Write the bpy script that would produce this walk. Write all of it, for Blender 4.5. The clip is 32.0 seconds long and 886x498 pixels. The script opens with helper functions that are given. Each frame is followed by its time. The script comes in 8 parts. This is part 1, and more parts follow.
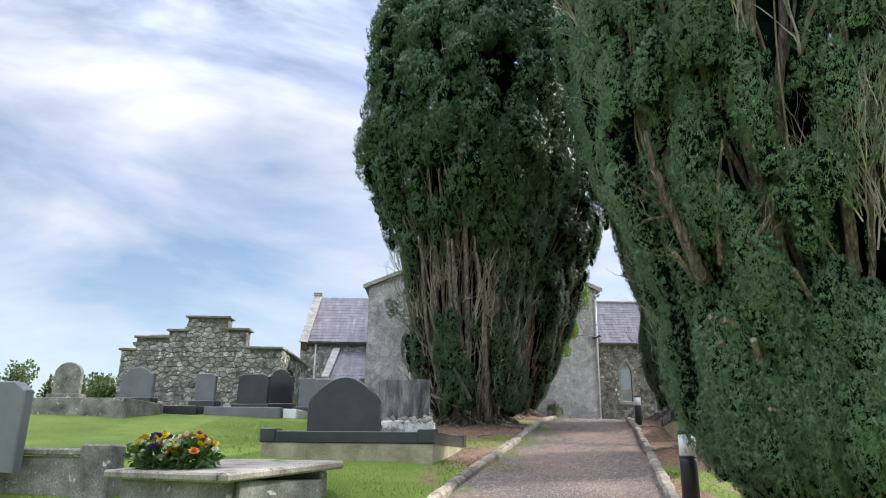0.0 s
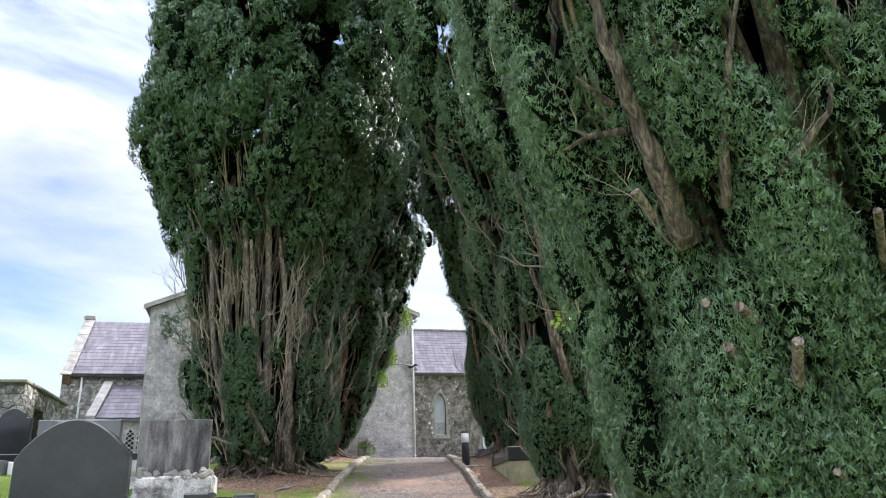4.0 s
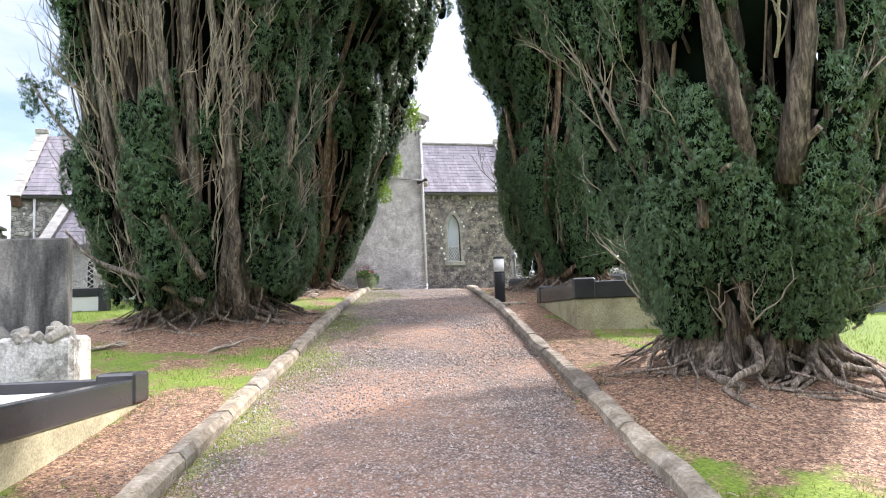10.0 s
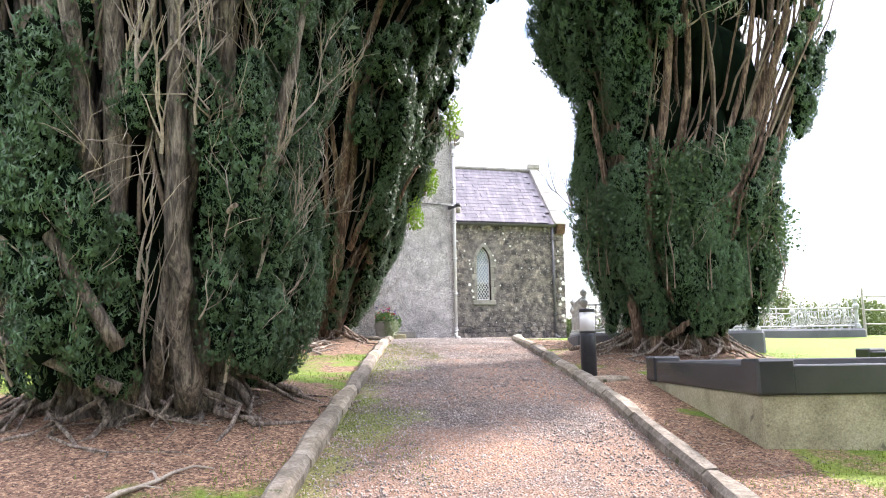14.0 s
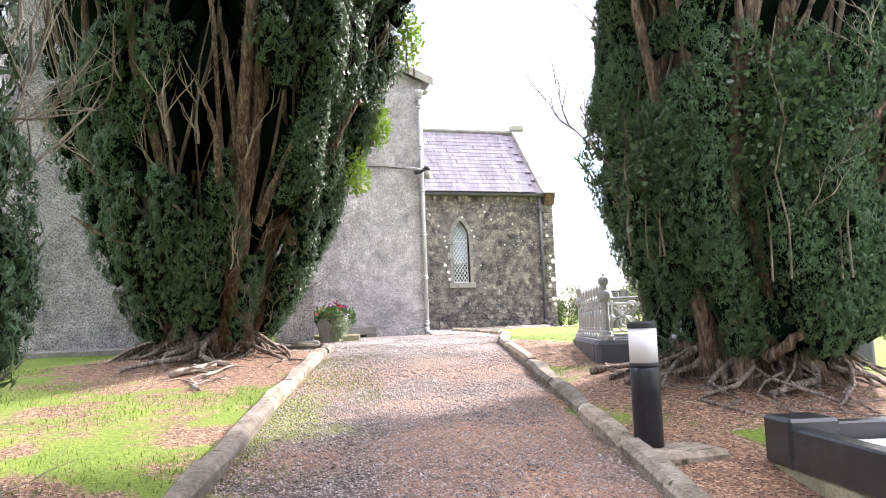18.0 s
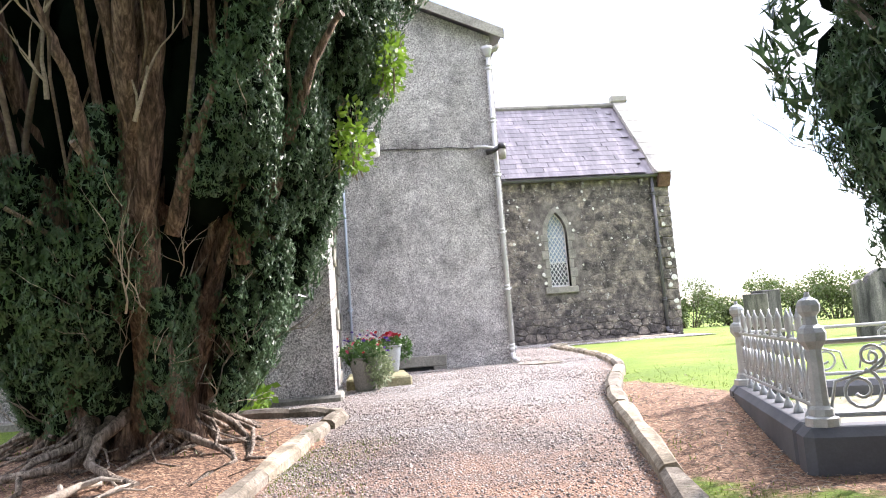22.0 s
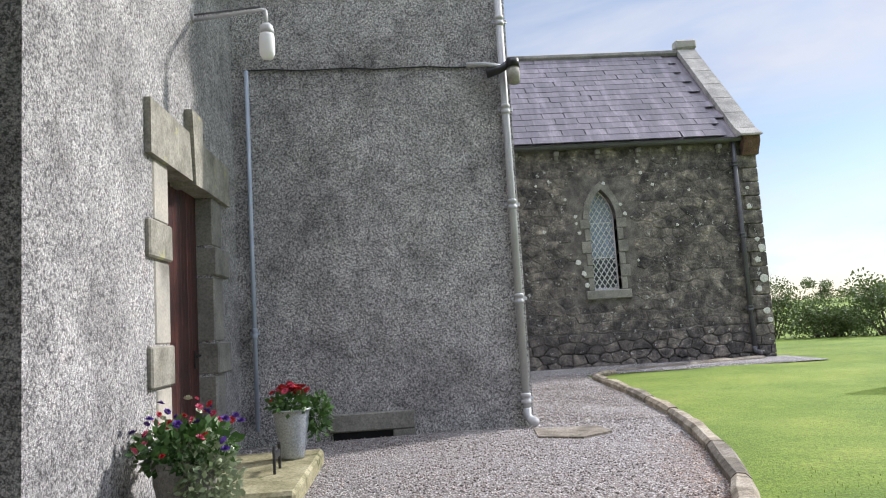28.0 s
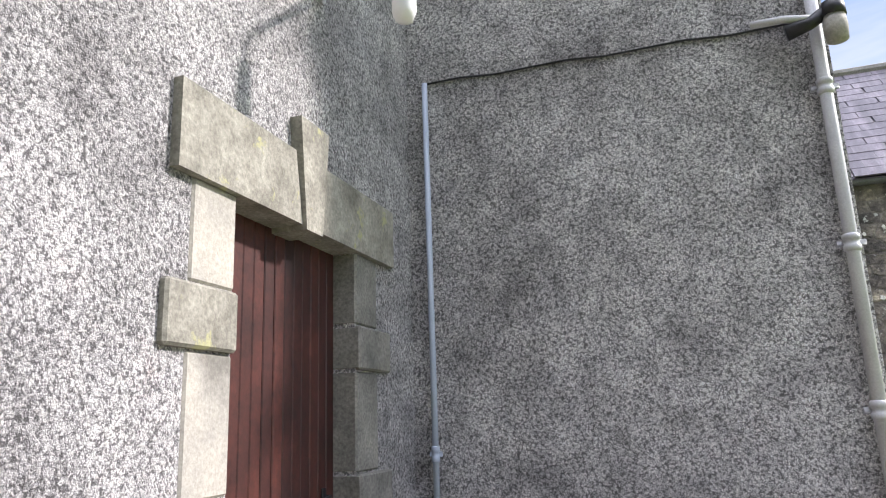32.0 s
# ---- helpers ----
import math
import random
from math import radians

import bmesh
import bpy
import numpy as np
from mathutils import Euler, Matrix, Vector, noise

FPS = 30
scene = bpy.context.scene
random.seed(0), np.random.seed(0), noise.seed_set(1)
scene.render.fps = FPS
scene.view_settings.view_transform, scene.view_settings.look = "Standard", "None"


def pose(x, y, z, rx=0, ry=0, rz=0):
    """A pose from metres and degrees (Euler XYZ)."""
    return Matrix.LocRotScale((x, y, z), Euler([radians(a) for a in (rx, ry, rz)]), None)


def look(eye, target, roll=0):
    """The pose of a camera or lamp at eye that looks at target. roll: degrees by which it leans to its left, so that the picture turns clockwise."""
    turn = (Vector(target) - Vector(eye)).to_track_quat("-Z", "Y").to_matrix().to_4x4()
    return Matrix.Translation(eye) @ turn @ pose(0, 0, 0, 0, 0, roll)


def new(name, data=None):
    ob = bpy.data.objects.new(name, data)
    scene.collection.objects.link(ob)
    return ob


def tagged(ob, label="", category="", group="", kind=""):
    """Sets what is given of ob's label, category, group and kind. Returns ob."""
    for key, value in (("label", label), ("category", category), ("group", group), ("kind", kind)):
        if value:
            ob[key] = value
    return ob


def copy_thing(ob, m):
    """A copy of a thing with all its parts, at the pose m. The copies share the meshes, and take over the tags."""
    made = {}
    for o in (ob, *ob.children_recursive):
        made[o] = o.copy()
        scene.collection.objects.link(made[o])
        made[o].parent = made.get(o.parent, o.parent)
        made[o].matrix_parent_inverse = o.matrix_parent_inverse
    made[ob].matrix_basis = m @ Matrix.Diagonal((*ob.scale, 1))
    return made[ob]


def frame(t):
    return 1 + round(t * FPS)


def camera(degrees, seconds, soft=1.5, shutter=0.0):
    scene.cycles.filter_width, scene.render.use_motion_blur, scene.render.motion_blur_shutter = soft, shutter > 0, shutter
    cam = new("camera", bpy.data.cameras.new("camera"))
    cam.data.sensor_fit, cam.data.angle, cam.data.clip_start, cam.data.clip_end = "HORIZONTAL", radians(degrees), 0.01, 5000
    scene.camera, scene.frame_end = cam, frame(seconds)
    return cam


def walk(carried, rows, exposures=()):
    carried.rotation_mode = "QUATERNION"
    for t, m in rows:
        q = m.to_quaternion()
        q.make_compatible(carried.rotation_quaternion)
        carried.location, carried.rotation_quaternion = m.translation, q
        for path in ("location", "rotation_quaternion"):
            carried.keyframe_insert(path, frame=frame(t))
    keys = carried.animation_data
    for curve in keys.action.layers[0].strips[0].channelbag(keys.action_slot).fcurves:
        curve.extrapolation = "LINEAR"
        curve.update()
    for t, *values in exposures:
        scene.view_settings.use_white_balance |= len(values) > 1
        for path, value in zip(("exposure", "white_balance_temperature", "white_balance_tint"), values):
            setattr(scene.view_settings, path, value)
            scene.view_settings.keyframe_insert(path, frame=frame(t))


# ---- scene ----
cam = camera(63.0, 32.0, soft=1.05)
METRES, EYE, TILT, LEAN, TURN = 30.0, 1.5, 0.0, 0.0, 0.0
ROWS = [
    (0.0, 0.0, 0.0, 0.0, -0.27, 16.46, -0.91),
    (0.5, -0.0015, 0.0127, 0.001, -2.98, 18.09, -1.22),
    (1.0, 0.0001, 0.0279, 0.0036, -7.34, 19.61, -0.92),
    (1.5, -0.0012, 0.0407, 0.0055, -11.02, 21.58, -0.64),
    (2.0, -0.0025, 0.0528, 0.0108, -13.85, 24.11, -0.12),
    (2.5, 0.0002, 0.0655, 0.0135, -15.31, 26.1, 0.33),
    (3.0, 0.002, 0.08, 0.0146, -15.62, 25.9, 0.92),
    (3.5, 0.0041, 0.0945, 0.0148, -15.43, 23.12, 1.44),
    (4.0, 0.0067, 0.1104, 0.014, -15.18, 18.85, 1.93),
    (4.5, 0.0082, 0.1273, 0.0115, -14.83, 13.98, 2.25),
    (6.5, 0.0294, 0.1845, 0.0158, -13.66, 5.51, 3.36),
    (7.0, 0.034, 0.1994, 0.0186, -13.97, 5.62, 2.95),
    (7.5, 0.0363, 0.2171, 0.0211, -14.5, 6.29, 2.06),
    (8.0, 0.0396, 0.2328, 0.0237, -14.87, 6.96, 1.49),
    (8.5, 0.0406, 0.2483, 0.0252, -14.82, 7.22, 1.39),
    (9.0, 0.0414, 0.2632, 0.0282, -14.73, 6.94, 1.57),
    (9.5, 0.0443, 0.2798, 0.0291, -14.65, 6.22, 1.94),
    (10.0, 0.0465, 0.2971, 0.0296, -14.59, 5.4, 2.34),
    (10.5, 0.048, 0.3122, 0.0331, -14.61, 5.43, 2.57),
    (11.0, 0.0496, 0.3278, 0.0365, -14.5, 6.18, 2.84),
    (11.5, 0.0486, 0.3456, 0.0377, -14.34, 7.45, 2.94),
    (12.0, 0.0501, 0.362, 0.0404, -14.23, 8.66, 2.87),
    (12.5, 0.0523, 0.3807, 0.0435, -14.32, 9.47, 2.4),
    (13.0, 0.0534, 0.3991, 0.0462, -14.35, 9.44, 1.72),
    (13.5, 0.0575, 0.4145, 0.048, -14.1, 8.97, 1.16),
    (14.0, 0.0599, 0.4309, 0.0485, -13.73, 7.97, 0.81),
    (14.5, 0.0629, 0.4471, 0.0512, -13.62, 6.52, 0.58),
    (16.5, 0.0783, 0.5133, 0.0587, -15.33, 3.21, 0.43),
    (17.0, 0.0843, 0.5309, 0.0614, -15.91, 4.11, 0.79),
    (17.5, 0.0943, 0.5479, 0.0633, -15.96, 5.19, 1.43),
    (18.0, 0.1039, 0.5637, 0.0653, -15.18, 6.11, 2.08),
    (18.5, 0.1117, 0.5777, 0.0692, -13.55, 6.87, 2.84),
    (19.0, 0.1206, 0.5936, 0.0715, -11.03, 7.59, 3.62),
    (19.5, 0.1264, 0.6105, 0.0727, -8.42, 8.04, 4.24),
    (20.0, 0.1318, 0.6264, 0.0744, -6.62, 8.18, 4.39),
    (20.5, 0.1376, 0.6418, 0.0771, -5.75, 8.07, 4.35),
    (21.0, 0.1417, 0.6584, 0.079, -5.55, 7.73, 4.2),
    (21.5, 0.1481, 0.6745, 0.0805, -5.78, 7.11, 4.29),
    (22.0, 0.1528, 0.6904, 0.0821, -6.48, 6.41, 4.25),
    (22.5, 0.1566, 0.7055, 0.0836, -7.56, 5.55, 4.09),
    (23.0, 0.1609, 0.7203, 0.086, -8.88, 4.55, 3.89),
    (23.5, 0.1628, 0.7343, 0.0862, -10.4, 3.57, 3.51),
    (24.0, 0.1656, 0.748, 0.0875, -11.58, 2.9, 3.14),
    (24.5, 0.1694, 0.7644, 0.0898, -11.98, 2.91, 2.99),
    (25.0, 0.1714, 0.7803, 0.0922, -11.54, 3.22, 3.24),
    (25.5, 0.1762, 0.7943, 0.0931, -10.92, 3.57, 3.7),
    (27.5, 0.1974, 0.8515, 0.0959, -5.90, 5.47, 4.00),
    (28.0, 0.2014, 0.8661, 0.0966, -3.19, 6.15, 3.50),
    (28.5, 0.2051, 0.8814, 0.0985, 0.41, 6.56, 3.34),
    (29.0, 0.2080, 0.8979, 0.1004, 3.99, 6.79, 3.24),
    (29.5, 0.2109, 0.9131, 0.1013, 6.83, 7.10, 3.48),
    (30.0, 0.2117, 0.9266, 0.1013, 9.16, 7.50, 3.57),
    (30.5, 0.2144, 0.9403, 0.1030, 11.76, 8.44, 3.29),
    (31.0, 0.2165, 0.9508, 0.1051, 14.60, 9.86, 3.18),
    (31.5, 0.2136, 0.9559, 0.1057, 17.08, 11.73, 2.74),
    (32.0, 0.2085, 0.9604, 0.1062, 18.61, 13.40, 1.98),
]
walk(cam, [(t, pose(0, 0, EYE, TILT, LEAN, TURN) @ pose(METRES * x, METRES * y, METRES * z, 90 + pitch, roll, yaw)) for t, x, y, z, yaw, pitch, roll in ROWS],
     exposures=[(0, 1.45, 6400, 12), (2, 1.55, 6350, 14), (4, 1.85, 6450, 13), (6.5, 2.05, 6600, 14), (9, 2.1, 6700, 15), (13, 2.45, 6650, 17), (18, 2.6, 6750, 20), (22, 2.4, 6600, 18), (24, 1.75, 6400, 14), (26, 1.3, 6400, 13), (28, 1.2, 6400, 13), (30, 1.5, 6450, 16), (32, 1.65, 6450, 17)])

# ---- sky and sun ----
SUN_DIR = Vector((0.80, 0.38, 0.62)).normalized()
world = bpy.data.worlds.new("sky")
scene.world = world
world.use_nodes = True
wt = world.node_tree
wt.nodes.clear()


def wn(kind, **kw):
    n = wt.nodes.new(kind)
    for k, v in kw.items():
        n.inputs[k].default_value = v
    return n


sky = wt.nodes.new("ShaderNodeTexSky")
sky.sky_type, sky.sun_disc = "NISHITA", False
sky.dust_density = 0.3
sky.sun_elevation = math.asin(SUN_DIR.z)
sky.sun_rotation = math.atan2(SUN_DIR.x, SUN_DIR.y)
bg_sky = wn("ShaderNodeBackground", Strength=0.06)
bg_cloud = wn("ShaderNodeBackground", Strength=1.0)
tex = wt.nodes.new("ShaderNodeTexCoord")
smap = wt.nodes.new("ShaderNodeMapping")
smap.inputs["Scale"].default_value = (1.0, 1.6, 3.4)
smap.inputs["Rotation"].default_value = (0.0, 0.35, 0.5)
n1 = wn("ShaderNodeTexNoise", Scale=1.7, Detail=7.0, Roughness=0.52, Distortion=0.4)
r1 = wt.nodes.new("ShaderNodeValToRGB")
r1.color_ramp.elements[0].position, r1.color_ramp.elements[0].color = 0.38, (0.06, 0.06, 0.06, 1)
r1.color_ramp.elements[1].position, r1.color_ramp.elements[1].color = 0.62, (1, 1, 1, 1)
n2 = wn("ShaderNodeTexNoise", Scale=3.1, Detail=5.0, Roughness=0.5)
r2 = wt.nodes.new("ShaderNodeValToRGB")
r2.color_ramp.elements[0].position, r2.color_ramp.elements[0].color = 0.34, (0.66, 0.735, 0.95, 1)
r2.color_ramp.elements[1].position, r2.color_ramp.elements[1].color = 0.56, (0.91, 0.935, 1.0, 1)
mixw = wt.nodes.new("ShaderNodeMixShader")
outw = wt.nodes.new("ShaderNodeOutputWorld")
wl = wt.links.new
sepw = wt.nodes.new("ShaderNodeSeparateXYZ")
zen = wt.nodes.new("ShaderNodeMapRange")
zen.interpolation_type = "SMOOTHSTEP"
for sock, val in zip(("From Min", "From Max", "To Min", "To Max"), (0.40, 1.0, 0.39, 2.5)):
    zen.inputs[sock].default_value = val
wl(tex.outputs["Generated"], sepw.inputs[0])
wl(sepw.outputs[2], zen.inputs["Value"])
wl(zen.outputs["Result"], bg_cloud.inputs["Strength"])
wl(tex.outputs["Generated"], smap.inputs["Vector"])
wl(smap.outputs["Vector"], n1.inputs["Vector"])
wl(smap.outputs["Vector"], n2.inputs["Vector"])
wl(n1.outputs["Fac"], r1.inputs["Fac"])
wl(n2.outputs["Fac"], r2.inputs["Fac"])
wl(r2.outputs["Color"], bg_cloud.inputs["Color"])
wl(sky.outputs["Color"], bg_sky.inputs["Color"])
wl(r1.outputs["Color"], mixw.inputs["Fac"])
wl(bg_sky.outputs["Background"], mixw.inputs[1])
wl(bg_cloud.outputs["Background"], mixw.inputs[2])
wl(mixw.outputs["Shader"], outw.inputs["Surface"])

sun_data = bpy.data.lights.new("sun", "SUN")
sun_data.energy, sun_data.angle, sun_data.color = 2.1, radians(4.0), (1.0, 0.965, 0.92)
sun = new("sun", sun_data)
sun.matrix_world = look(SUN_DIR * 100, (0, 0, 0))

# ---- materials ----


def ramp(nt, stops):
    r = nt.nodes.new("ShaderNodeValToRGB")
    e = r.color_ramp.elements
    while len(e) < len(stops):
        e.new(0.5)
    for el, (p, c) in zip(e, stops):
        el.position, el.color = p, (*c, 1)
    return r


def tex_noise(nt, vec, scale, detail=6.0, rough=0.55, dist=0.0):
    n = nt.nodes.new("ShaderNodeTexNoise")
    n.inputs["Scale"].default_value, n.inputs["Detail"].default_value = scale, detail
    n.inputs["Roughness"].default_value, n.inputs["Distortion"].default_value = rough, dist
    nt.links.new(vec, n.inputs["Vector"])
    return n.outputs["Fac"]


def tex_voronoi(nt, vec, scale, feature="F1"):
    n = nt.nodes.new("ShaderNodeTexVoronoi")
    n.feature = feature
    n.inputs["Scale"].default_value = scale
    nt.links.new(vec, n.inputs["Vector"])
    return n


def mixc(nt, fac, a, b, mode="MIX"):
    m = nt.nodes.new("ShaderNodeMix")
    m.data_type, m.blend_type = "RGBA", mode
    for sock, val in ((m.inputs[0], fac), (m.inputs[6], a), (m.inputs[7], b)):
        if hasattr(val, "is_output"):
            nt.links.new(val, sock)
        elif isinstance(val, (int, float)):
            sock.default_value = val
        else:
            sock.default_value = (*val, 1)
    return m.outputs[2]


def calc(nt, op, a, b=0.0, c=0.0):
    m = nt.nodes.new("ShaderNodeMath")
    m.operation = op
    for sock, val in zip(m.inputs, (a, b, c)):
        if hasattr(val, "is_output"):
            nt.links.new(val, sock)
        else:
            sock.default_value = val
    return m.outputs[0]


def material(name, rough=0.8, metal=0.0):
    m = bpy.data.materials.new(name)
    m.use_nodes = True
    nt = m.node_tree
    b = nt.nodes["Principled BSDF"]
    b.inputs["Roughness"].default_value, b.inputs["Metallic"].default_value = rough, metal
    co = nt.nodes.new("ShaderNodeNewGeometry").outputs["Position"]
    return m, nt, b, co


def bump(nt, b, height, strength=0.4, dist=0.02):
    n = nt.nodes.new("ShaderNodeBump")
    n.inputs["Strength"].default_value, n.inputs["Distance"].default_value = strength, dist
    nt.links.new(height, n.inputs["Height"])
    nt.links.new(n.outputs["Normal"], b.inputs["Normal"])


def random_of(nt):
    return nt.nodes.new("ShaderNodeObjectInfo").outputs["Random"]


def island(nt):
    return nt.nodes.new("ShaderNodeNewGeometry").outputs["Random Per Island"]


def mottled(name, stops, scale, rough=0.85, fine=60.0, bstr=0.3, bdist=0.01, vary=None, metal=0.0, spots=None, grain=(0.62, 1.25)):
    """Two scales of variation: broad stains by stops, fine grain in tone and relief. spots: (colour, scale, threshold) of lichen."""
    m, nt, b, co = material(name, rough, metal)
    broad = tex_noise(nt, co, scale, 7, 0.6)
    r = ramp(nt, stops)
    nt.links.new(broad, r.inputs["Fac"])
    lo, hi = grain
    grain = tex_noise(nt, co, fine, 4, 0.6)
    g = ramp(nt, [(0.3, (lo, lo, lo)), (0.7, (hi, hi, hi))])
    nt.links.new(grain, g.inputs["Fac"])
    col = mixc(nt, 1.0, r.outputs["Color"], g.outputs["Color"], "MULTIPLY")
    if vary:
        src = random_of(nt) if vary == "object" else island(nt)
        v = ramp(nt, [(0.0, (0.62, 0.62, 0.64)), (1.0, (1.3, 1.27, 1.2))])
        nt.links.new(src, v.inputs["Fac"])
        col = mixc(nt, 1.0, col, v.outputs["Color"], "MULTIPLY")
    if spots:
        s = ramp(nt, [(spots[2], (0, 0, 0)), (spots[2] + 0.05, (1, 1, 1))])
        nt.links.new(tex_noise(nt, co, spots[1], 5, 0.65, 0.3), s.inputs["Fac"])
        col = mixc(nt, s.outputs["Color"], col, spots[0])
    nt.links.new(col, b.inputs["Base Color"])
    bump(nt, b, grain, bstr, bdist)
    return m


def leaf_material(name, dark, light, amount=0.25, gloss=0.5, rough=0.42):
    m, nt, b, co = material(name, rough)
    big = tex_noise(nt, co, 1.3, 3)
    r = ramp(nt, [(0.0, dark), (1.0, light)])
    clump = tex_noise(nt, co, 7.0, 3)
    f = calc(nt, "ADD", calc(nt, "MULTIPLY", island(nt), 0.3), calc(nt, "ADD", calc(nt, "MULTIPLY", big, 0.5), calc(nt, "MULTIPLY", clump, 0.7)))
    f = calc(nt, "SUBTRACT", f, 0.27)
    nt.links.new(f, r.inputs["Fac"])
    nt.links.new(r.outputs["Color"], b.inputs["Base Color"])
    b.inputs["Specular IOR Level"].default_value = gloss
    t = nt.nodes.new("ShaderNodeBsdfTranslucent")
    nt.links.new(r.outputs["Color"], t.inputs["Color"])
    mx = nt.nodes.new("ShaderNodeMixShader")
    mx.inputs[0].default_value = amount
    nt.links.new(b.outputs[0], mx.inputs[1])
    nt.links.new(t.outputs[0], mx.inputs[2])
    nt.links.new(mx.outputs[0], nt.nodes["Material Output"].inputs["Surface"])
    return m


def harled(name, dark, light, warm):
    """Roughcast render: thrown grit, shade painted into its crevices and brightness onto its tops, and stains over it.
    """
    m, nt, b, co = material(name, 0.92)
    broad = tex_noise(nt, co, 1.1, 10, 0.78)
    tone = ramp(nt, [(0.34, dark), (0.5, light), (0.60, tuple(min(1.0, 1.2 * c) for c in light)), (0.72, warm)])
    nt.links.new(broad, tone.inputs["Fac"])
    wob = nt.nodes.new("ShaderNodeTexNoise")
    wob.inputs["Scale"].default_value, wob.inputs["Detail"].default_value = 60.0, 4.0
    nt.links.new(co, wob.inputs["Vector"])
    v = tex_voronoi(nt, mixc(nt, 0.03, co, wob.outputs["Color"], "LINEAR_LIGHT"), 54.0)
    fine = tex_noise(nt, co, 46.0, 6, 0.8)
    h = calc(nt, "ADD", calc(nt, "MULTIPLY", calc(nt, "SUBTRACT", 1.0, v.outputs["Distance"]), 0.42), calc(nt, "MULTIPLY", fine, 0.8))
    # relief shading put into the colour: low grit dark, high grit bright
    grit_shade = ramp(nt, [(0.49, (0.30, 0.295, 0.295)), (0.60, (0.92, 0.92, 0.92)), (0.70, (1.38, 1.38, 1.37)), (0.80, (1.75, 1.75, 1.73))])
    nt.links.new(h, grit_shade.inputs["Fac"])
    blot = ramp(nt, [(0.34, (0.70, 0.695, 0.70)), (0.66, (1.3, 1.3, 1.29))])
    nt.links.new(tex_noise(nt, co, 3.2, 9, 0.8), blot.inputs["Fac"])
    col = mixc(nt, 1.0, mixc(nt, 1.0, tone.outputs["Color"], grit_shade.outputs["Color"], "MULTIPLY"), blot.outputs["Color"], "MULTIPLY")
    nt.links.new(col, b.inputs["Base Color"])
    bump(nt, b, h, 1.0, 0.035)
    return m


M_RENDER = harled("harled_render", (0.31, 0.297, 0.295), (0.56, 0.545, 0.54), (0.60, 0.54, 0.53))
RUBBLE_TONES = [(0.32, (0.040, 0.036, 0.035)), (0.46, (0.112, 0.101, 0.096)), (0.60, (0.225, 0.20, 0.178)), (0.74, (0.43, 0.385, 0.325))]
M_RUBBLE = mottled("rubble_stone", RUBBLE_TONES, 5.0, 0.9, 26, 0.9, 0.03, "object", spots=((0.46, 0.46, 0.43), 9.0, 0.615))
M_RUBBLE_ALL = mottled("rubble_stone_small", RUBBLE_TONES, 5.0, 0.9, 26, 0.9, 0.03, "island", spots=((0.46, 0.46, 0.43), 9.0, 0.615))
M_RUIN = mottled("pale_rubble_stone", [(0.32, (0.11, 0.108, 0.105)), (0.5, (0.29, 0.285, 0.275)), (0.7, (0.54, 0.53, 0.51))], 4.5, 0.92, 26, 0.7, 0.02, "island", spots=((0.64, 0.64, 0.61), 4.0, 0.6))
M_MORTAR = mottled("lime_mortar", [(0.3, (0.065, 0.058, 0.055)), (0.5, (0.15, 0.136, 0.125)), (0.7, (0.28, 0.255, 0.23))], 5.0, 0.95, 60, 0.8, 0.02)
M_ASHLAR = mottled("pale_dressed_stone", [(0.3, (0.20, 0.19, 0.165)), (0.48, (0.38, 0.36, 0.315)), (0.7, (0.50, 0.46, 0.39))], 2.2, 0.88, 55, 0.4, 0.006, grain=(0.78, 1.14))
M_ASHLAR_DARK = mottled("dark_dressed_stone", [(0.3, (0.14, 0.135, 0.12)), (0.55, (0.26, 0.25, 0.22)), (0.8, (0.36, 0.34, 0.29))], 2.6, 0.9, 50, 0.4, 0.008)


def slate_material(name, per_object):
    """Purple-grey slate with pale streaks washed down the slope."""
    m, nt, b, co = material(name, 0.5)
    mp = nt.nodes.new("ShaderNodeMapping")
    mp.inputs["Scale"].default_value = (2.6, 0.5, 0.5)
    nt.links.new(co, mp.inputs["Vector"])
    r = ramp(nt, [(0.36, (0.095, 0.087, 0.10)), (0.52, (0.14, 0.125, 0.145)), (0.68, (0.225, 0.205, 0.225))])
    nt.links.new(tex_noise(nt, mp.outputs["Vector"], 1.6, 8, 0.68, 0.3), r.inputs["Fac"])
    v = ramp(nt, [(0.0, (0.78, 0.77, 0.80)), (1.0, (1.2, 1.17, 1.16))])
    nt.links.new(random_of(nt) if per_object else island(nt), v.inputs["Fac"])
    grain = tex_noise(nt, co, 34.0, 5, 0.7)
    g = ramp(nt, [(0.3, (0.75, 0.75, 0.75)), (0.7, (1.2, 1.2, 1.2))])
    nt.links.new(grain, g.inputs["Fac"])
    col = mixc(nt, 1.0, mixc(nt, 1.0, r.outputs["Color"], v.outputs["Color"], "MULTIPLY"), g.outputs["Color"], "MULTIPLY")
    nt.links.new(col, b.inputs["Base Color"])
    bump(nt, b, grain, 0.25, 0.004)
    return m


M_SLATE, M_SLATE_ALL = slate_material("roof_slate", True), slate_material("roof_slate_small", False)
M_COPING = mottled("coping_stone", [(0.3, (0.24, 0.23, 0.21)), (0.6, (0.42, 0.40, 0.36)), (0.8, (0.5, 0.48, 0.43))], 3.0, 0.9, 40, 0.4, 0.008)
M_IRON = mottled("grey_painted_pipe", [(0.3, (0.42, 0.42, 0.43)), (0.7, (0.56, 0.56, 0.56))], 3.0, 0.5, 90, 0.1, 0.002, grain=(0.85, 1.1))
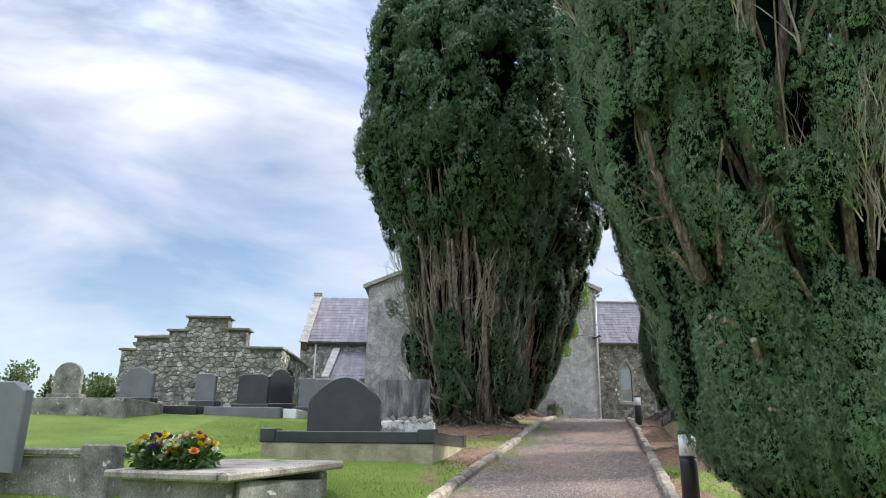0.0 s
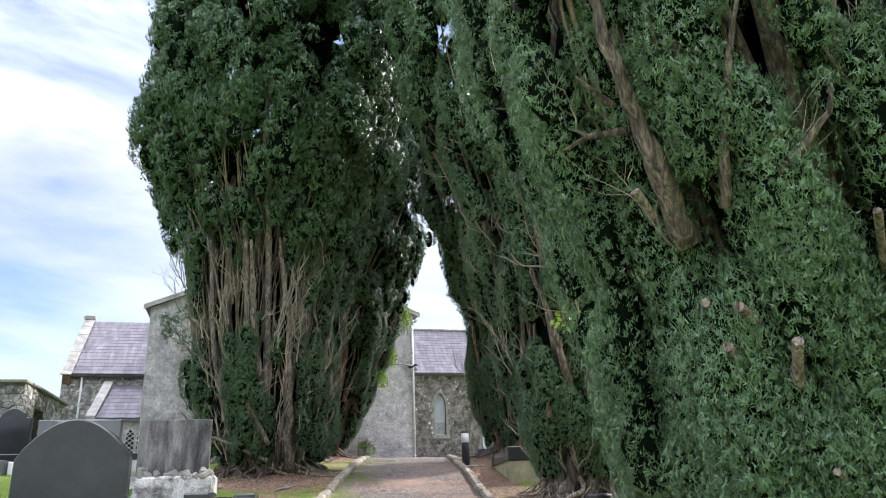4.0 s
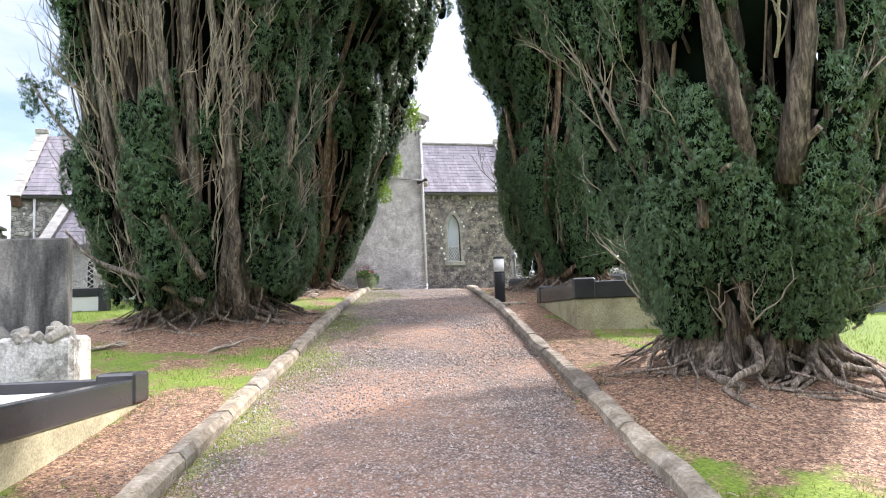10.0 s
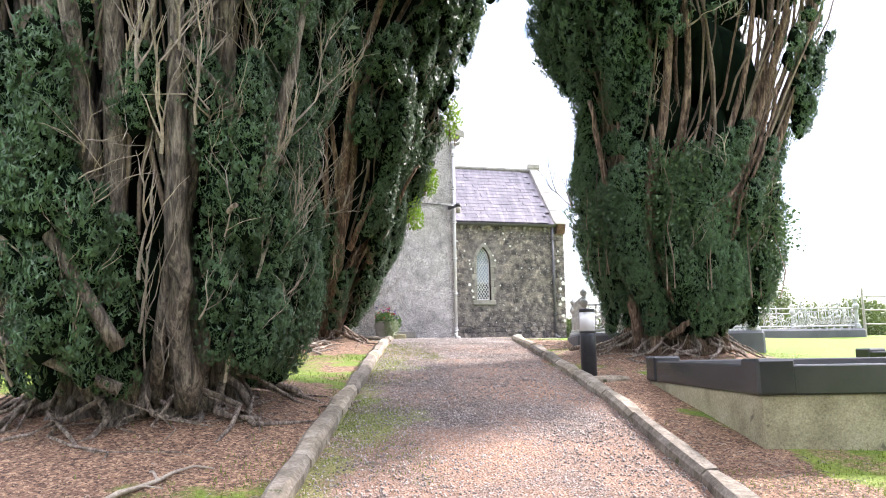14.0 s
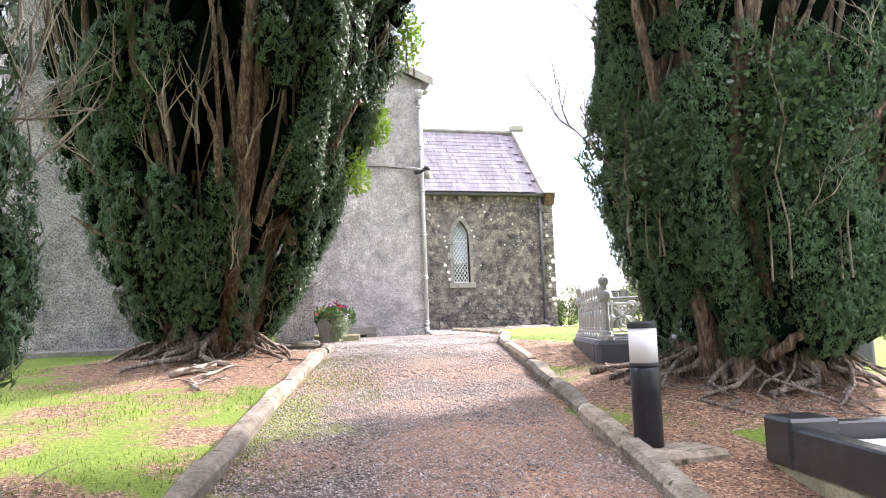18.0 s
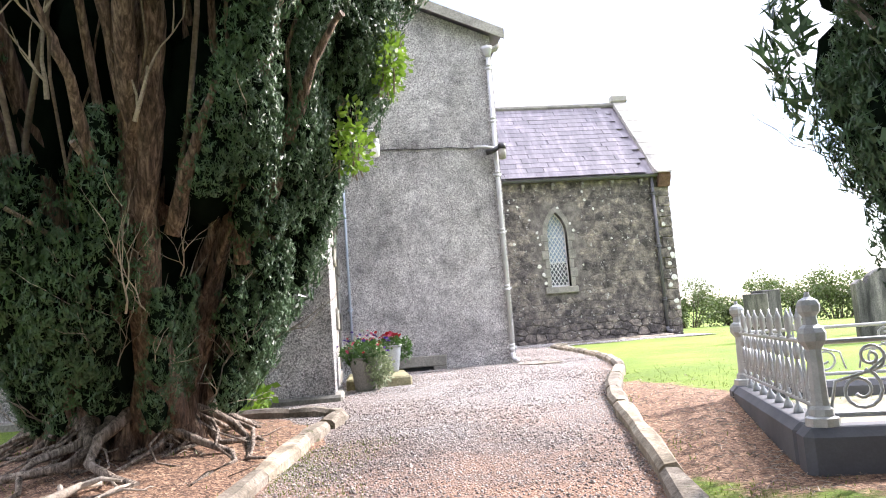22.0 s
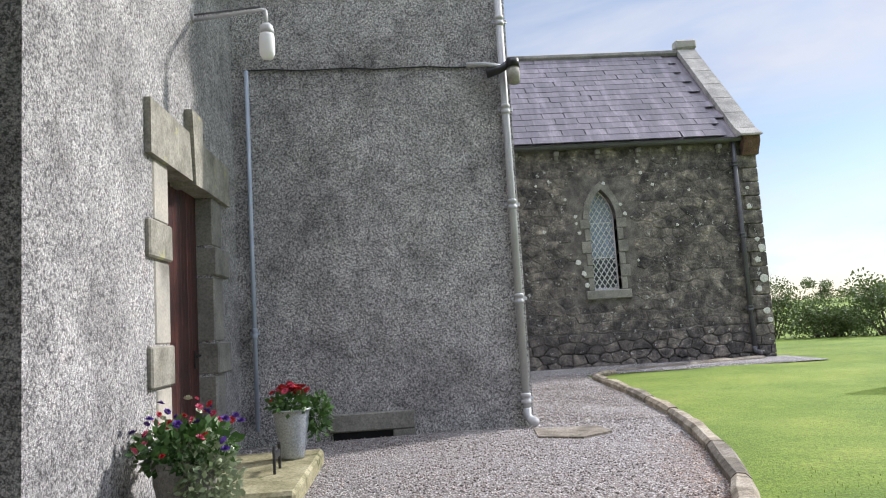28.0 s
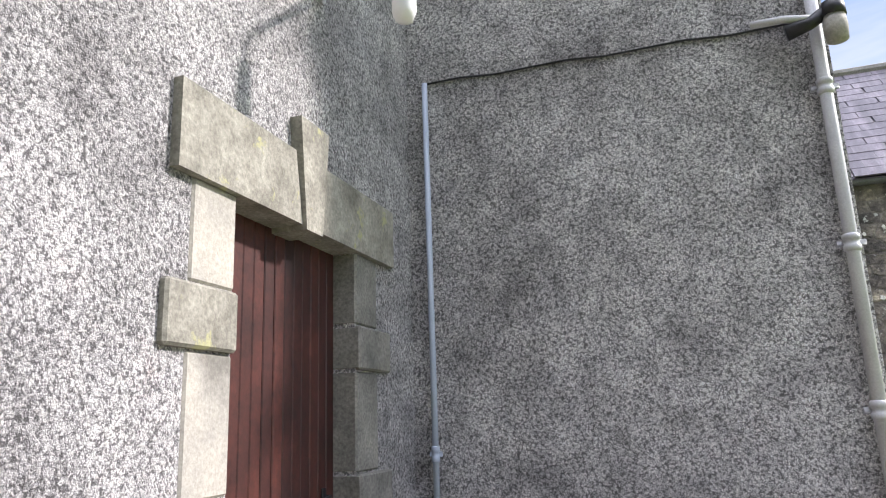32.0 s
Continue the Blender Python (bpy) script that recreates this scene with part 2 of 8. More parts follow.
M_IRON_BLUE = mottled("blue_grey_pipe", [(0.3, (0.38, 0.44, 0.54)), (0.7, (0.50, 0.56, 0.64))], 2.0, 0.5, 90, 0.1, 0.002, grain=(0.9, 1.08))
M_BLACK = mottled("black_metal", [(0.3, (0.012, 0.012, 0.014)), (0.7, (0.03, 0.03, 0.033))], 4.0, 0.45, 90, 0.1, 0.002, grain=(0.9, 1.08))
M_WHITE = mottled("white_plastic", [(0.3, (0.80, 0.80, 0.80)), (0.7, (0.84, 0.84, 0.84))], 4.0, 0.7, 90, 0.02, 0.001, grain=(0.98, 1.02))
M_GRANITE = mottled("black_granite", [(0.3, (0.025, 0.027, 0.03)), (0.7, (0.045, 0.047, 0.052))], 2.0, 0.25, 220, 0.02, 0.001, grain=(0.9, 1.08))
M_GRANITE_GREY = mottled("grey_granite", [(0.3, (0.13, 0.135, 0.15)), (0.7, (0.19, 0.195, 0.21))], 2.0, 0.35, 220, 0.03, 0.001, grain=(0.9, 1.08))
M_PLINTH = mottled("cream_rendered_plinth", [(0.3, (0.24, 0.22, 0.135)), (0.55, (0.42, 0.385, 0.25)), (0.75, (0.50, 0.465, 0.34))], 2.4, 0.9, 60, 0.3, 0.006, spots=((0.16, 0.145, 0.10), 3.1, 0.67))
M_OLDSTONE = mottled("lichened_headstone", [(0.3, (0.10, 0.10, 0.09)), (0.5, (0.24, 0.24, 0.21)), (0.75, (0.42, 0.41, 0.36))], 2.4, 0.92, 40, 0.45, 0.01, spots=((0.58, 0.57, 0.48), 6.0, 0.62))
M_KERB = mottled("kerb_stone", [(0.3, (0.13, 0.11, 0.08)), (0.5, (0.29, 0.25, 0.195)), (0.75, (0.50, 0.455, 0.385))], 4.0, 0.92, 34, 0.7, 0.015, "object", spots=((0.075, 0.08, 0.035), 6.0, 0.62))


def streaked(name):
    """Old stone with rain streaks running down it."""
    m, nt, b, co = material(name, 0.93)
    mp = nt.nodes.new("ShaderNodeMapping")
    mp.inputs["Scale"].default_value = (4.5, 4.5, 0.9)
    nt.links.new(co, mp.inputs["Vector"])
    r = ramp(nt, [(0.34, (0.03, 0.03, 0.03)), (0.5, (0.105, 0.104, 0.10)), (0.66, (0.26, 0.25, 0.235))])
    nt.links.new(tex_noise(nt, mp.outputs["Vector"], 1.0, 7, 0.65, 0.3), r.inputs["Fac"])
    g = ramp(nt, [(0.3, (0.6, 0.6, 0.6)), (0.7, (1.3, 1.3, 1.28))])
    grain = tex_noise(nt, co, 45.0, 5, 0.7)
    nt.links.new(grain, g.inputs["Fac"])
    nt.links.new(mixc(nt, 1.0, r.outputs["Color"], g.outputs["Color"], "MULTIPLY"), b.inputs["Base Color"])
    bump(nt, b, grain, 0.5, 0.01)
    return m


M_STREAK = streaked("rain_streaked_stone")
M_WHITEWASH = mottled("flaking_whitewash", [(0.33, (0.05, 0.048, 0.04)), (0.42, (0.26, 0.25, 0.23)), (0.52, (0.58, 0.57, 0.54)), (0.7, (0.72, 0.71, 0.69))], 3.4, 0.92, 40, 0.6, 0.02)


def bark(name, stops):
    """Stringy bark: streaks and furrows that run up the stem, with patches of lighter flaking."""
    m, nt, b, co = material(name, 0.92)
    mp = nt.nodes.new("ShaderNodeMapping")
    mp.inputs["Scale"].default_value = (1.0, 1.0, 0.14)
    nt.links.new(co, mp.inputs["Vector"])
    streak = tex_noise(nt, mp.outputs["Vector"], 34.0, 6, 0.7, 0.6)
    patch = tex_noise(nt, co, 4.5, 6, 0.65)
    r = ramp(nt, stops)
    nt.links.new(calc(nt, "ADD", calc(nt, "MULTIPLY", streak, 0.62), calc(nt, "MULTIPLY", patch, 0.40)), r.inputs["Fac"])
    g = ramp(nt, [(0.36, (0.4, 0.4, 0.4)), (0.6, (1.25, 1.24, 1.22))])
    nt.links.new(streak, g.inputs["Fac"])
    col = mixc(nt, 1.0, r.outputs["Color"], g.outputs["Color"], "MULTIPLY")
    nt.links.new(col, b.inputs["Base Color"])
    bump(nt, b, streak, 1.0, 0.03)
    return m


M_BARK = bark("yew_bark", [(0.32, (0.045, 0.034, 0.028)), (0.5, (0.14, 0.11, 0.09)), (0.68, (0.34, 0.28, 0.23))])
M_BARK_WARM = bark("reddish_yew_bark", [(0.32, (0.055, 0.035, 0.026)), (0.5, (0.165, 0.108, 0.078)), (0.68, (0.37, 0.27, 0.20))])
M_BARK_GREY = bark("grey_yew_bark", [(0.32, (0.06, 0.05, 0.042)), (0.5, (0.18, 0.152, 0.128)), (0.68, (0.39, 0.34, 0.285))])
M_STEM = mottled("thin_yew_stem", [(0.3, (0.09, 0.068, 0.052)), (0.55, (0.22, 0.175, 0.135)), (0.75, (0.40, 0.33, 0.265))], 4.0, 0.92, 40, 0.5, 0.008, "island")
M_DEADWOOD = mottled("dead_grey_branch", [(0.3, (0.22, 0.19, 0.16)), (0.7, (0.52, 0.46, 0.39))], 5.0, 0.9, 60, 0.4, 0.006, "island")
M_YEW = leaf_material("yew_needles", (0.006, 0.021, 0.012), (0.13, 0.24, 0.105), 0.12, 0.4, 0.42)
# brightness raised in the needle colour itself, a step for each tree
M_YEW_LIT = leaf_material("brightened_yew_needles", (0.014, 0.044, 0.024), (0.25, 0.41, 0.20), 0.2, 0.6, 0.38)
M_YEW_MID = leaf_material("mid_bright_yew_needles", (0.008, 0.027, 0.016), (0.175, 0.305, 0.145), 0.15, 0.5, 0.4)
# near-black that paints the shade between and behind the plumes
M_YEW_SHADE = leaf_material("painted_crown_shade", (0.003, 0.006, 0.004), (0.012, 0.02, 0.013), 0.0, 0.0, 1.0)
M_ROOT = bark("grey_brown_root", [(0.32, (0.10, 0.078, 0.062)), (0.5, (0.26, 0.21, 0.17)), (0.68, (0.48, 0.41, 0.345))])
M_YEW_FRESH = leaf_material("fresh_yew_needles", (0.03, 0.07, 0.02), (0.12, 0.21, 0.05))
M_IVY = leaf_material("ivy_leaf", (0.022, 0.055, 0.02), (0.10, 0.17, 0.06))
M_LIME = leaf_material("bright_leaf", (0.10, 0.22, 0.02), (0.30, 0.45, 0.06), 0.4)
M_HEDGE = leaf_material("hedge_leaf", (0.035, 0.062, 0.018), (0.17, 0.225, 0.075), 0.3)
M_GRASS = leaf_material("grass_blade", (0.10, 0.165, 0.016), (0.22, 0.295, 0.045), 0.35)
M_SILVER = mottled("silver_painted_iron", [(0.3, (0.34, 0.36, 0.37)), (0.7, (0.55, 0.56, 0.56))], 6.0, 0.42, 90, 0.2, 0.002, metal=0.35, grain=(0.9, 1.08))
M_DARKPLINTH = mottled("dark_slate_kerb", [(0.3, (0.07, 0.075, 0.085)), (0.7, (0.13, 0.135, 0.15))], 2.0, 0.7, 60, 0.2, 0.004, grain=(0.9, 1.08))
# pale blue is the sky's reflection, put into the base colour
M_GLASS_SKY = mottled("sky_painted_glass", [(0.3, (0.22, 0.29, 0.40)), (0.7, (0.34, 0.42, 0.53))], 3.0, 0.12, 60, 0.05, 0.002)
M_LEAD = mottled("lead_came", [(0.3, (0.66, 0.67, 0.68)), (0.7, (0.80, 0.80, 0.80))], 4.0, 0.5, 60, 0.1, 0.002)
M_DOOR = mottled("stained_door_board", [(0.3, (0.035, 0.010, 0.008)), (0.6, (0.072, 0.020, 0.015)), (0.8, (0.115, 0.036, 0.027))], 3.0, 0.5, 25, 0.3, 0.004, "object")
# near-black standing in for unlit depth in openings and behind boards and panes
M_DARK = mottled("painted_dark", [(0.3, (0.006, 0.006, 0.006)), (0.7, (0.014, 0.014, 0.014))], 3.0, 0.9)
M_CHIPS = mottled("white_stone_chips", [(0.3, (0.45, 0.45, 0.45)), (0.7, (0.75, 0.75, 0.74))], 20.0, 0.8, 40, 0.8, 0.02)

# ---- the plan: one hillside, rising to the church ----
GY = [(-140, -4.0), (-60, -2.5), (-10, -0.5), (0, 0.03), (2, 0.2), (4.2, 0.42), (6, 0.59), (7, 0.72), (8.9, 0.94), (10.9, 1.22), (12.9, 1.48), (15.4, 1.79), (16.9, 1.97),
      (19.75, 2.4), (21.3, 2.58), (23.4, 2.8), (25.9, 3.0), (28, 3.13), (30, 3.2), (34, 3.22), (42, 3.32), (60, 3.2), (120, 3.0), (300, 7.5), (600, 6.0), (3000, -10.0)]
KL = [(-30, -9.2), (-5, -3.4), (0, -2.3), (5, -1.1), (10.4, 0.17), (12.9, 0.78), (15, 1.28), (16.3, 1.6), (17.9, 1.99), (20.6, 2.68), (21.4, 2.86), (25.1, 3.66), (26.6, 3.97), (27.7, 4.22)]
KR = [(-30, -6.8), (-5, -0.65), (0, 0.6), (5, 1.85), (9.7, 2.98), (12.6, 3.64), (13.7, 3.88), (17.3, 4.7), (20.3, 5.35), (23, 5.89), (24.25, 6.2), (25.6, 6.56), (27.2, 6.92), (28.3, 7.22), (30.1, 7.92), (31, 8.32), (32.4, 8.72), (34.1, 9.07), (36.2, 9.3), (39.0, 9.45)]


def interp(tab, y):
    return float(np.interp(y, [a for a, _ in tab], [b for _, b in tab]))


def gz(x, y):
    rise = 0.03 * min(max(-x - 2.5, 0.0), 14.0) * min(max((y - 9.0) / 13.0, 0.0), 1.0)
    return interp(GY, y) + rise * (1.0 if y < 60 else max(0.0, 1 - (y - 60) / 60))


def mound(x, y):
    """Litter heaped round the foot of each yew."""
    return sum(h * math.exp(-((x - cx) ** 2 + (y - cy) ** 2) / (2 * s * s)) for cx, cy, s, h in MOUNDS)


MOUNDS = [(0.85, 19.9, 1.0, 0.2), (2.7, 27.3, 0.9, 0.18), (7.7, 22.8, 1.0, 0.26), (5.6, 14.6, 0.95, 0.24), (3.6, 7.0, 0.8, 0.1)]


def land(x, y):
    return gz(x, y) + mound(x, y)


class Shape:
    """Gathers vertices and faces of one mesh."""

    def __init__(self):
        self.v, self.f = [], []

    def add(self, verts, faces, m=None):
        n = len(self.v)
        self.v += [tuple(m @ Vector(p)) for p in verts] if m is not None else [tuple(p) for p in verts]
        self.f += [tuple(n + i for i in f) for f in faces]
        return self

    def box(self, x0, x1, y0, y1, z0, z1, c=0.0, m=None):
        """A box with edges chamfered by c."""
        if c <= 0:
            v = [(x, y, z) for z in (z0, z1) for y in (y0, y1) for x in (x0, x1)]
            return self.add(v, [(0, 2, 3, 1), (4, 5, 7, 6), (0, 1, 5, 4), (2, 6, 7, 3), (0, 4, 6, 2), (1, 3, 7, 5)], m)
        v, idx = [], {}
        for i, sx in enumerate((x0, x1)):
            for j, sy in enumerate((y0, y1)):
                for k, sz in enumerate((z0, z1)):
                    dx, dy, dz = (c if i == 0 else -c), (c if j == 0 else -c), (c if k == 0 else -c)
                    idx[i, j, k] = len(v)
                    v += [(sx, sy + dy, sz + dz), (sx + dx, sy, sz + dz), (sx + dx, sy + dy, sz)]
        f = []
        q = lambda i, j, k, a: idx[i, j, k] + a
        f += [(q(0, 0, 0, 0), q(0, 0, 1, 0), q(0, 1, 1, 0), q(0, 1, 0, 0)), (q(1, 0, 0, 0), q(1, 1, 0, 0), q(1, 1, 1, 0), q(1, 0, 1, 0))]
        f += [(q(0, 0, 0, 1), q(1, 0, 0, 1), q(1, 0, 1, 1), q(0, 0, 1, 1)), (q(0, 1, 0, 1), q(0, 1, 1, 1), q(1, 1, 1, 1), q(1, 1, 0, 1))]
        f += [(q(0, 0, 0, 2), q(0, 1, 0, 2), q(1, 1, 0, 2), q(1, 0, 0, 2)), (q(0, 0, 1, 2), q(1, 0, 1, 2), q(1, 1, 1, 2), q(0, 1, 1, 2))]
        for j in (0, 1):
            for k in (0, 1):
                f.append((q(0, j, k, 1), q(1, j, k, 1), q(1, j, k, 2), q(0, j, k, 2)))
        for i in (0, 1):
            for k in (0, 1):
                f.append((q(i, 0, k, 0), q(i, 1, k, 0), q(i, 1, k, 2), q(i, 0, k, 2)))
            for j in (0, 1):
                f.append((q(i, j, 0, 0), q(i, j, 1, 0), q(i, j, 1, 1), q(i, j, 0, 1)))
        f += [(q(i, j, k, 0), q(i, j, k, 1), q(i, j, k, 2)) for i in (0, 1) for j in (0, 1) for k in (0, 1)]
        return self.add(v, f, m)

    def prism(self, outline, depth0, depth1, axis="y", m=None):
        """An outline in the two other axes, in order, drawn out along axis."""
        n = len(outline)
        put = {"x": lambda a, b, d: (d, a, b), "y": lambda a, b, d: (a, d, b), "z": lambda a, b, d: (a, b, d)}[axis]
        v = [put(a, b, depth0) for a, b in outline] + [put(a, b, depth1) for a, b in outline]
        f = [tuple(range(n)), tuple(range(2 * n - 1, n - 1, -1))] + [(i, (i + 1) % n, n + (i + 1) % n, n + i) for i in range(n)]
        return self.add(v, f, m)

    def tube(self, pts, radii, sides=7, wob=0.0, rng=None, caps=True):
        """A tapered tube along points."""
        pts = [Vector(p) for p in pts]
        n0, up = len(self.v), Vector((0.31, 0.95, 0.1))
        for i, p in enumerate(pts):
            d = (pts[min(i + 1, len(pts) - 1)] - pts[max(i - 1, 0)]).normalized()
            a = d.cross(up)
            a = a.normalized() if a.length > 1e-4 else d.orthogonal().normalized()
            b = d.cross(a)
            for s in range(sides):
                w = radii[i] * (1 + (wob * rng.uniform(-1, 1) if rng else 0))
                an = 2 * math.pi * s / sides
                self.v.append(tuple(p + a * (w * math.cos(an)) + b * (w * math.sin(an))))
        for i in range(len(pts) - 1):
            for s in range(sides):
                k, k2 = n0 + i * sides, n0 + (i + 1) * sides
                self.f.append((k + s, k + (s + 1) % sides, k2 + (s + 1) % sides, k2 + s))
        if caps:
            self.f.append(tuple(n0 + s for s in range(sides - 1, -1, -1)))
            self.f.append(tuple(n0 + (len(pts) - 1) * sides + s for s in range(sides)))
        return self

    def lathe(self, profile, x=0.0, y=0.0, sides=20, m=None):
        """A profile of (radius, height) turned round a vertical axis."""
        v, f = [], []
        for r, z in profile:
            v += [(x + r * math.cos(2 * math.pi * s / sides), y + r * math.sin(2 * math.pi * s / sides), z) for s in range(sides)]
        for i in range(len(profile) - 1):
            for s in range(sides):
                f.append((i * sides + s, i * sides + (s + 1) % sides, (i + 1) * sides + (s + 1) % sides, (i + 1) * sides + s))
        f.append(tuple(range(sides - 1, -1, -1)))
        f.append(tuple((len(profile) - 1) * sides + s for s in range(sides)))
        return self.add(v, f, m)

    def mesh(self, name, mat, smooth=False):
        me = bpy.data.meshes.new(name)
        me.from_pydata(self.v, [], self.f)
        me.materials.append(mat)
        if smooth:
            me.shade_smooth()
        me.update()
        return me


def fast_mesh(name, verts, tris, mat):
    """A mesh from arrays of vertices and triangles."""
    me = bpy.data.meshes.new(name)
    me.vertices.add(len(verts))
    me.vertices.foreach_set("co", np.asarray(verts, dtype=np.float32).ravel())
    me.loops.add(3 * len(tris))
    me.loops.foreach_set("vertex_index", np.asarray(tris, dtype=np.int32).ravel())
    me.polygons.add(len(tris))
    me.polygons.foreach_set("loop_start", np.arange(0, 3 * len(tris), 3, dtype=np.int32))
    me.materials.append(mat)
    me.update(calc_edges=True)
    return me


def thing(name, label, category, at=(0, 0, 0), turn=0.0, group="", kind=""):
    ob = new(name)
    ob.matrix_world = pose(*at, 0, 0, turn)
    return tagged(ob, label, category, group, kind)


def part(name, shape, mat, parent=None, label="", smooth=False, kind=""):
    """Links a shape (or a ready mesh) as one mesh object under a thing or a part, in its parent's own frame."""
    ob = new(name, shape.mesh(name, mat, smooth) if isinstance(shape, Shape) else shape)
    if parent is not None:
        ob.parent = parent
    return tagged(ob, label, "", "", kind)


def structure(name, shape, mat, label, category, smooth=False):
    ob = part(name, shape, mat, None, "", smooth)
    return tagged(ob, label, category, "", "structure")

# ---- ground ----
TREES = {  # foot, then (height, left side, right side) of the crown
    "TL1": ((0.85, 19.8), [(2.4, -0.1, 1.75), (2.8, -0.55, 2.0), (3.7, -0.88, 2.25), (4.7, -1.0, 2.25), (6.0, -1.2, 2.35), (7.5, -1.4, 2.7), (9.5, -2.28, 3.8), (12, -2.37, 4.4), (15.5, -1.7, 4.2), (18.5, -1.0, 3.0), (20.3, 0.2, 1.4)]),
    "TL2": ((2.7, 27.2), [(3.1, 1.9, 3.3), (3.7, 1.8, 3.6), (4.3, 1.3, 3.98), (5.3, 0.92, 4.48), (6.6, 0.4, 5.0), (8.1, 0.2, 5.3), (9.0, 0.3, 5.7), (10.8, 0.2, 6.6), (12.6, 0.1, 7.3), (15, 0.6, 6.3), (17, 2.2, 4.8)]),
    "TR2": ((7.7, 22.7), [(2.85, 6.9, 8.6), (3.35, 6.9, 8.9), (3.95, 6.5, 9.2), (4.95, 6.15, 9.3), (6.25, 6.45, 9.9), (7.75, 6.05, 10.6), (9.0, 5.65, 10.7), (12, 5.0, 10.3), (14, 6.2, 9.7), (15.5, 7.3, 9.0)]),
    "TR1": ((5.6, 14.5), [(1.85, 4.85, 6.4), (2.4, 4.8, 6.7), (3.0, 4.5, 7.05), (4, 4.3, 7.35), (5.3, 4.05, 7.4), (6.8, 3.7, 7.4), (8.8, 2.9, 7.3), (11, 2.5, 7.2), (13.5, 3.0, 6.8), (16, 4.8, 6.0)]),
    "TR0": ((3.6, 7.0), [(0.95, 3.1, 4.25), (1.2, 2.95, 4.4), (1.5, 2.6, 4.7), (2.1, 2.4, 4.9), (3.1, 2.24, 5.2), (4.4, 1.66, 5.25), (5.9, 1.48, 5.7), (7.9, 1.28, 5.9), (10, 1.5, 5.7), (12, 2.6, 4.6)]),
}


def ground_material():
    """Turf, giving way to needle litter and soil under the yews and along the kerbs."""
    m, nt, b, co = material("turf_and_litter", 0.95)
    warp = tex_noise(nt, co, 1.6, 6, 0.65)
    fine = tex_noise(nt, co, 14.0, 5, 0.6)
    grass = ramp(nt, [(0.25, (0.08, 0.14, 0.012)), (0.5, (0.135, 0.205, 0.02)), (0.75, (0.235, 0.28, 0.048))])
    nt.links.new(tex_noise(nt, co, 0.55, 6, 0.65), grass.inputs["Fac"])
    gfine = ramp(nt, [(0.3, (0.55, 0.55, 0.5)), (0.7, (1.35, 1.35, 1.3))])
    nt.links.new(tex_noise(nt, co, 38.0, 4, 0.6), gfine.inputs["Fac"])
    grass_c = mixc(nt, 1.0, grass.outputs["Color"], gfine.outputs["Color"], "MULTIPLY")
    wob = nt.nodes.new("ShaderNodeTexNoise")
    wob.inputs["Scale"].default_value = 26.0
    nt.links.new(co, wob.inputs["Vector"])
    bent = mixc(nt, 0.022, co, wob.outputs["Color"], "LINEAR_LIGHT")
    chip = tex_voronoi(nt, bent, 62.0)
    tint = nt.nodes.new("ShaderNodeSeparateColor")
    nt.links.new(chip.outputs["Color"], tint.inputs[0])
    litter = ramp(nt, [(0.0, (0.05, 0.028, 0.02)), (0.35, (0.17, 0.098, 0.064)), (0.7, (0.265, 0.162, 0.103)), (1.0, (0.44, 0.305, 0.205))])
    nt.links.new(tint.outputs[0], litter.inputs["Fac"])
    spk = ramp(nt, [(0.3, (0.62, 0.6, 0.6)), (0.7, (1.35, 1.32, 1.28))])
    nt.links.new(fine, spk.inputs["Fac"])
    litter_c = mixc(nt, 1.0, litter.outputs["Color"], spk.outputs["Color"], "MULTIPLY")
    sep = nt.nodes.new("ShaderNodeSeparateXYZ")
    nt.links.new(co, sep.inputs[0])
    bare = None
    for cx, cy, rx_, ry_ in LITTER:
        dx = calc(nt, "DIVIDE", calc(nt, "SUBTRACT", sep.outputs[0], cx), rx_)
        dy = calc(nt, "DIVIDE", calc(nt, "SUBTRACT", sep.outputs[1], cy), ry_)
        d = calc(nt, "SUBTRACT", 1.0, calc(nt, "SQRT", calc(nt, "ADD", calc(nt, "MULTIPLY", dx, dx), calc(nt, "MULTIPLY", dy, dy))))
        bare = d if bare is None else calc(nt, "MAXIMUM", bare, d)
    for cx, cy, rx_, ry_ in PATCHY:
        dx = calc(nt, "DIVIDE", calc(nt, "SUBTRACT", sep.outputs[0], cx), rx_)
        dy = calc(nt, "DIVIDE", calc(nt, "SUBTRACT", sep.outputs[1], cy), ry_)
        d = calc(nt, "SUBTRACT", 0.55, calc(nt, "SQRT", calc(nt, "ADD", calc(nt, "MULTIPLY", dx, dx), calc(nt, "MULTIPLY", dy, dy))))
        bare = calc(nt, "MAXIMUM", bare, calc(nt, "MINIMUM", d, 0.03))
    edge = calc(nt, "ADD", bare, calc(nt, "MULTIPLY", calc(nt, "SUBTRACT", warp, 0.5), 1.5))
    mask = ramp(nt, [(0.0, (0, 0, 0)), (0.16, (1, 1, 1))])
    nt.links.new(edge, mask.inputs["Fac"])
    nt.links.new(mixc(nt, mask.outputs["Color"], grass_c, litter_c), b.inputs["Base Color"])
    bump(nt, b, chip.outputs["Distance"], 0.6, 0.012)
    return m


LITTER = [(5.35, 18.4, 0.5, 2.6), (6.0, 20.7, 0.55, 1.6), (1.0, 19.7, 2.6, 2.4), (2.8, 26.9, 2.2, 2.5), (7.4, 22.7, 2.0, 1.8), (5.6, 14.0, 2.4, 2.4), (3.2, 9.6, 0.6, 2.6), (7.4, 27.4, 1.0, 2.4), (0.75, 13.9, 0.7, 2.4), (4.8, 16.6, 0.9, 2.0), (3.3, 7.0, 1.0, 1.5), (7.3, 25.6, 0.9, 1.4)]
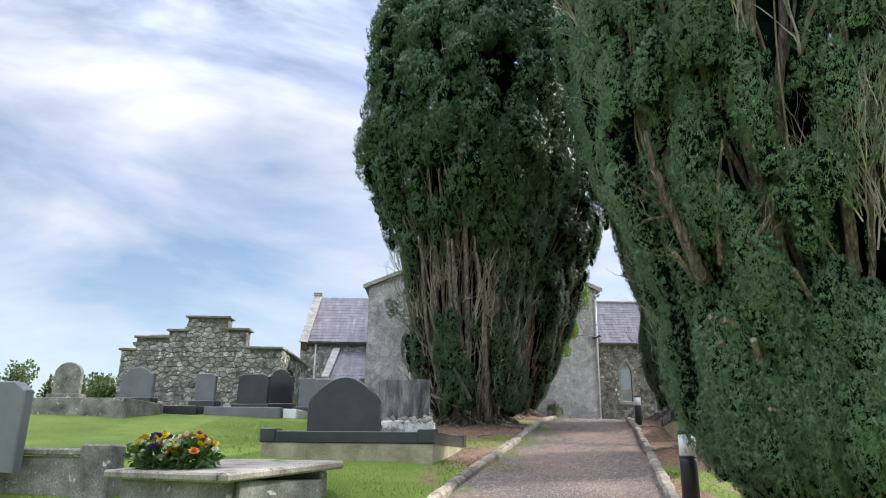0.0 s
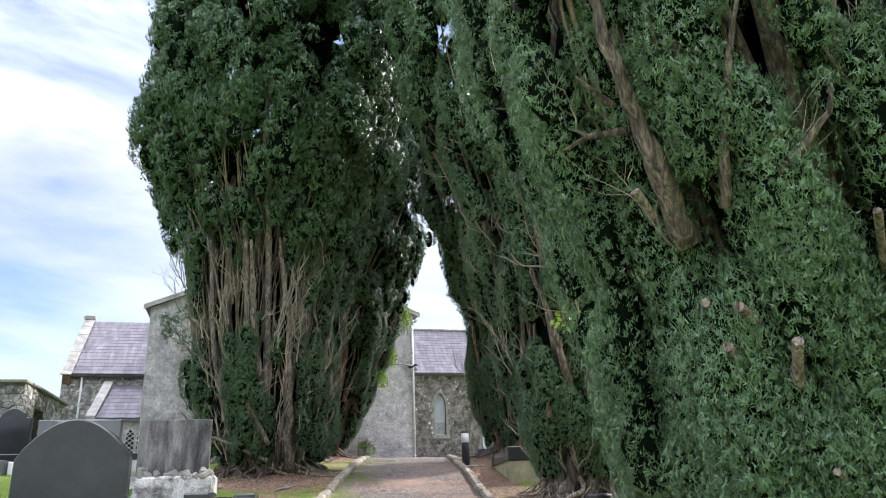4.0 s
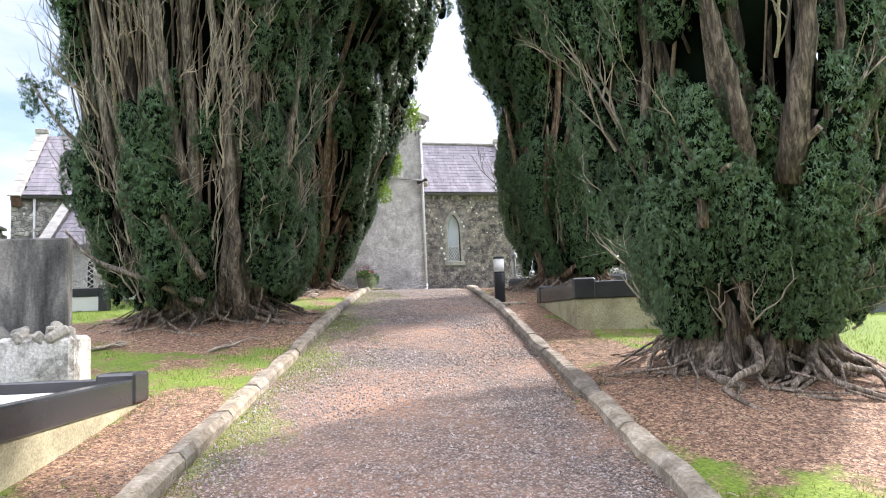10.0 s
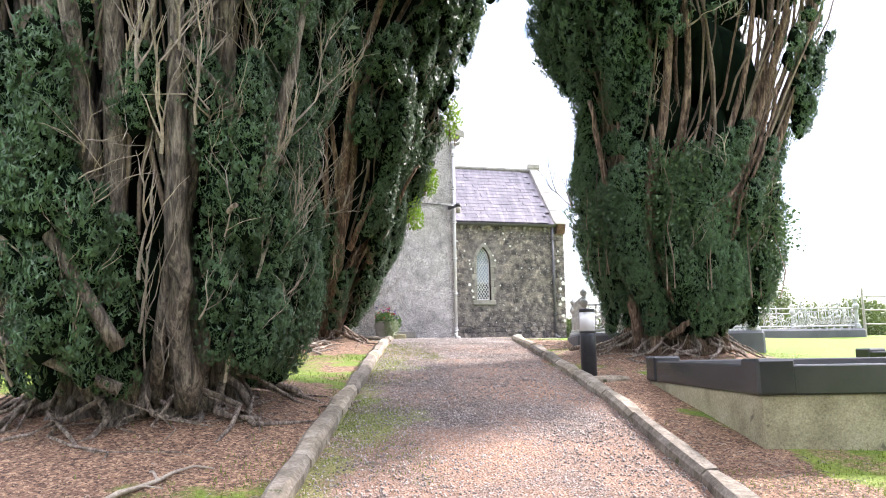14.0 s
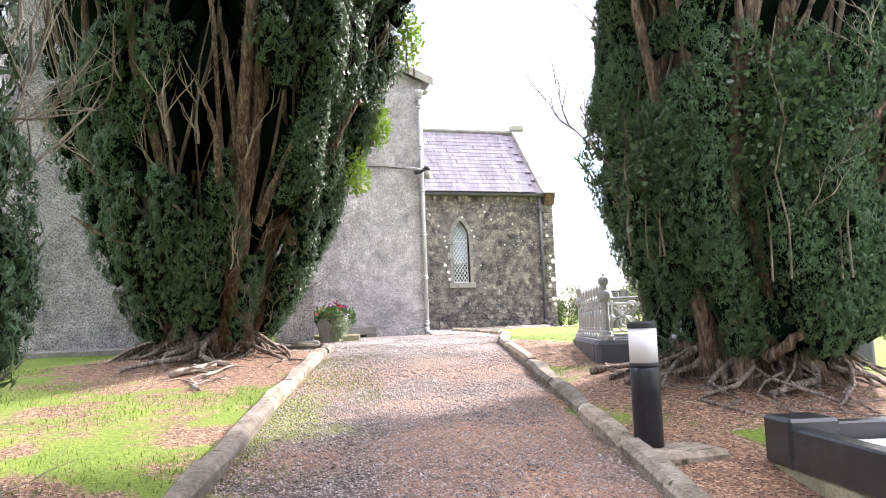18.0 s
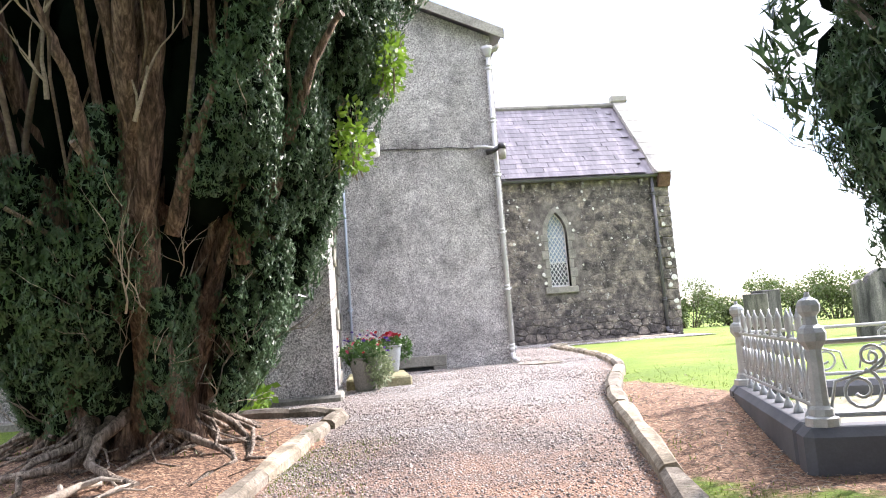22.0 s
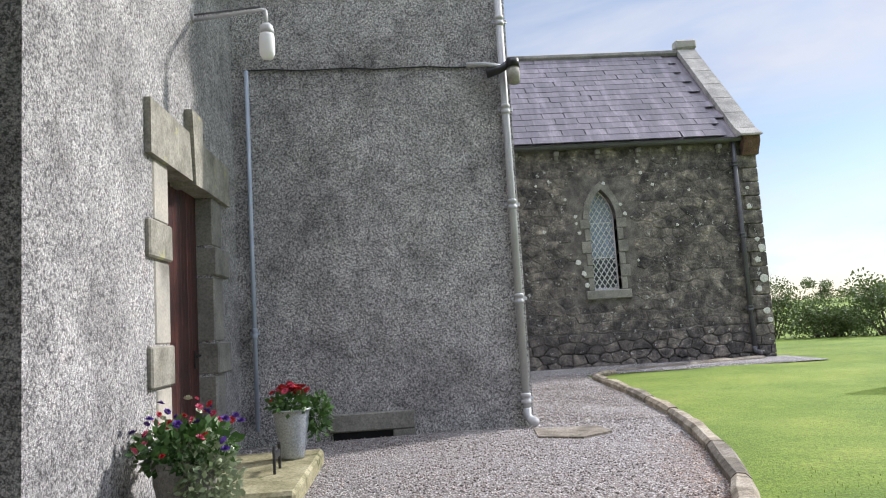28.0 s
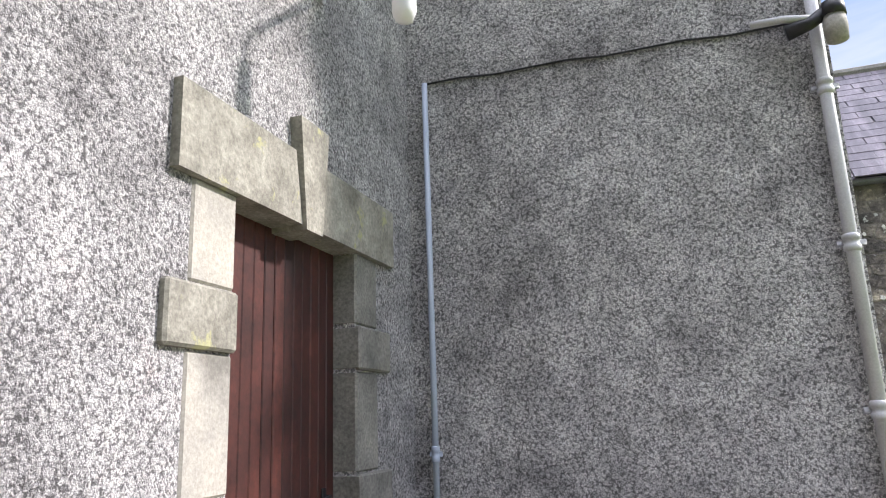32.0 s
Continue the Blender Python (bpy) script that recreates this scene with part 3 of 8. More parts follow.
PATCHY = [(0.3, 16.6, 2.4, 4.5), (2.3, 23.0, 2.2, 4.5), (5.3, 17.2, 1.8, 4.0), (0.4, 12.3, 1.4, 3.6), (6.3, 20.8, 1.0, 2.6), (3.9, 11.0, 0.7, 3.0)]
M_GROUND = ground_material()


def make_ground():
    xs = sorted(set([-2500, -900, -400, -200, -120, -80, -60, -45, -36] + list(np.arange(-30, 34.1, 0.5)) + [38, 46, 60, 80, 120, 200, 400, 900, 2500]))
    ys = sorted(set([-2500, -600, -140, -80, -50] + list(np.arange(-36, 48.1, 0.5)) + [52, 60, 80, 120, 200, 400, 900, 3000]))
    s = Shape()
    for y in ys:
        for x in xs:
            bumpy = 0.035 * noise.noise((x * 0.6, y * 0.6, 0)) if abs(x) < 34 and -36 < y < 48 else 0
            s.v.append((x, y, land(x, y) + bumpy - (0.05 if interp(KL, y) < x < interp(KR, y) and y < 38 else 0)))
    w = len(xs)
    for j in range(len(ys) - 1):
        for i in range(w - 1):
            a = j * w + i
            s.f.append((a, a + 1, a + w + 1, a + w))
    return structure("ground", s, M_GROUND, "sloping turf with brown needle litter under the yews", "ground", True)


def gravel_material():
    m, nt, b, co = material("gravel", 0.9)
    v = tex_voronoi(nt, co, 54.0)
    tone = ramp(nt, [(0.0, (0.11, 0.09, 0.083)), (0.45, (0.265, 0.218, 0.198)), (0.8, (0.42, 0.348, 0.308)), (1.0, (0.60, 0.525, 0.485))])
    hue = nt.nodes.new("ShaderNodeSeparateColor")
    nt.links.new(v.outputs["Color"], hue.inputs[0])
    nt.links.new(hue.outputs[0], tone.inputs["Fac"])
    sep = nt.nodes.new("ShaderNodeSeparateXYZ")
    nt.links.new(co, sep.inputs[0])
    pale = ramp(nt, [(0.0, (0.25, 0.24, 0.235)), (0.45, (0.46, 0.445, 0.435)), (0.8, (0.62, 0.60, 0.58)), (1.0, (0.76, 0.74, 0.72))])
    nt.links.new(hue.outputs[0], pale.inputs["Fac"])
    fresh = ramp(nt, [(0.70, (0, 0, 0)), (0.80, (1, 1, 1))])
    nt.links.new(calc(nt, "ADD", calc(nt, "DIVIDE", sep.outputs[1], 36.0), calc(nt, "MULTIPLY", calc(nt, "SUBTRACT", tex_noise(nt, co, 0.8, 5), 0.5), 0.25)), fresh.inputs["Fac"])
    stones = mixc(nt, fresh.outputs["Color"], tone.outputs["Color"], pale.outputs["Color"])
    # shade in the gaps between stones, painted by distance from each centre
    gap = ramp(nt, [(0.25, (1, 1, 1)), (0.62, (0.35, 0.33, 0.32))])
    nt.links.new(v.outputs["Distance"], gap.inputs["Fac"])
    col = mixc(nt, 1.0, stones, gap.outputs["Color"], "MULTIPLY")
    rust = ramp(nt, [(0.40, (0, 0, 0)), (0.64, (1, 1, 1))])
    nt.links.new(tex_noise(nt, co, 0.7, 7, 0.68), rust.inputs["Fac"])
    near = ramp(nt, [(0.0, (0.4, 0.4, 0.4)), (0.30, (0.45, 0.45, 0.45)), (0.40, (0.9, 0.9, 0.9)), (0.70, (0.95, 0.95, 0.95)), (0.78, (0.2, 0.2, 0.2)), (1.0, (0, 0, 0))])
    nt.links.new(calc(nt, "DIVIDE", sep.outputs[1], 36.0), near.inputs["Fac"])
    fall = calc(nt, "MULTIPLY", rust.outputs["Color"], near.outputs["Color"])
    litter = mixc(nt, hue.outputs[1], (0.24, 0.125, 0.075), (0.48, 0.31, 0.22))
    col = mixc(nt, fall, col, litter)
    away = calc(nt, "SUBTRACT", sep.outputs[0], calc(nt, "MULTIPLY_ADD", sep.outputs[1], 0.2455, -2.38))
    span = ramp(nt, [(0.0, (0, 0, 0)), (0.24, (0, 0, 0)), (0.30, (1, 1, 1)), (0.70, (1, 1, 1)), (0.74, (0, 0, 0))])
    nt.links.new(calc(nt, "DIVIDE", sep.outputs[1], 36.0), span.inputs["Fac"])
    turf = calc(nt, "MULTIPLY", span.outputs["Color"], calc(nt, "SUBTRACT", calc(nt, "MULTIPLY", tex_noise(nt, co, 0.9, 7, 0.7), 2.6), calc(nt, "ADD", 1.10, calc(nt, "MULTIPLY", away, 0.5))))
    thin = ramp(nt, [(0.0, (0, 0, 0)), (0.22, (0.66, 0.66, 0.66))])
    nt.links.new(turf, thin.inputs["Fac"])
    col = mixc(nt, thin.outputs["Color"], col, mixc(nt, hue.outputs[2], (0.12, 0.17, 0.03), (0.33, 0.36, 0.10)))
    nt.links.new(col, b.inputs["Base Color"])
    bump(nt, b, calc(nt, "SUBTRACT", 1.0, v.outputs["Distance"]), 0.9, 0.02)
    return m


M_GRAVEL = gravel_material()


def path_sides(y):
    left = interp(KL, y) if y <= 27.9 else (1.5 if y < 29.52 else 4.2 if y < 34.0 else 7.45)
    right = interp(KR, y) if y < 39.3 else (9.5 if y < 39.9 else 14.4)
    return left, right


def make_path():
    s = Shape()
    ys = list(np.arange(-36, 27.9, 0.35)) + [27.9, 27.95] + list(np.arange(28.3, 29.4, 0.3)) + [29.5, 29.54, 29.84] + list(np.arange(30.2, 33.9, 0.4)) + [33.99, 34.01] + list(np.arange(34.4, 39.2, 0.4)) + [39.29, 39.31, 39.89, 39.91, 40.4, 41.0, 41.6]
    n = 9
    for y in ys:
        a, c = path_sides(y)
        for i in range(n):
            x = a + (c - a) * i / (n - 1)
            u = i / (n - 1) * 2 - 1
            s.v.append((x, y, interp(GY, y) + 0.03 * (1 - u * u) + 0.012 + 0.012 * noise.noise((x, y, 3.0))))
    for j in range(len(ys) - 1):
        for i in range(n - 1):
            k = j * n + i
            s.f.append((k, k + 1, k + n + 1, k + n))
    return structure("path", s, M_GRAVEL, "grey and reddish gravel path with fallen needles", "path", True)


make_ground()
make_path()

# ---- kerbs: rough stones end to end ----


def kerb_line(name, tab, y0, y1, side, seed, label):
    rng = random.Random(seed)
    top = tagged(new(name), label, "kerb", "", "structure")
    y = y0
    while y < y1:
        ln = rng.uniform(0.6, 1.15) if y < 17 else rng.uniform(0.9, 1.6)
        yb = min(y + ln - 0.02, y1)
        xa, xb = interp(tab, y), interp(tab, yb)
        kerb_stone(top, (xa, y), (xb, yb), rng)
        y += ln
    return top


def kerb_stone(top, a, c, rng, w=0.17, h=0.115):
    a, c = Vector(a), Vector(c)
    d = (c - a)
    ln = d.length
    s = Shape()
    n = 3
    rows = []
    for i in range(n + 1):
        u = i / n
        e = 0.025 if i in (0, n) else 0
        hh = h + rng.uniform(-0.01, 0.01) - e * 0.6
        ww = w / 2 + rng.uniform(-0.012, 0.012) - e * 0.5
        rows.append([(-ww, -0.12), (-ww - 0.004, hh - 0.035), (-ww + 0.035, hh), (ww - 0.035, hh + rng.uniform(-0.01, 0.01)), (ww, hh - 0.04), (ww, -0.12)])
    side = Vector((d.y, -d.x)).normalized()
    for i, row in enumerate(rows):
        p = a + d * (i / n)
        for sx, sz in row:
            q = p + side * sx
            s.v.append((q.x, q.y, interp(GY, p.y) + sz + (mound(q.x, q.y) * 0.3)))
    k = len(rows[0])
    for i in range(n):
        for j in range(k - 1):
            s.f.append((i * k + j, i * k + j + 1, (i + 1) * k + j + 1, (i + 1) * k + j))
    s.f += [tuple(range(k - 1, -1, -1)), tuple(n * k + j for j in range(k))]
    return part("kerb_stone", s, M_KERB, top)


kl = kerb_line("kerb_west", KL, -8, 27.6, -1, 5, "uneven mossy stone kerb beside the gravel path")
rk = random.Random(8)
curve = [(4.22, 27.7), (4.36, 28.05), (4.25, 28.4), (3.8, 28.55), (3.1, 28.6), (2.3, 28.65)]
for a, c in zip(curve, curve[1:]):
    kerb_stone(kl, a, c, rk)
kr = kerb_line("kerb_east", KR, -8, 38.9, 1, 6, "uneven mossy stone kerb between gravel and lawn")
curve = [(9.45, 38.95), (9.6, 39.5), (10.1, 39.95), (10.9, 40.25), (11.8, 40.5), (12.8, 40.8), (13.6, 41.0)]
for a, c in zip(curve, curve[1:]):
    kerb_stone(kr, a, c, rk, 0.14, 0.09)

# ---- church ----


def arch(x0, x1, z0, zs, ztop, n=8):
    """A pointed arch's outline, from its left foot over the point to its right foot."""
    w, out = (x1 - x0), []
    xm = (x0 + x1) / 2
    r = (w * w / 4 + (ztop - zs) ** 2) / w
    top_a = math.asin((ztop - zs) / r)
    for i in range(n + 1):
        a = top_a * i / n
        out.append((x0 + r - r * math.cos(a), zs + r * math.sin(a)))
    out += [(2 * xm - x, z) for x, z in reversed(out[:-1])]
    return [(x0, z0)] + out + [(x1, z0)]


def wall_with_arch(s, x0, x1, z0, z1, y0, y1, op):
    """A wall along x with one pointed opening (left, right, sill, spring, top)."""
    a, c, sill, spring, top = op
    s.box(x0, a, y0, y1, z0, z1)
    s.box(c, x1, y0, y1, z0, z1)
    s.box(a, c, y0, y1, z0, sill)
    pts = arch(a, c, spring, spring, top)[1:-1]
    h = len(pts) // 2
    s.prism(pts[:h + 1] + [((a + c) / 2, z1), (a, z1)], y0, y1)
    s.prism(pts[h:] + [(c, z1), ((a + c) / 2, z1)], y0, y1)


YF, XR, XL = 34.1, 7.44, -3.55       # transept front and sides
BX0, BX1, BY = -0.55, 4.25, 29.52    # stair block
CY, CX = 41.5, 14.13                # chancel south wall and east end
EAVE, RIDGE_Y, RIDGE = 8.2, 44.2, 11.2
NAVE_Y, NAVE_Z = 45.2, 11.45
WIN = (10.26, 10.86, 4.98, 6.55, 7.2)

s = Shape()
xm, slope = (XL + XR) / 2, 0.42
apex = 9.6 + (XR - xm) * slope
s.prism([(XL, 2.6), (XR, 2.6), (XR, 9.6), (xm, apex), (XL, 9.6)], YF, YF + 0.6)
s.box(XL, XL + 0.6, YF + 0.6, 45, 2.6, 9.6)
s.box(XR - 0.6, XR, YF + 0.6, 45, 2.6, 9.6)
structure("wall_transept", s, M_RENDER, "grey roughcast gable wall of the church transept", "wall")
s = Shape()
for sgn, xe in ((-1, XL), (1, XR)):
    a = Vector((xm, apex + 0.06))
    e = Vector((xe + sgn * 0.22, 9.6 - 0.22 * slope + 0.06))
    s.prism([(a.x, a.y), (e.x, e.y), (e.x, e.y + 0.14), (a.x, a.y + 0.14)] if sgn > 0 else [(e.x, e.y), (a.x, a.y), (a.x, a.y + 0.14), (e.x, e.y + 0.14)], YF - 0.14, 45.3)
structure("roof_transept", s, M_SLATE_ALL, "low-pitched slate roof with a plain verge", "roof")
s = Shape()
DOOR = (31.70, 33.05, 3.45, 5.80)
s.box(BX0, BX1 - 0.55, BY, YF, 2.6, 9.3)
s.box(BX1 - 0.55, BX1, BY, DOOR[0], 2.6, 9.3)
s.box(BX1 - 0.55, BX1, DOOR[1], YF, 2.6, 9.3)
s.box(BX1 - 0.55, BX1, DOOR[0], DOOR[1], DOOR[3], 9.3)
s.box(BX1 - 0.55, BX1, DOOR[0], DOOR[1], 2.6, DOOR[2] - 0.15)
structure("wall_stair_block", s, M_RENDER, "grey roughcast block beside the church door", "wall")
s = Shape()
s.box(BX0 - 0.1, BX1 + 0.1, BY - 0.1, YF, 9.3, 9.45)
structure("roof_stair_block", s, M_SLATE_ALL, "flat slated roof over the stair block", "roof")
s = Shape().box(BX0 - 0.09, BX1 + 0.09, BY - 0.09, BY + 1.2, 2.9, 3.3, 0.03)
structure("trim_plinth", s, M_ASHLAR_DARK, "low weathered stone plinth course", "plinth")

s = Shape()
wall_with_arch(s, XR, CX, 2.6, EAVE, CY, CY + 0.65, WIN)
s.prism([(CY + 0.65, 2.6), (46.9, 2.6), (46.9, EAVE), (RIDGE_Y, RIDGE - 0.03), (CY + 0.65, EAVE + 0.66)], CX - 0.65, CX, "x")
structure("wall_chancel", s, M_MORTAR, "dark rubble stone chancel wall, lichen-spotted", "wall")
s = Shape().box(-8.1, XL, CY, CY + 0.65, 2.6, 8.0)
s.prism([(CY + 0.65, 2.6), (49, 2.6), (49, 8.0), (NAVE_Y, NAVE_Z), (CY + 0.65, 8.55)], -8.1, -7.45, "x")
structure("wall_nave", s, M_MORTAR, "rubble stone nave wall", "wall")


def roof_plane(name, x0, x1, ye, ze, yr, zr, label):
    s = Shape()
    s.prism([(ye, ze), (yr, zr), (2 * yr - ye, ze), (2 * yr - ye, ze - 0.1), (yr, zr - 0.1), (ye, ze - 0.1)], x0, x1, "x")
    return structure(name, s, M_SLATE_ALL, label, "roof")


roof_plane("roof_chancel", XR - 0.5, CX - 0.2, CY - 0.12, EAVE + 0.02, RIDGE_Y, RIDGE, "purple-grey slate roof of the chancel")
roof_plane("roof_nave", -7.9, XL + 0.5, CY - 0.12, EAVE - 0.18, NAVE_Y, NAVE_Z, "purple-grey slate roof of the nave")

# ---- yews ----


def crown_at(tab, z):
    zs = [r[0] for r in tab]
    return float(np.interp(z, zs, [r[1] for r in tab])), float(np.interp(z, zs, [r[2] for r in tab]))


def scales(rng, pos, nrm, size, k, slim):
    """Tufts of needles: at each position k slim leaves laid like scales over a small dome that faces along nrm, their tips rising."""
    n = len(pos)
    pos, nrm, r = np.repeat(pos, k, 0), np.repeat(nrm, k, 0), np.repeat(size, k)[:, None]
    d = nrm + rng.normal(0, 0.62, (n * k, 3))
    d /= np.linalg.norm(d, axis=1)[:, None]
    t = np.array([0, 0, 1.0]) + rng.normal(0, 0.65, (n * k, 3))
    t -= d * np.sum(t * d, axis=1)[:, None]
    t /= np.linalg.norm(t, axis=1)[:, None] + 1e-6
    side = np.cross(d, t)
    ln = r * rng.uniform(0.8, 1.45, (n * k, 1))
    c = pos + d * r * rng.uniform(0.55, 1.1, (n * k, 1))
    low = c - t * ln * 0.5
    return np.stack([low + side * ln * slim, low - side * ln * slim, c + t * ln * 0.6 + d * ln * 0.38], 1).reshape(-1, 3).astype(np.float32)


def blob(rng_seed, sides=6, rows=4):
    """A lumpy upright shape of unit size, the near-black core that paints shade inside a plume."""
    pr = random.Random(rng_seed)
    v, f = [(0, 0, -1.0)], []
    for j in range(1, rows):
        a = math.pi * j / rows
        for i in range(sides):
            r = math.sin(a) * pr.uniform(0.7, 1.15)
            th = 2 * math.pi * (i + 0.5 * (j % 2)) / sides
            v.append((r * math.cos(th), r * math.sin(th), -math.cos(a) * pr.uniform(0.9, 1.1)))
    v.append((0, 0, 1.0))
    for i in range(sides):
        f.append((0, 1 + (i + 1) % sides, 1 + i))
        for j in range(rows - 2):
            k, k2 = 1 + j * sides, 1 + (j + 1) * sides
            f += [(k + i, k + (i + 1) % sides, k2 + i), (k + (i + 1) % sides, k2 + (i + 1) % sides, k2 + i)]
        k = 1 + (rows - 2) * sides
        f.append((k + i, k + (i + 1) % sides, len(v) - 1))
    return np.array(v), np.array(f)


BLOBS = [blob(i) for i in range(5)]


def yew(key, seed, n_plumes, tuft, k_leaves, slim, bare, label, limbs=46, depth=0.9, fill=130, twigs=110, stubs=(), stems=160, boughs=(), mat=None, dense=(), antlers=22, wood=None, main=9, shoots=0, seen=(0.9, 2.1), lush=(1.0, 0.0), twig_low=0.3, fans=(), sprigs=()):
    """A many-stemmed Irish yew: fused trunk and roots, rising limbs, and a crown of upright plumes of needles. bare: (height, share of the face without foliage). lush: which side is leafier (1 east, -1 west), and how much. seen: the turn, in half circles, that faces the path. boughs: (radius, points from the foot in plan and at true height)."""
    rng, pr = np.random.default_rng(seed), random.Random(seed)
    wood = wood or M_BARK
    (fx, fy), tab = TREES[key]
    z0, z1 = tab[0][0], tab[-1][0]
    g = land(fx, fy)
    foot = np.array([fx, fy, g])
    tree = thing("yew_tree", label, "tree", (fx, fy, g), 0, "yews along the path")

    def shell(theta, z, k=1.0):
        a, c = crown_at(tab, z)
        cx, r = (a + c) / 2, (c - a) / 2
        w = 1 + 0.10 * noise.noise((math.cos(theta) * 1.7 + seed, math.sin(theta) * 1.7, z * 0.28))
        return np.array([cx + r * k * w * math.cos(theta), fy + depth * r * k * w * math.sin(theta), z])

    # trunk: fused stems at the foot
    s = Shape()
    a, c = crown_at(tab, z0)
    r0 = (c - a) / 2 * 0.72
    mid = (a + c) / 2 - fx
    rings, sides = ((-0.3, 1.35), (0.0, 1.12), (0.2, 0.95), (0.5, 0.86), (1.0, 0.86), (1.7, 0.8), (2.4, 0.6)), 64
    for z, k in rings:
        for i in range(sides):
            th = 2 * math.pi * i / sides
            cleft = abs(math.sin(th * 4.5 + seed + 0.35 * z)) ** 0.5
            fl = 0.72 + 0.30 * cleft + 0.08 * math.sin(th * 17 + 2 * seed + z) + 0.08 * noise.noise((math.cos(th) * 3, math.sin(th) * 3, z + seed))
            s.v.append((r0 * k * fl * math.cos(th) + mid, depth * r0 * k * fl * math.sin(th), z))
    for i in range(len(rings) - 1):
        for j in range(sides):
            s.f.append((i * sides + j, i * sides + (j + 1) % sides, (i + 1) * sides + (j + 1) % sides, (i + 1) * sides + j))
    part("trunk", s, wood, tree, "fluted reddish-brown trunk", True)
    for i in range(17):
        th = 2 * math.pi * (i + pr.uniform(-0.35, 0.35)) / 17
        r, top, lean = pr.uniform(0.04, 0.1), pr.uniform(0.9, 2.3), pr.uniform(-0.25, 0.25)
        pts, rad = [], []
        for j in range(9):
            u = j / 8
            d = r0 * (0.98 + 0.2 * (1 - u) ** 5 + 0.10 * u * top)
            t2 = th + lean * u + 0.07 * math.sin(5 * u + i)
            pts.append((mid + d * math.cos(t2), depth * d * math.sin(t2), -0.12 + u * top))
            rad.append(r * (0.85 + 0.7 * (1 - u) ** 4))
        part("fused_stem", Shape().tube(pts, rad, 11, 0.13, pr), wood, tree, "", True)
    for rad0, pts in boughs:
        n = 4 * len(pts) - 3
        at = np.linspace(0, len(pts) - 1, n)
        line = np.stack([np.interp(at, range(len(pts)), [q[i] for q in pts]) for i in range(3)], 1) - np.array([0, 0, g])
        line[1:-1] = (line[:-2] + 2 * line[1:-1] + line[2:]) / 4 + rng.normal(0, rad0 * 0.12, (n - 2, 3))
        part("bough", Shape().tube([tuple(q) for q in line], [rad0 * (0.95 - 0.68 * k / n) * pr.uniform(0.88, 1.12) for k in range(n)], 11, 0.12, pr), wood, tree, "", True)
    # thick rising limbs just inside the foliage
    for i in range(main):
        th = math.pi * (0.95 + 1.1 * (i + pr.uniform(-0.3, 0.3)) / max(1, main - 1))
        r, top, kk, sway = pr.uniform(0.035, 0.085), min(z0 + pr.uniform(5.0, 8.5), z1 - 1.5), pr.uniform(0.8, 0.92), pr.uniform(-0.2, 0.2)
        pts, rad = [], []
        for j in range(13):
            u = j / 12
            p = shell(th + sway * u + 0.05 * math.sin(7 * u + i), z0 + 0.1 + (top - z0) * u, kk * (0.72 + 0.28 * min(1, 2.4 * u)) + 0.02 * math.sin(9 * u + 3 * i))
            pts.append(tuple(p - foot))
            rad.append(r * (1.2 - 0.65 * u))
        part("limb", Shape().tube(pts, rad, 10, 0.13, pr), wood, tree, "", True)
    # roots, forking over the ground
    for i in range(64):
        th = 2 * math.pi * (i + pr.uniform(-0.5, 0.5)) / 64
        ln, r = pr.uniform(0.25, 1.35), pr.choice((0.010, 0.013, 0.017, 0.022, 0.03, 0.042)) * pr.uniform(0.8, 1.2)
        pts, rad = [], []
        bend = pr.uniform(-0.8, 0.8)
        for j in range(8):
            u = j / 7
            d = r0 * 0.85 + ln * u
            t2 = th + bend * u * u + 0.22 * math.sin(u * 8 + 2.3 * i)
            x, y = fx + mid + d * math.cos(t2), fy + d * depth * math.sin(t2)
            pts.append((x - fx, y - fy, land(x, y) - g + 0.34 * (1 - u) ** 2.5 + 0.04 - 0.07 * u + 0.035 * math.sin(u * 9 + i)))
            rad.append(r * (1.3 - 1.0 * u))
        part("root", Shape().tube(pts, rad, 7, 0.16, pr), M_ROOT, tree, "", True)
    # limbs
    for i in range(limbs):
        th = 2 * math.pi * (i + pr.uniform(-0.4, 0.4)) / limbs
        inner = pr.uniform(0.5, 0.93)
        top = min(z0 + pr.uniform(3.2, 9.0), z1 - 1.5)
        r = pr.choice((0.02, 0.03, 0.04, 0.055, 0.075, 0.1)) * pr.uniform(0.8, 1.15)
        pts, rad = [], []
        sway, rate, drift = pr.uniform(0.05, 0.22), pr.uniform(2.5, 6.0), pr.uniform(-0.4, 0.4)
        for j in range(12):
            u = j / 11
            z = z0 + 0.05 + (top - z0) * u
            p = shell(th + sway * math.sin(rate * u + i) + drift * u, max(z, z0), (0.55 + 0.45 * min(1, u * 2.2)) * inner * (1 + 0.07 * math.sin(6 * u + 2 * i)))
            q = np.array([pr.uniform(-0.035, 0.035), pr.uniform(-0.035, 0.035), 0])
            pts.append(tuple(p + q - foot))
            rad.append(r * (1.15 - 0.8 * u))
        part("limb", Shape().tube(pts, rad, 8, 0.14, pr), wood, tree, "", True)
    for p in stubs:
        p = np.array(p) - np.array([0, 0, g])
        th = math.atan2(p[1], p[0] - mid)
        d = np.array([math.cos(th) + pr.uniform(-0.5, 0.5), math.sin(th), pr.uniform(0.1, 0.9)])
        r, ln = pr.uniform(0.012, 0.026), pr.uniform(0.14, 0.26)
        pts = [tuple(p - d * ln * 0.6), tuple(p + np.array([0, 0, 0.01])), tuple(p + d * ln * 0.5)]
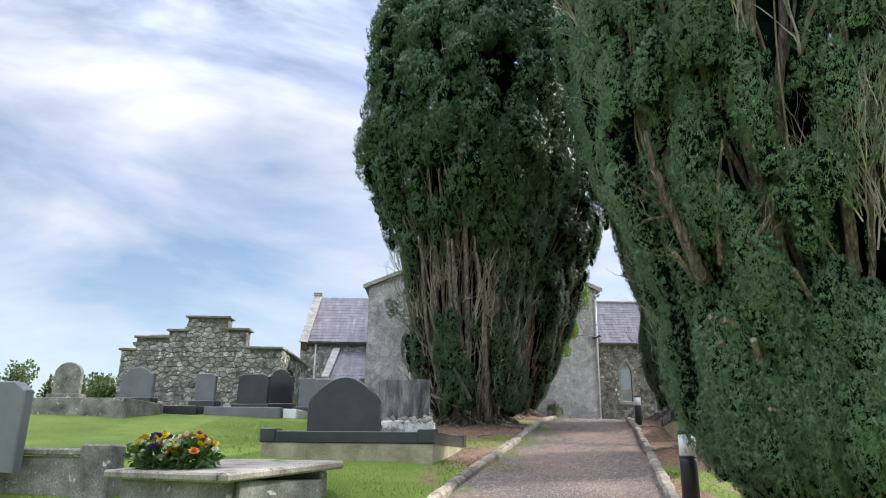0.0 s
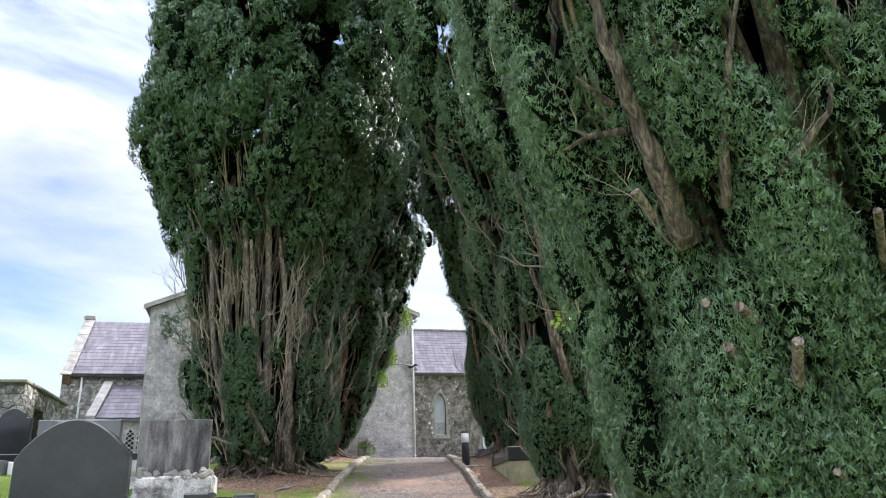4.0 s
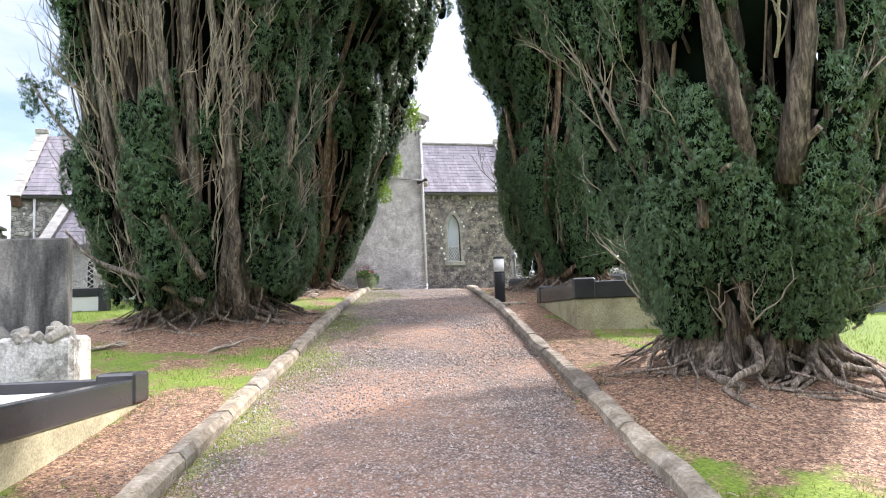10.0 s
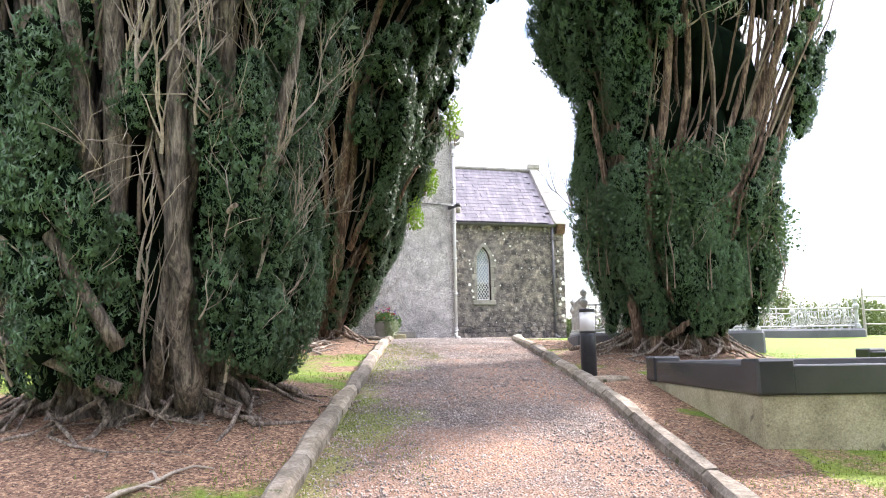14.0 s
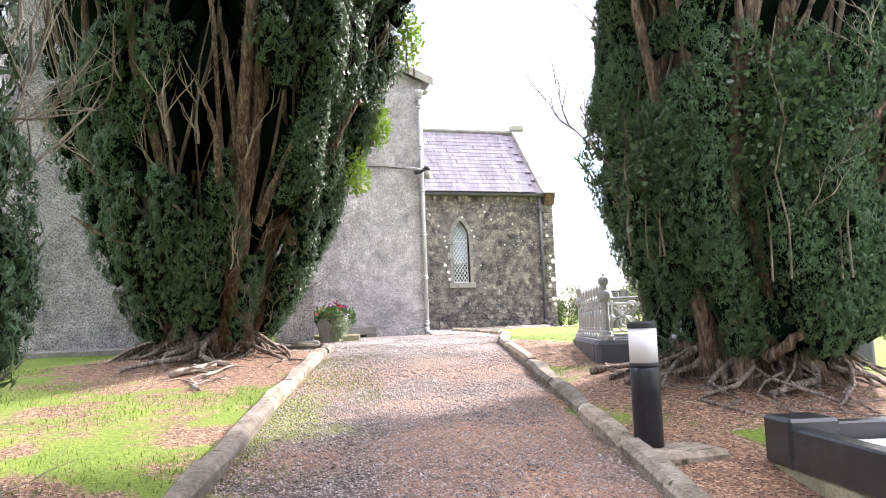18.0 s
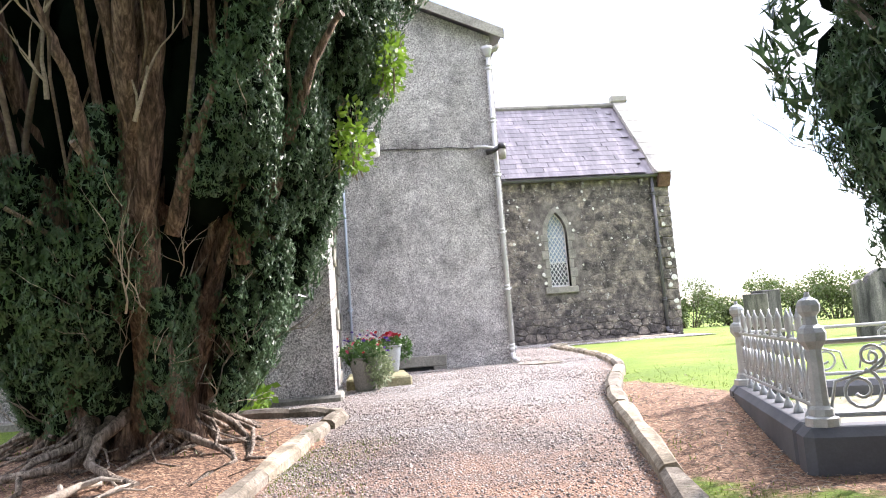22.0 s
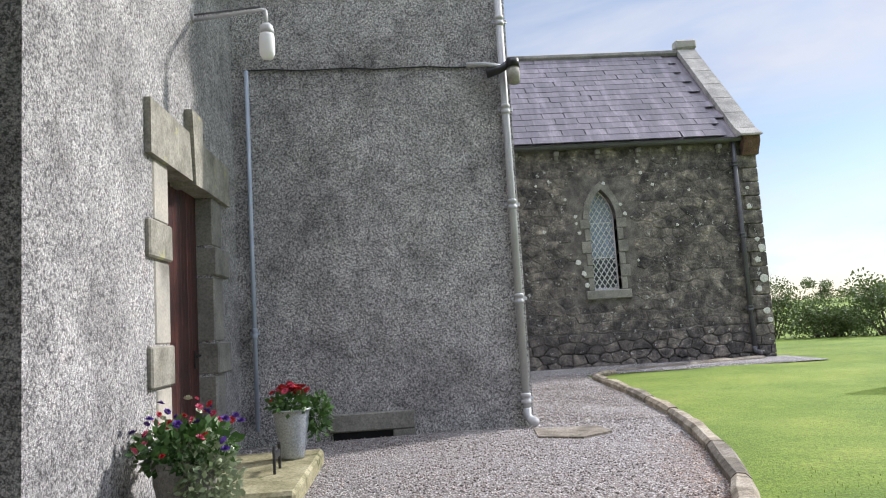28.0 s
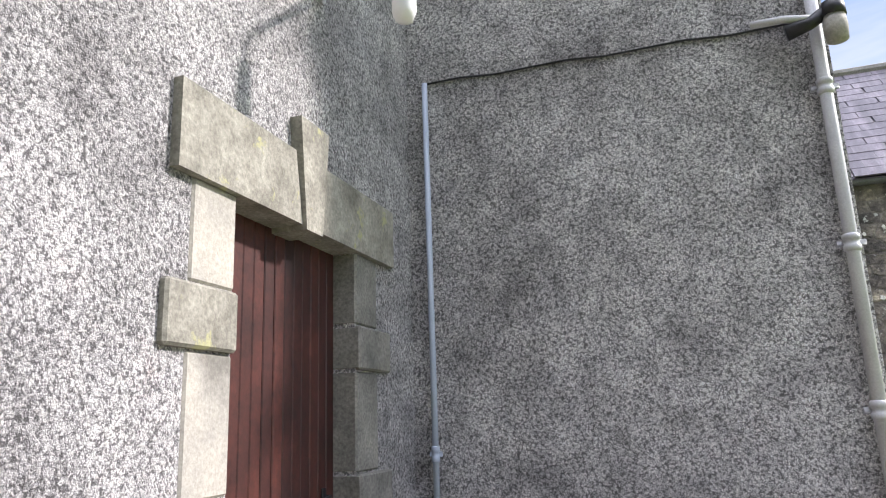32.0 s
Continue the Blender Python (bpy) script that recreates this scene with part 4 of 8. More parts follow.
        part("sawn_stub", Shape().tube(pts, [r * 1.2, r, r * 1.1], 9, 0.1, pr), M_ROOT, tree, "sawn grey branch stub")
    # thin upright stems in front of the shaded inside
    s = Shape()
    for i in range(stems):
        th, za, bow = pr.uniform(0, 2 * math.pi), z0 + pr.uniform(1.0, 5.5), pr.uniform(-0.35, 0.35)
        zb, k, r = min(za + pr.uniform(1.5, 5.0), z1 - 1), pr.uniform(0.78, 0.98), pr.uniform(0.008, 0.026)
        wave = pr.uniform(0, 6)
        pts = [tuple(shell(th + 0.09 * math.sin(4.5 * u + wave) + bow * u, za + (zb - za) * u, k * (0.88 + 0.12 * u)) + np.array([pr.uniform(-0.02, 0.02), pr.uniform(-0.02, 0.02), 0]) - foot) for u in (0, 0.2, 0.4, 0.6, 0.8, 1.0)]
        s.tube(pts, [r, r, r * 0.9, r * 0.8, r * 0.6, r * 0.4], 5, 0.1, pr, False)
    part("stem_thicket", s, M_STEM, tree, "close thin grey-brown upright stems", True, "stuff")
    # dead twigs on the outside, branching
    s = Shape()

    def twig(p, d, r, n, level):
        pts, q = [p], p
        for j in range(n):
            d = (d + Vector((pr.uniform(-0.45, 0.45), pr.uniform(-0.45, 0.45), pr.uniform(-0.25, 0.35)))).normalized()
            q = q + d * pr.uniform(0.05, 0.13)
            pts.append(q)
            if level and pr.random() < 0.75:
                twig(q, (d + Vector((pr.uniform(-1, 1), pr.uniform(-1, 1), pr.uniform(-0.2, 0.8)))).normalized(), r * 0.55, 3, level - 1)
        s.tube(pts, [r * (1 - 0.8 * k / n) for k in range(n + 1)], 4, 0, None, False)

    for i in range(twigs):
        th, z = pr.uniform(0, 2 * math.pi), z0 + twig_low + 6.0 * pr.random() ** 1.4
        p = Vector(shell(th, z, pr.uniform(0.82, 1.0)) - foot)
        heavy = pr.random() < 0.2
        twig(p, Vector((math.cos(th) * 0.6, math.sin(th) * 0.6, pr.uniform(0.1, 1.0))), pr.uniform(0.010, 0.018) if heavy else pr.uniform(0.005, 0.012), 5, 2)
    # dead shoots rising and forking like antlers, in front of the foliage
    def antler(p, d, r, n, level):
        pts, q = [p], p
        for j in range(n):
            d = (d + Vector((pr.uniform(-0.28, 0.28), pr.uniform(-0.28, 0.28), pr.uniform(-0.05, 0.3)))).normalized()
            q = q + d * pr.uniform(0.07, 0.14)
            pts.append(q)
            if level and pr.random() < 0.6:
                antler(q, (d + Vector((pr.uniform(-0.7, 0.7), pr.uniform(-0.7, 0.7), pr.uniform(0.0, 0.6)))).normalized(), r * 0.6, max(3, n - 2), level - 1)
        s.tube(pts, [r * (1 - 0.75 * k / n) for k in range(n + 1)], 5, 0, None, False)

    for i in range(antlers):
        th, z = pr.uniform(math.pi * 0.85, math.pi * 2.15), z0 + twig_low + 4.5 * pr.random()
        antler(Vector(shell(th, z, pr.uniform(0.86, 1.0)) - foot), Vector((math.cos(th) * 0.45, math.sin(th) * 0.45, 0.8)), pr.uniform(0.009, 0.02), 6, 2)
    for p in fans:
        p = np.array(p) - np.array([0, 0, g])
        th = math.atan2(p[1], p[0] - mid)
        for i in range(4):
            antler(Vector(p + rng.normal(0, 0.07, 3)), Vector((math.cos(th) * 0.3 + pr.uniform(-0.3, 0.3), math.sin(th) * 0.3 + pr.uniform(-0.3, 0.3), 0.9)).normalized(), pr.uniform(0.005, 0.010), 8, 2)
    part("dead_twig_tangle", s, M_DEADWOOD, tree, "tangle of bare grey twigs", False, "stuff")
    # crown: rounded upright plumes, each set with tufts of needles round a near-black core painting shade
    pos, nrm, size, cores = [], [], [], []

    def plume(th, z, r, ln, k, t0):
        zs = np.array([z, z + ln * 0.5, min(z + ln, z1 - 0.1)])
        lean = rng.normal(0, 0.04)
        line = np.array([shell(th + lean * j, zz, k) for j, zz in enumerate(zs)])
        if not seen[0] * math.pi < th % (2 * math.pi) < seen[1] * math.pi and not th % (2 * math.pi) < (seen[1] - 2) * math.pi:
            t0 *= 2.0
        elif tuft > 0.04 and lush[0] * math.cos(th) > 0.1 and z < z0 + 4.5:
            t0 *= 0.82
        n = max(6, int(3.6 * r * ln / (t0 * t0)))
        u, a = rng.uniform(0, 1, n), np.clip(rng.normal(0, 1.0, n), -2.3, 2.3) + th
        axis = np.stack([np.interp(u, (0, 0.5, 1), line[:, i]) for i in range(3)], 1)
        wide = r * np.sin(np.pi * (0.14 + 0.83 * u)) ** 0.55 * (1 + rng.normal(0, 0.13, n))
        out = np.stack([np.cos(a), np.sin(a), np.zeros(n)], 1)
        pos.append(axis + out * wide[:, None])
        q = out + np.stack([np.zeros(n), np.zeros(n), 0.25 + 0.9 * (u - 0.4)], 1)
        nrm.append(q / np.linalg.norm(q, axis=1)[:, None])
        size.append(t0 * rng.uniform(0.55, 0.95, n))
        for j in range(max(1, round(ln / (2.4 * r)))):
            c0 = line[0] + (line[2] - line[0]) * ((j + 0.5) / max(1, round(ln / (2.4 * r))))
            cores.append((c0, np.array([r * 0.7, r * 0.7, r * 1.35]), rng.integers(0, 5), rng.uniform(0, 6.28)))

    thick = [np.array([np.interp(u, range(len(pts)), [w[i] for w in pts]) for i in range(3)]) + np.array([fx, fy, 0]) for rad0, pts in boughs if rad0 > 0.095 for u in np.linspace(0, len(pts) - 1, 14)]
    thick = np.array(thick) if thick else np.full((1, 3), -99.0)
    made = tries = 0
    while made < n_plumes and tries < n_plumes * 9:
        tries += 1
        th = rng.uniform(0, 2 * math.pi)
        if (math.sin(th) > 0.55 and rng.uniform() < 0.6):
            continue
        z = z0 + 0.25 + (z1 - z0 - 0.6) * rng.uniform() ** 1.5
        share = float(np.interp(z - z0, [b[0] for b in bare], [b[1] for b in bare]))
        share -= lush[1] * min(1.0, max(0.0, lush[0] * math.cos(th) - 0.15) * 2.0)
        if 0.5 + 1.15 * noise.noise((math.cos(th) * 2.8 + seed, math.sin(th) * 2.8, z * 0.42)) < share:
            continue
        high = z - z0 > 6.5
        r = rng.uniform(0.08, 0.21) * (1.7 if high else 1.0)
        if rng.uniform() < 0.75 and np.min(np.linalg.norm(thick - shell(th, z + 2.0 * r, 0.9), axis=1)) < r + 0.15:
            continue
        made += 1
        plume(th, z, r, r * rng.uniform(3.0, 7.5) * (0.6 if high else 1.0), rng.uniform(0.76, 1.0), tuft * (1.9 if high else 1.0))
    # larger near-black lumps deeper in, painting the crown's inner shade
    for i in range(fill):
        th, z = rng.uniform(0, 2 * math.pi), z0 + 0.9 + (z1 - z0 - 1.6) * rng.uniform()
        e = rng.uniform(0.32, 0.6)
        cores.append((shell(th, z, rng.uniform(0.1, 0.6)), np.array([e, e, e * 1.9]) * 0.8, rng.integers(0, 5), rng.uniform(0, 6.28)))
    for za, zb, ta, tb, count, wide in dense:
        for i in range(count):
            plume(rng.uniform(ta, tb), rng.uniform(za, zb), rng.uniform(0.16, 0.3) * wide, rng.uniform(0.5, 0.9) * wide, rng.uniform(0.75, 0.97), tuft * (1.3 + 0.6 * wide))
    for sx, sy, sz, e in sprigs:
        d = rng.normal(0, 1, (70, 3))
        d /= np.linalg.norm(d, axis=1)[:, None]
        pos.append(foot + np.array([sx, sy, sz]) + d * np.array([e, e, e * 1.6]) * rng.uniform(0.6, 1.0, (70, 1)))
        nrm.append(d)
        size.append(tuft * rng.uniform(0.5, 0.85, 70))
    vs, fs, n = [], [], 0
    for c0, ex, which, turn in cores:
        bv, bf = BLOBS[which]
        ca, sa = math.cos(turn), math.sin(turn)
        rv = np.stack([bv[:, 0] * ca - bv[:, 1] * sa, bv[:, 0] * sa + bv[:, 1] * ca, bv[:, 2]], 1)
        vs.append(rv * ex + c0 - foot)
        fs.append(bf + n)
        n += len(bv)
    part("inner_foliage", fast_mesh("inner_foliage", np.concatenate(vs), np.concatenate(fs), M_YEW_SHADE), M_YEW_SHADE, tree, "near-black lumps painting the shade inside the crown", False, "stuff")
    pos, nrm, size = np.concatenate(pos), np.concatenate(nrm), np.concatenate(size)
    v = scales(rng, pos - foot, nrm, size, k_leaves, slim)
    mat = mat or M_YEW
    part("crown", fast_mesh("crown", v, np.arange(len(v)).reshape(-1, 3), mat), mat, tree, "dense dark green upright needle foliage", False, "stuff")
    # fresh shoots standing out of the foliage
    if shoots:
        p, q = [], []
        for i in range(shoots):
            th, z, ln = pr.uniform(math.pi * 0.8, math.pi * 1.8), z0 + 0.3 + 5.0 * pr.random(), pr.uniform(0.12, 0.4)
            b0 = shell(th, z, pr.uniform(0.98, 1.06))
            tip = np.array([math.cos(th) * 0.25, math.sin(th) * 0.25, 1.0]) * ln
            m = int(ln * 90)
            p.append(b0 + np.linspace(0, 1, m)[:, None] * tip + rng.normal(0, 0.003, (m, 3)))
            q.append(np.tile([math.cos(th), math.sin(th), 0.6], (m, 1)))
        p, q = np.concatenate(p), np.concatenate(q)
        v = scales(rng, p - foot, q, np.full(len(p), 0.016), 4, 0.12)
        part("young_growth", fast_mesh("young_growth", v, np.arange(len(v)).reshape(-1, 3), M_YEW_FRESH), M_YEW_FRESH, tree, "light green young shoots", False, "stuff")
    return tree


yew("TL1", 3, 520, 0.05, 7, 0.15, [(0, 0.62), (0.5, 0.42), (1.5, 0.42), (2.4, 0.58), (3.2, 0.68), (5.2, 0.70), (6.2, 0.3), (7, -0.5)], "huge dark yew with many bare rising limbs and a dense top", 56, 0.95, fill=300, stems=330, twigs=150, dense=((6.0, 10.0, -1.3, 0.9, 50, 1.0), (6.6, 8.4, 2.9, 6.4, 40, 1.1), (8.0, 16.0, 2.9, 6.4, 170, 1.7)), antlers=64, main=11, wood=M_BARK_GREY, sprigs=((-2.15, -0.6, 2.9, 0.12), (-2.3, -0.55, 3.05, 0.1), (-1.95, -0.6, 2.7, 0.15), (-1.75, -0.7, 2.5, 0.17), (-2.2, -0.7, 2.7, 0.1), (-2.0, -0.5, 3.15, 0.12)), lush=(1.0, 0.34),
    stubs=((0.7, -1.5, 4.0), (-0.5, -1.4, 3.6)),
    boughs=((0.1, [(0.36, -0.7, 2.52), (0.3, -1.15, 3.5), (0.27, -1.3, 4.5), (0.26, -1.4, 5.5), (0.04, -1.6, 6.6), (-0.04, -1.75, 7.2)]), (0.07, [(0.8, -0.7, 3.6), (1.0, -0.95, 4.7), (1.22, -0.95, 5.9), (1.25, -1.0, 6.35), (0.95, -1.4, 7.0)]),
            (0.09, [(-0.3, -1.2, 4.2), (-0.47, -1.5, 5.4), (-0.57, -1.66, 6.3), (-0.62, -1.8, 7.1)]), (0.06, [(-0.08, -1.2, 3.0), (-0.5, -1.42, 3.75), (-1.06, -1.35, 4.9), (-1.23, -1.34, 5.5)]),
            (0.05, [(-0.08, -1.05, 2.7), (-0.73, -1.15, 3.0), (-1.46, -0.8, 3.3), (-1.8, -0.7, 3.7)]), (0.05, [(1.06, -0.94, 4.5), (0.69, -1.33, 4.85), (0.24, -1.55, 5.25)]), (0.035, [(-1.3, -0.9, 4.6), (-1.8, -0.8, 5.0), (-2.2, -0.7, 5.6)])))
yew("TL2", 7, 440, 0.05, 7, 0.15, [(0, 0.62), (0.5, 0.38), (1.2, 0.32), (2.2, 0.42), (3, 0.52), (4.5, 0.5), (6, 0.1), (10, -0.5)], "dark yew with thick brown limbs leaning over the path", 36, fill=260, stems=60, dense=((6.0, 10.0, -1.4, 0.9, 60, 1.0),), wood=M_BARK_WARM, antlers=14, main=4, twigs=70, lush=(1.0, 0.4),
    stubs=((0.1, -1.5, 5.3), (-0.3, -1.4, 4.9), (1.85, -1.1, 6.4)),
    boughs=((0.15, [(0.38, -0.45, 3.4), (0.32, -0.95, 4.4), (0.44, -1.2, 5.2), (0.58, -1.42, 6.1), (0.58, -1.6, 6.8), (0.58, -1.7, 7.3)]), (0.085, [(0.3, -1.0, 4.6), (0.4, -1.22, 5.2), (0.3, -1.5, 6.2), (0.2, -1.65, 6.8), (0.15, -1.75, 7.3)]),
            (0.07, [(0.57, -1.1, 4.8), (0.79, -1.34, 5.34), (1.0, -1.5, 5.8)]), (0.065, [(1.2, -0.75, 4.9), (1.46, -0.91, 5.6), (1.66, -1.05, 6.1), (1.84, -1.1, 6.4)]), (0.08, [(1.0, -0.7, 4.6), (1.1, -0.9, 5.3), (1.27, -1.1, 6.0), (1.54, -1.3, 6.95), (1.62, -1.44, 7.4)]),
            (0.06, [(-0.11, -1.05, 4.4), (-0.49, -1.2, 4.76), (-0.95, -1.14, 5.1), (-1.49, -1.14, 5.6)]), (0.05, [(0.13, -1.4, 5.2), (0.1, -1.68, 5.8), (0.0, -1.78, 6.1), (-0.12, -1.87, 6.4)]), (0.04, [(-0.4, -1.05, 4.45), (-0.95, -1.0, 4.57), (-1.31, -1.0, 4.73), (-1.56, -1.0, 4.92)])))
yew("TR2", 11, 460, 0.05, 7, 0.15, [(0, 0.8), (0.6, 0.5), (0.9, 0.2), (2, 0.18), (3.0, 0.36), (4, 0.56), (6.5, 0.56), (8, 0.1), (10, -0.5)], "ivy-clad yew with exposed tall stems", 40, fill=240, stems=120, dense=((6.8, 10.0, 2.2, 4.4, 60, 1.0),), seen=(0.75, 1.9), wood=M_BARK_WARM, antlers=6, main=8, twigs=45, lush=(-1.0, 0.12),
    boughs=((0.095, [(-0.55, -0.15, 2.6), (-0.75, -0.3, 3.6), (-1.15, -0.5, 4.9), (-1.3, -0.6, 5.6), (-1.4, -0.5, 6.5)]), (0.09, [(-0.45, -0.4, 2.7), (-0.65, -0.6, 3.6), (-0.84, -1.0, 4.9), (-0.77, -1.09, 6.0)]), (0.06, [(-0.4, -0.6, 3.1), (-0.26, -0.8, 3.25), (-0.13, -0.92, 3.4), (-0.16, -1.02, 3.56)]),
            (0.08, [(-0.95, -0.75, 4.6), (-1.08, -0.86, 5.4), (-1.13, -0.81, 6.1)]), (0.08, [(-0.3, -1.1, 4.5), (0.07, -1.3, 4.85), (0.3, -1.38, 5.1)])))
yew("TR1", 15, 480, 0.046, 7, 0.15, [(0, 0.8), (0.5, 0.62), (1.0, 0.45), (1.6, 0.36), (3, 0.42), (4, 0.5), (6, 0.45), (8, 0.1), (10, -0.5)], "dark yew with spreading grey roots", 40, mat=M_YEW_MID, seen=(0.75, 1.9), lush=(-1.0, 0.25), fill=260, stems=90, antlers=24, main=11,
    stubs=((-0.8, -1.0, 3.4), (-0.2, -1.2, 3.6), (0.5, -1.2, 3.1)),
    boughs=((0.045, [(-0.35, -0.5, 2.2), (-0.5, -0.75, 2.7), (-0.63, -0.92, 3.1)]), (0.08, [(-0.5, -0.9, 3.3), (-0.68, -1.05, 3.8), (-0.83, -1.08, 4.4), (-1.0, -1.06, 4.95), (-1.12, -1.03, 5.35)]), (0.07, [(-0.1, -0.65, 2.2), (0.25, -0.85, 2.56), (0.8, -0.85, 2.72), (1.3, -0.82, 2.83), (1.7, -0.7, 3.1)]),
            (0.08, [(0.03, -0.95, 2.8), (0.34, -1.11, 3.03), (0.55, -1.18, 3.3)]), (0.08, [(0.12, -1.1, 3.3), (0.38, -1.33, 4.1), (0.9, -1.28, 4.7), (1.43, -1.25, 5.2)]), (0.11, [(-0.25, -1.0, 3.3), (-0.25, -1.23, 4.1), (-0.23, -1.35, 4.7), (-0.26, -1.45, 5.3)]), (0.05, [(-0.83, -0.72, 3.0), (-0.88, -0.78, 3.4), (-1.0, -0.75, 3.7)])))
FANS = ((0.2, -1.75, 4.9), (0.18, -1.7, 4.4), (-0.1, -1.6, 3.9), (-0.22, -1.5, 3.5), (0.28, -1.6, 4.0), (0.0, -1.45, 3.25), (-1.1, -1.6, 5.1))
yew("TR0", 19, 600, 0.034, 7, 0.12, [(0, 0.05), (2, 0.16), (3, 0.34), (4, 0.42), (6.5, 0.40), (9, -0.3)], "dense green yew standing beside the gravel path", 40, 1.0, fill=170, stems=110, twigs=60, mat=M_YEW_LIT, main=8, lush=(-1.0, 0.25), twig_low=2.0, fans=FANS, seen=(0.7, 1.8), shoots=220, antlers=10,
    stubs=((-1.08, -0.83, 2.68), (-1.13, -0.74, 2.5), (-0.95, -0.94, 2.45), (-1.37, -0.57, 3.28), (-1.19, -0.67, 2.75), (-0.82, -0.92, 1.94), (-0.66, -1.26, 2.95)),
    boughs=((0.075, [(-1.2, -0.62, 3.1), (-1.36, -0.7, 3.4), (-1.5, -0.75, 3.74), (-1.65, -0.8, 4.13), (-1.72, -0.85, 4.5)]), (0.025, [(-1.5, -0.65, 3.72), (-1.65, -0.5, 3.75), (-1.74, -0.36, 3.72)]), (0.02, [(-1.57, -0.68, 3.84), (-1.78, -0.67, 4.0)]),
            (0.03, [(-1.17, -0.9, 3.2), (-1.2, -1.02, 3.5), (-1.23, -1.19, 3.87), (-1.22, -1.33, 4.2)]), (0.025, [(-1.0, -1.11, 3.3), (-0.94, -1.22, 3.4), (-0.87, -1.34, 3.52), (-0.87, -1.38, 3.65)])))

# ---- church details ----
CHURCH_ROOF = bpy.data.objects["roof_chancel"]


def slates(parent, x0, x1, ye, ze, yr, zr, rows, width, seed, singles):
    """Courses of slates on a slope that rises from the eave to the ridge; the first ones as pieces, the rest joined."""
    rng = random.Random(seed)
    run = Vector((0, yr - ye, zr - ze))
    up = run.normalized()
    nrm = Vector((0, -up.z, up.y))
    lift = run.length / rows
    tile = {}
    for w in (0, 1, 2):
        s = Shape().box(-width * (0.485 + 0.012 * w), width * (0.485 + 0.012 * w), 0, lift * 1.12, 0, 0.022, 0.004)
        tile[w] = s
    meshes = {w: tile[w].mesh("slate", M_SLATE) for w in tile}
    rest = Shape()
    n = 0
    turn = Matrix((Vector((1, 0, 0)), up, nrm)).transposed().to_4x4()
    for r in range(rows):
        x = x0 + (0.5 if r % 2 else 0.0) * width
        while x < x1 - width * 0.3:
            w = rng.choice((0, 1, 1, 2))
            m = Matrix.Translation(Vector((x, ye, ze)) + up * (lift * r) + nrm * (0.016 + rng.uniform(0, 0.003))) @ turn @ pose(0, 0, 0, -1.5 + rng.uniform(-0.2, 0.15), rng.uniform(-0.15, 0.15), rng.uniform(-0.3, 0.3))
            if n < singles:
                ob = new("slate", meshes[w])
                ob.parent = parent
                ob.matrix_local = m
            else:
                rest.add(tile[w].v, tile[w].f, m)
            n += 1
            x += width * rng.uniform(0.93, 1.05)
    if rest.v:
        part("slate_field", rest, M_SLATE_ALL, parent, "", False, "stuff")


def clip_cell(poly, nx, nz, d):
    """The part of a polygon on the side where nx x + nz z <= d."""
    out = []
    for (ax, az), (bx, bz) in zip(poly, poly[1:] + poly[:1]):
        da, db = nx * ax + nz * az - d, nx * bx + nz * bz - d
        if da <= 0:
            out.append((ax, az))
        if da * db < 0:
            u = da / (da - db)
            out.append((ax + (bx - ax) * u, az + (bz - az) * u))
    return out


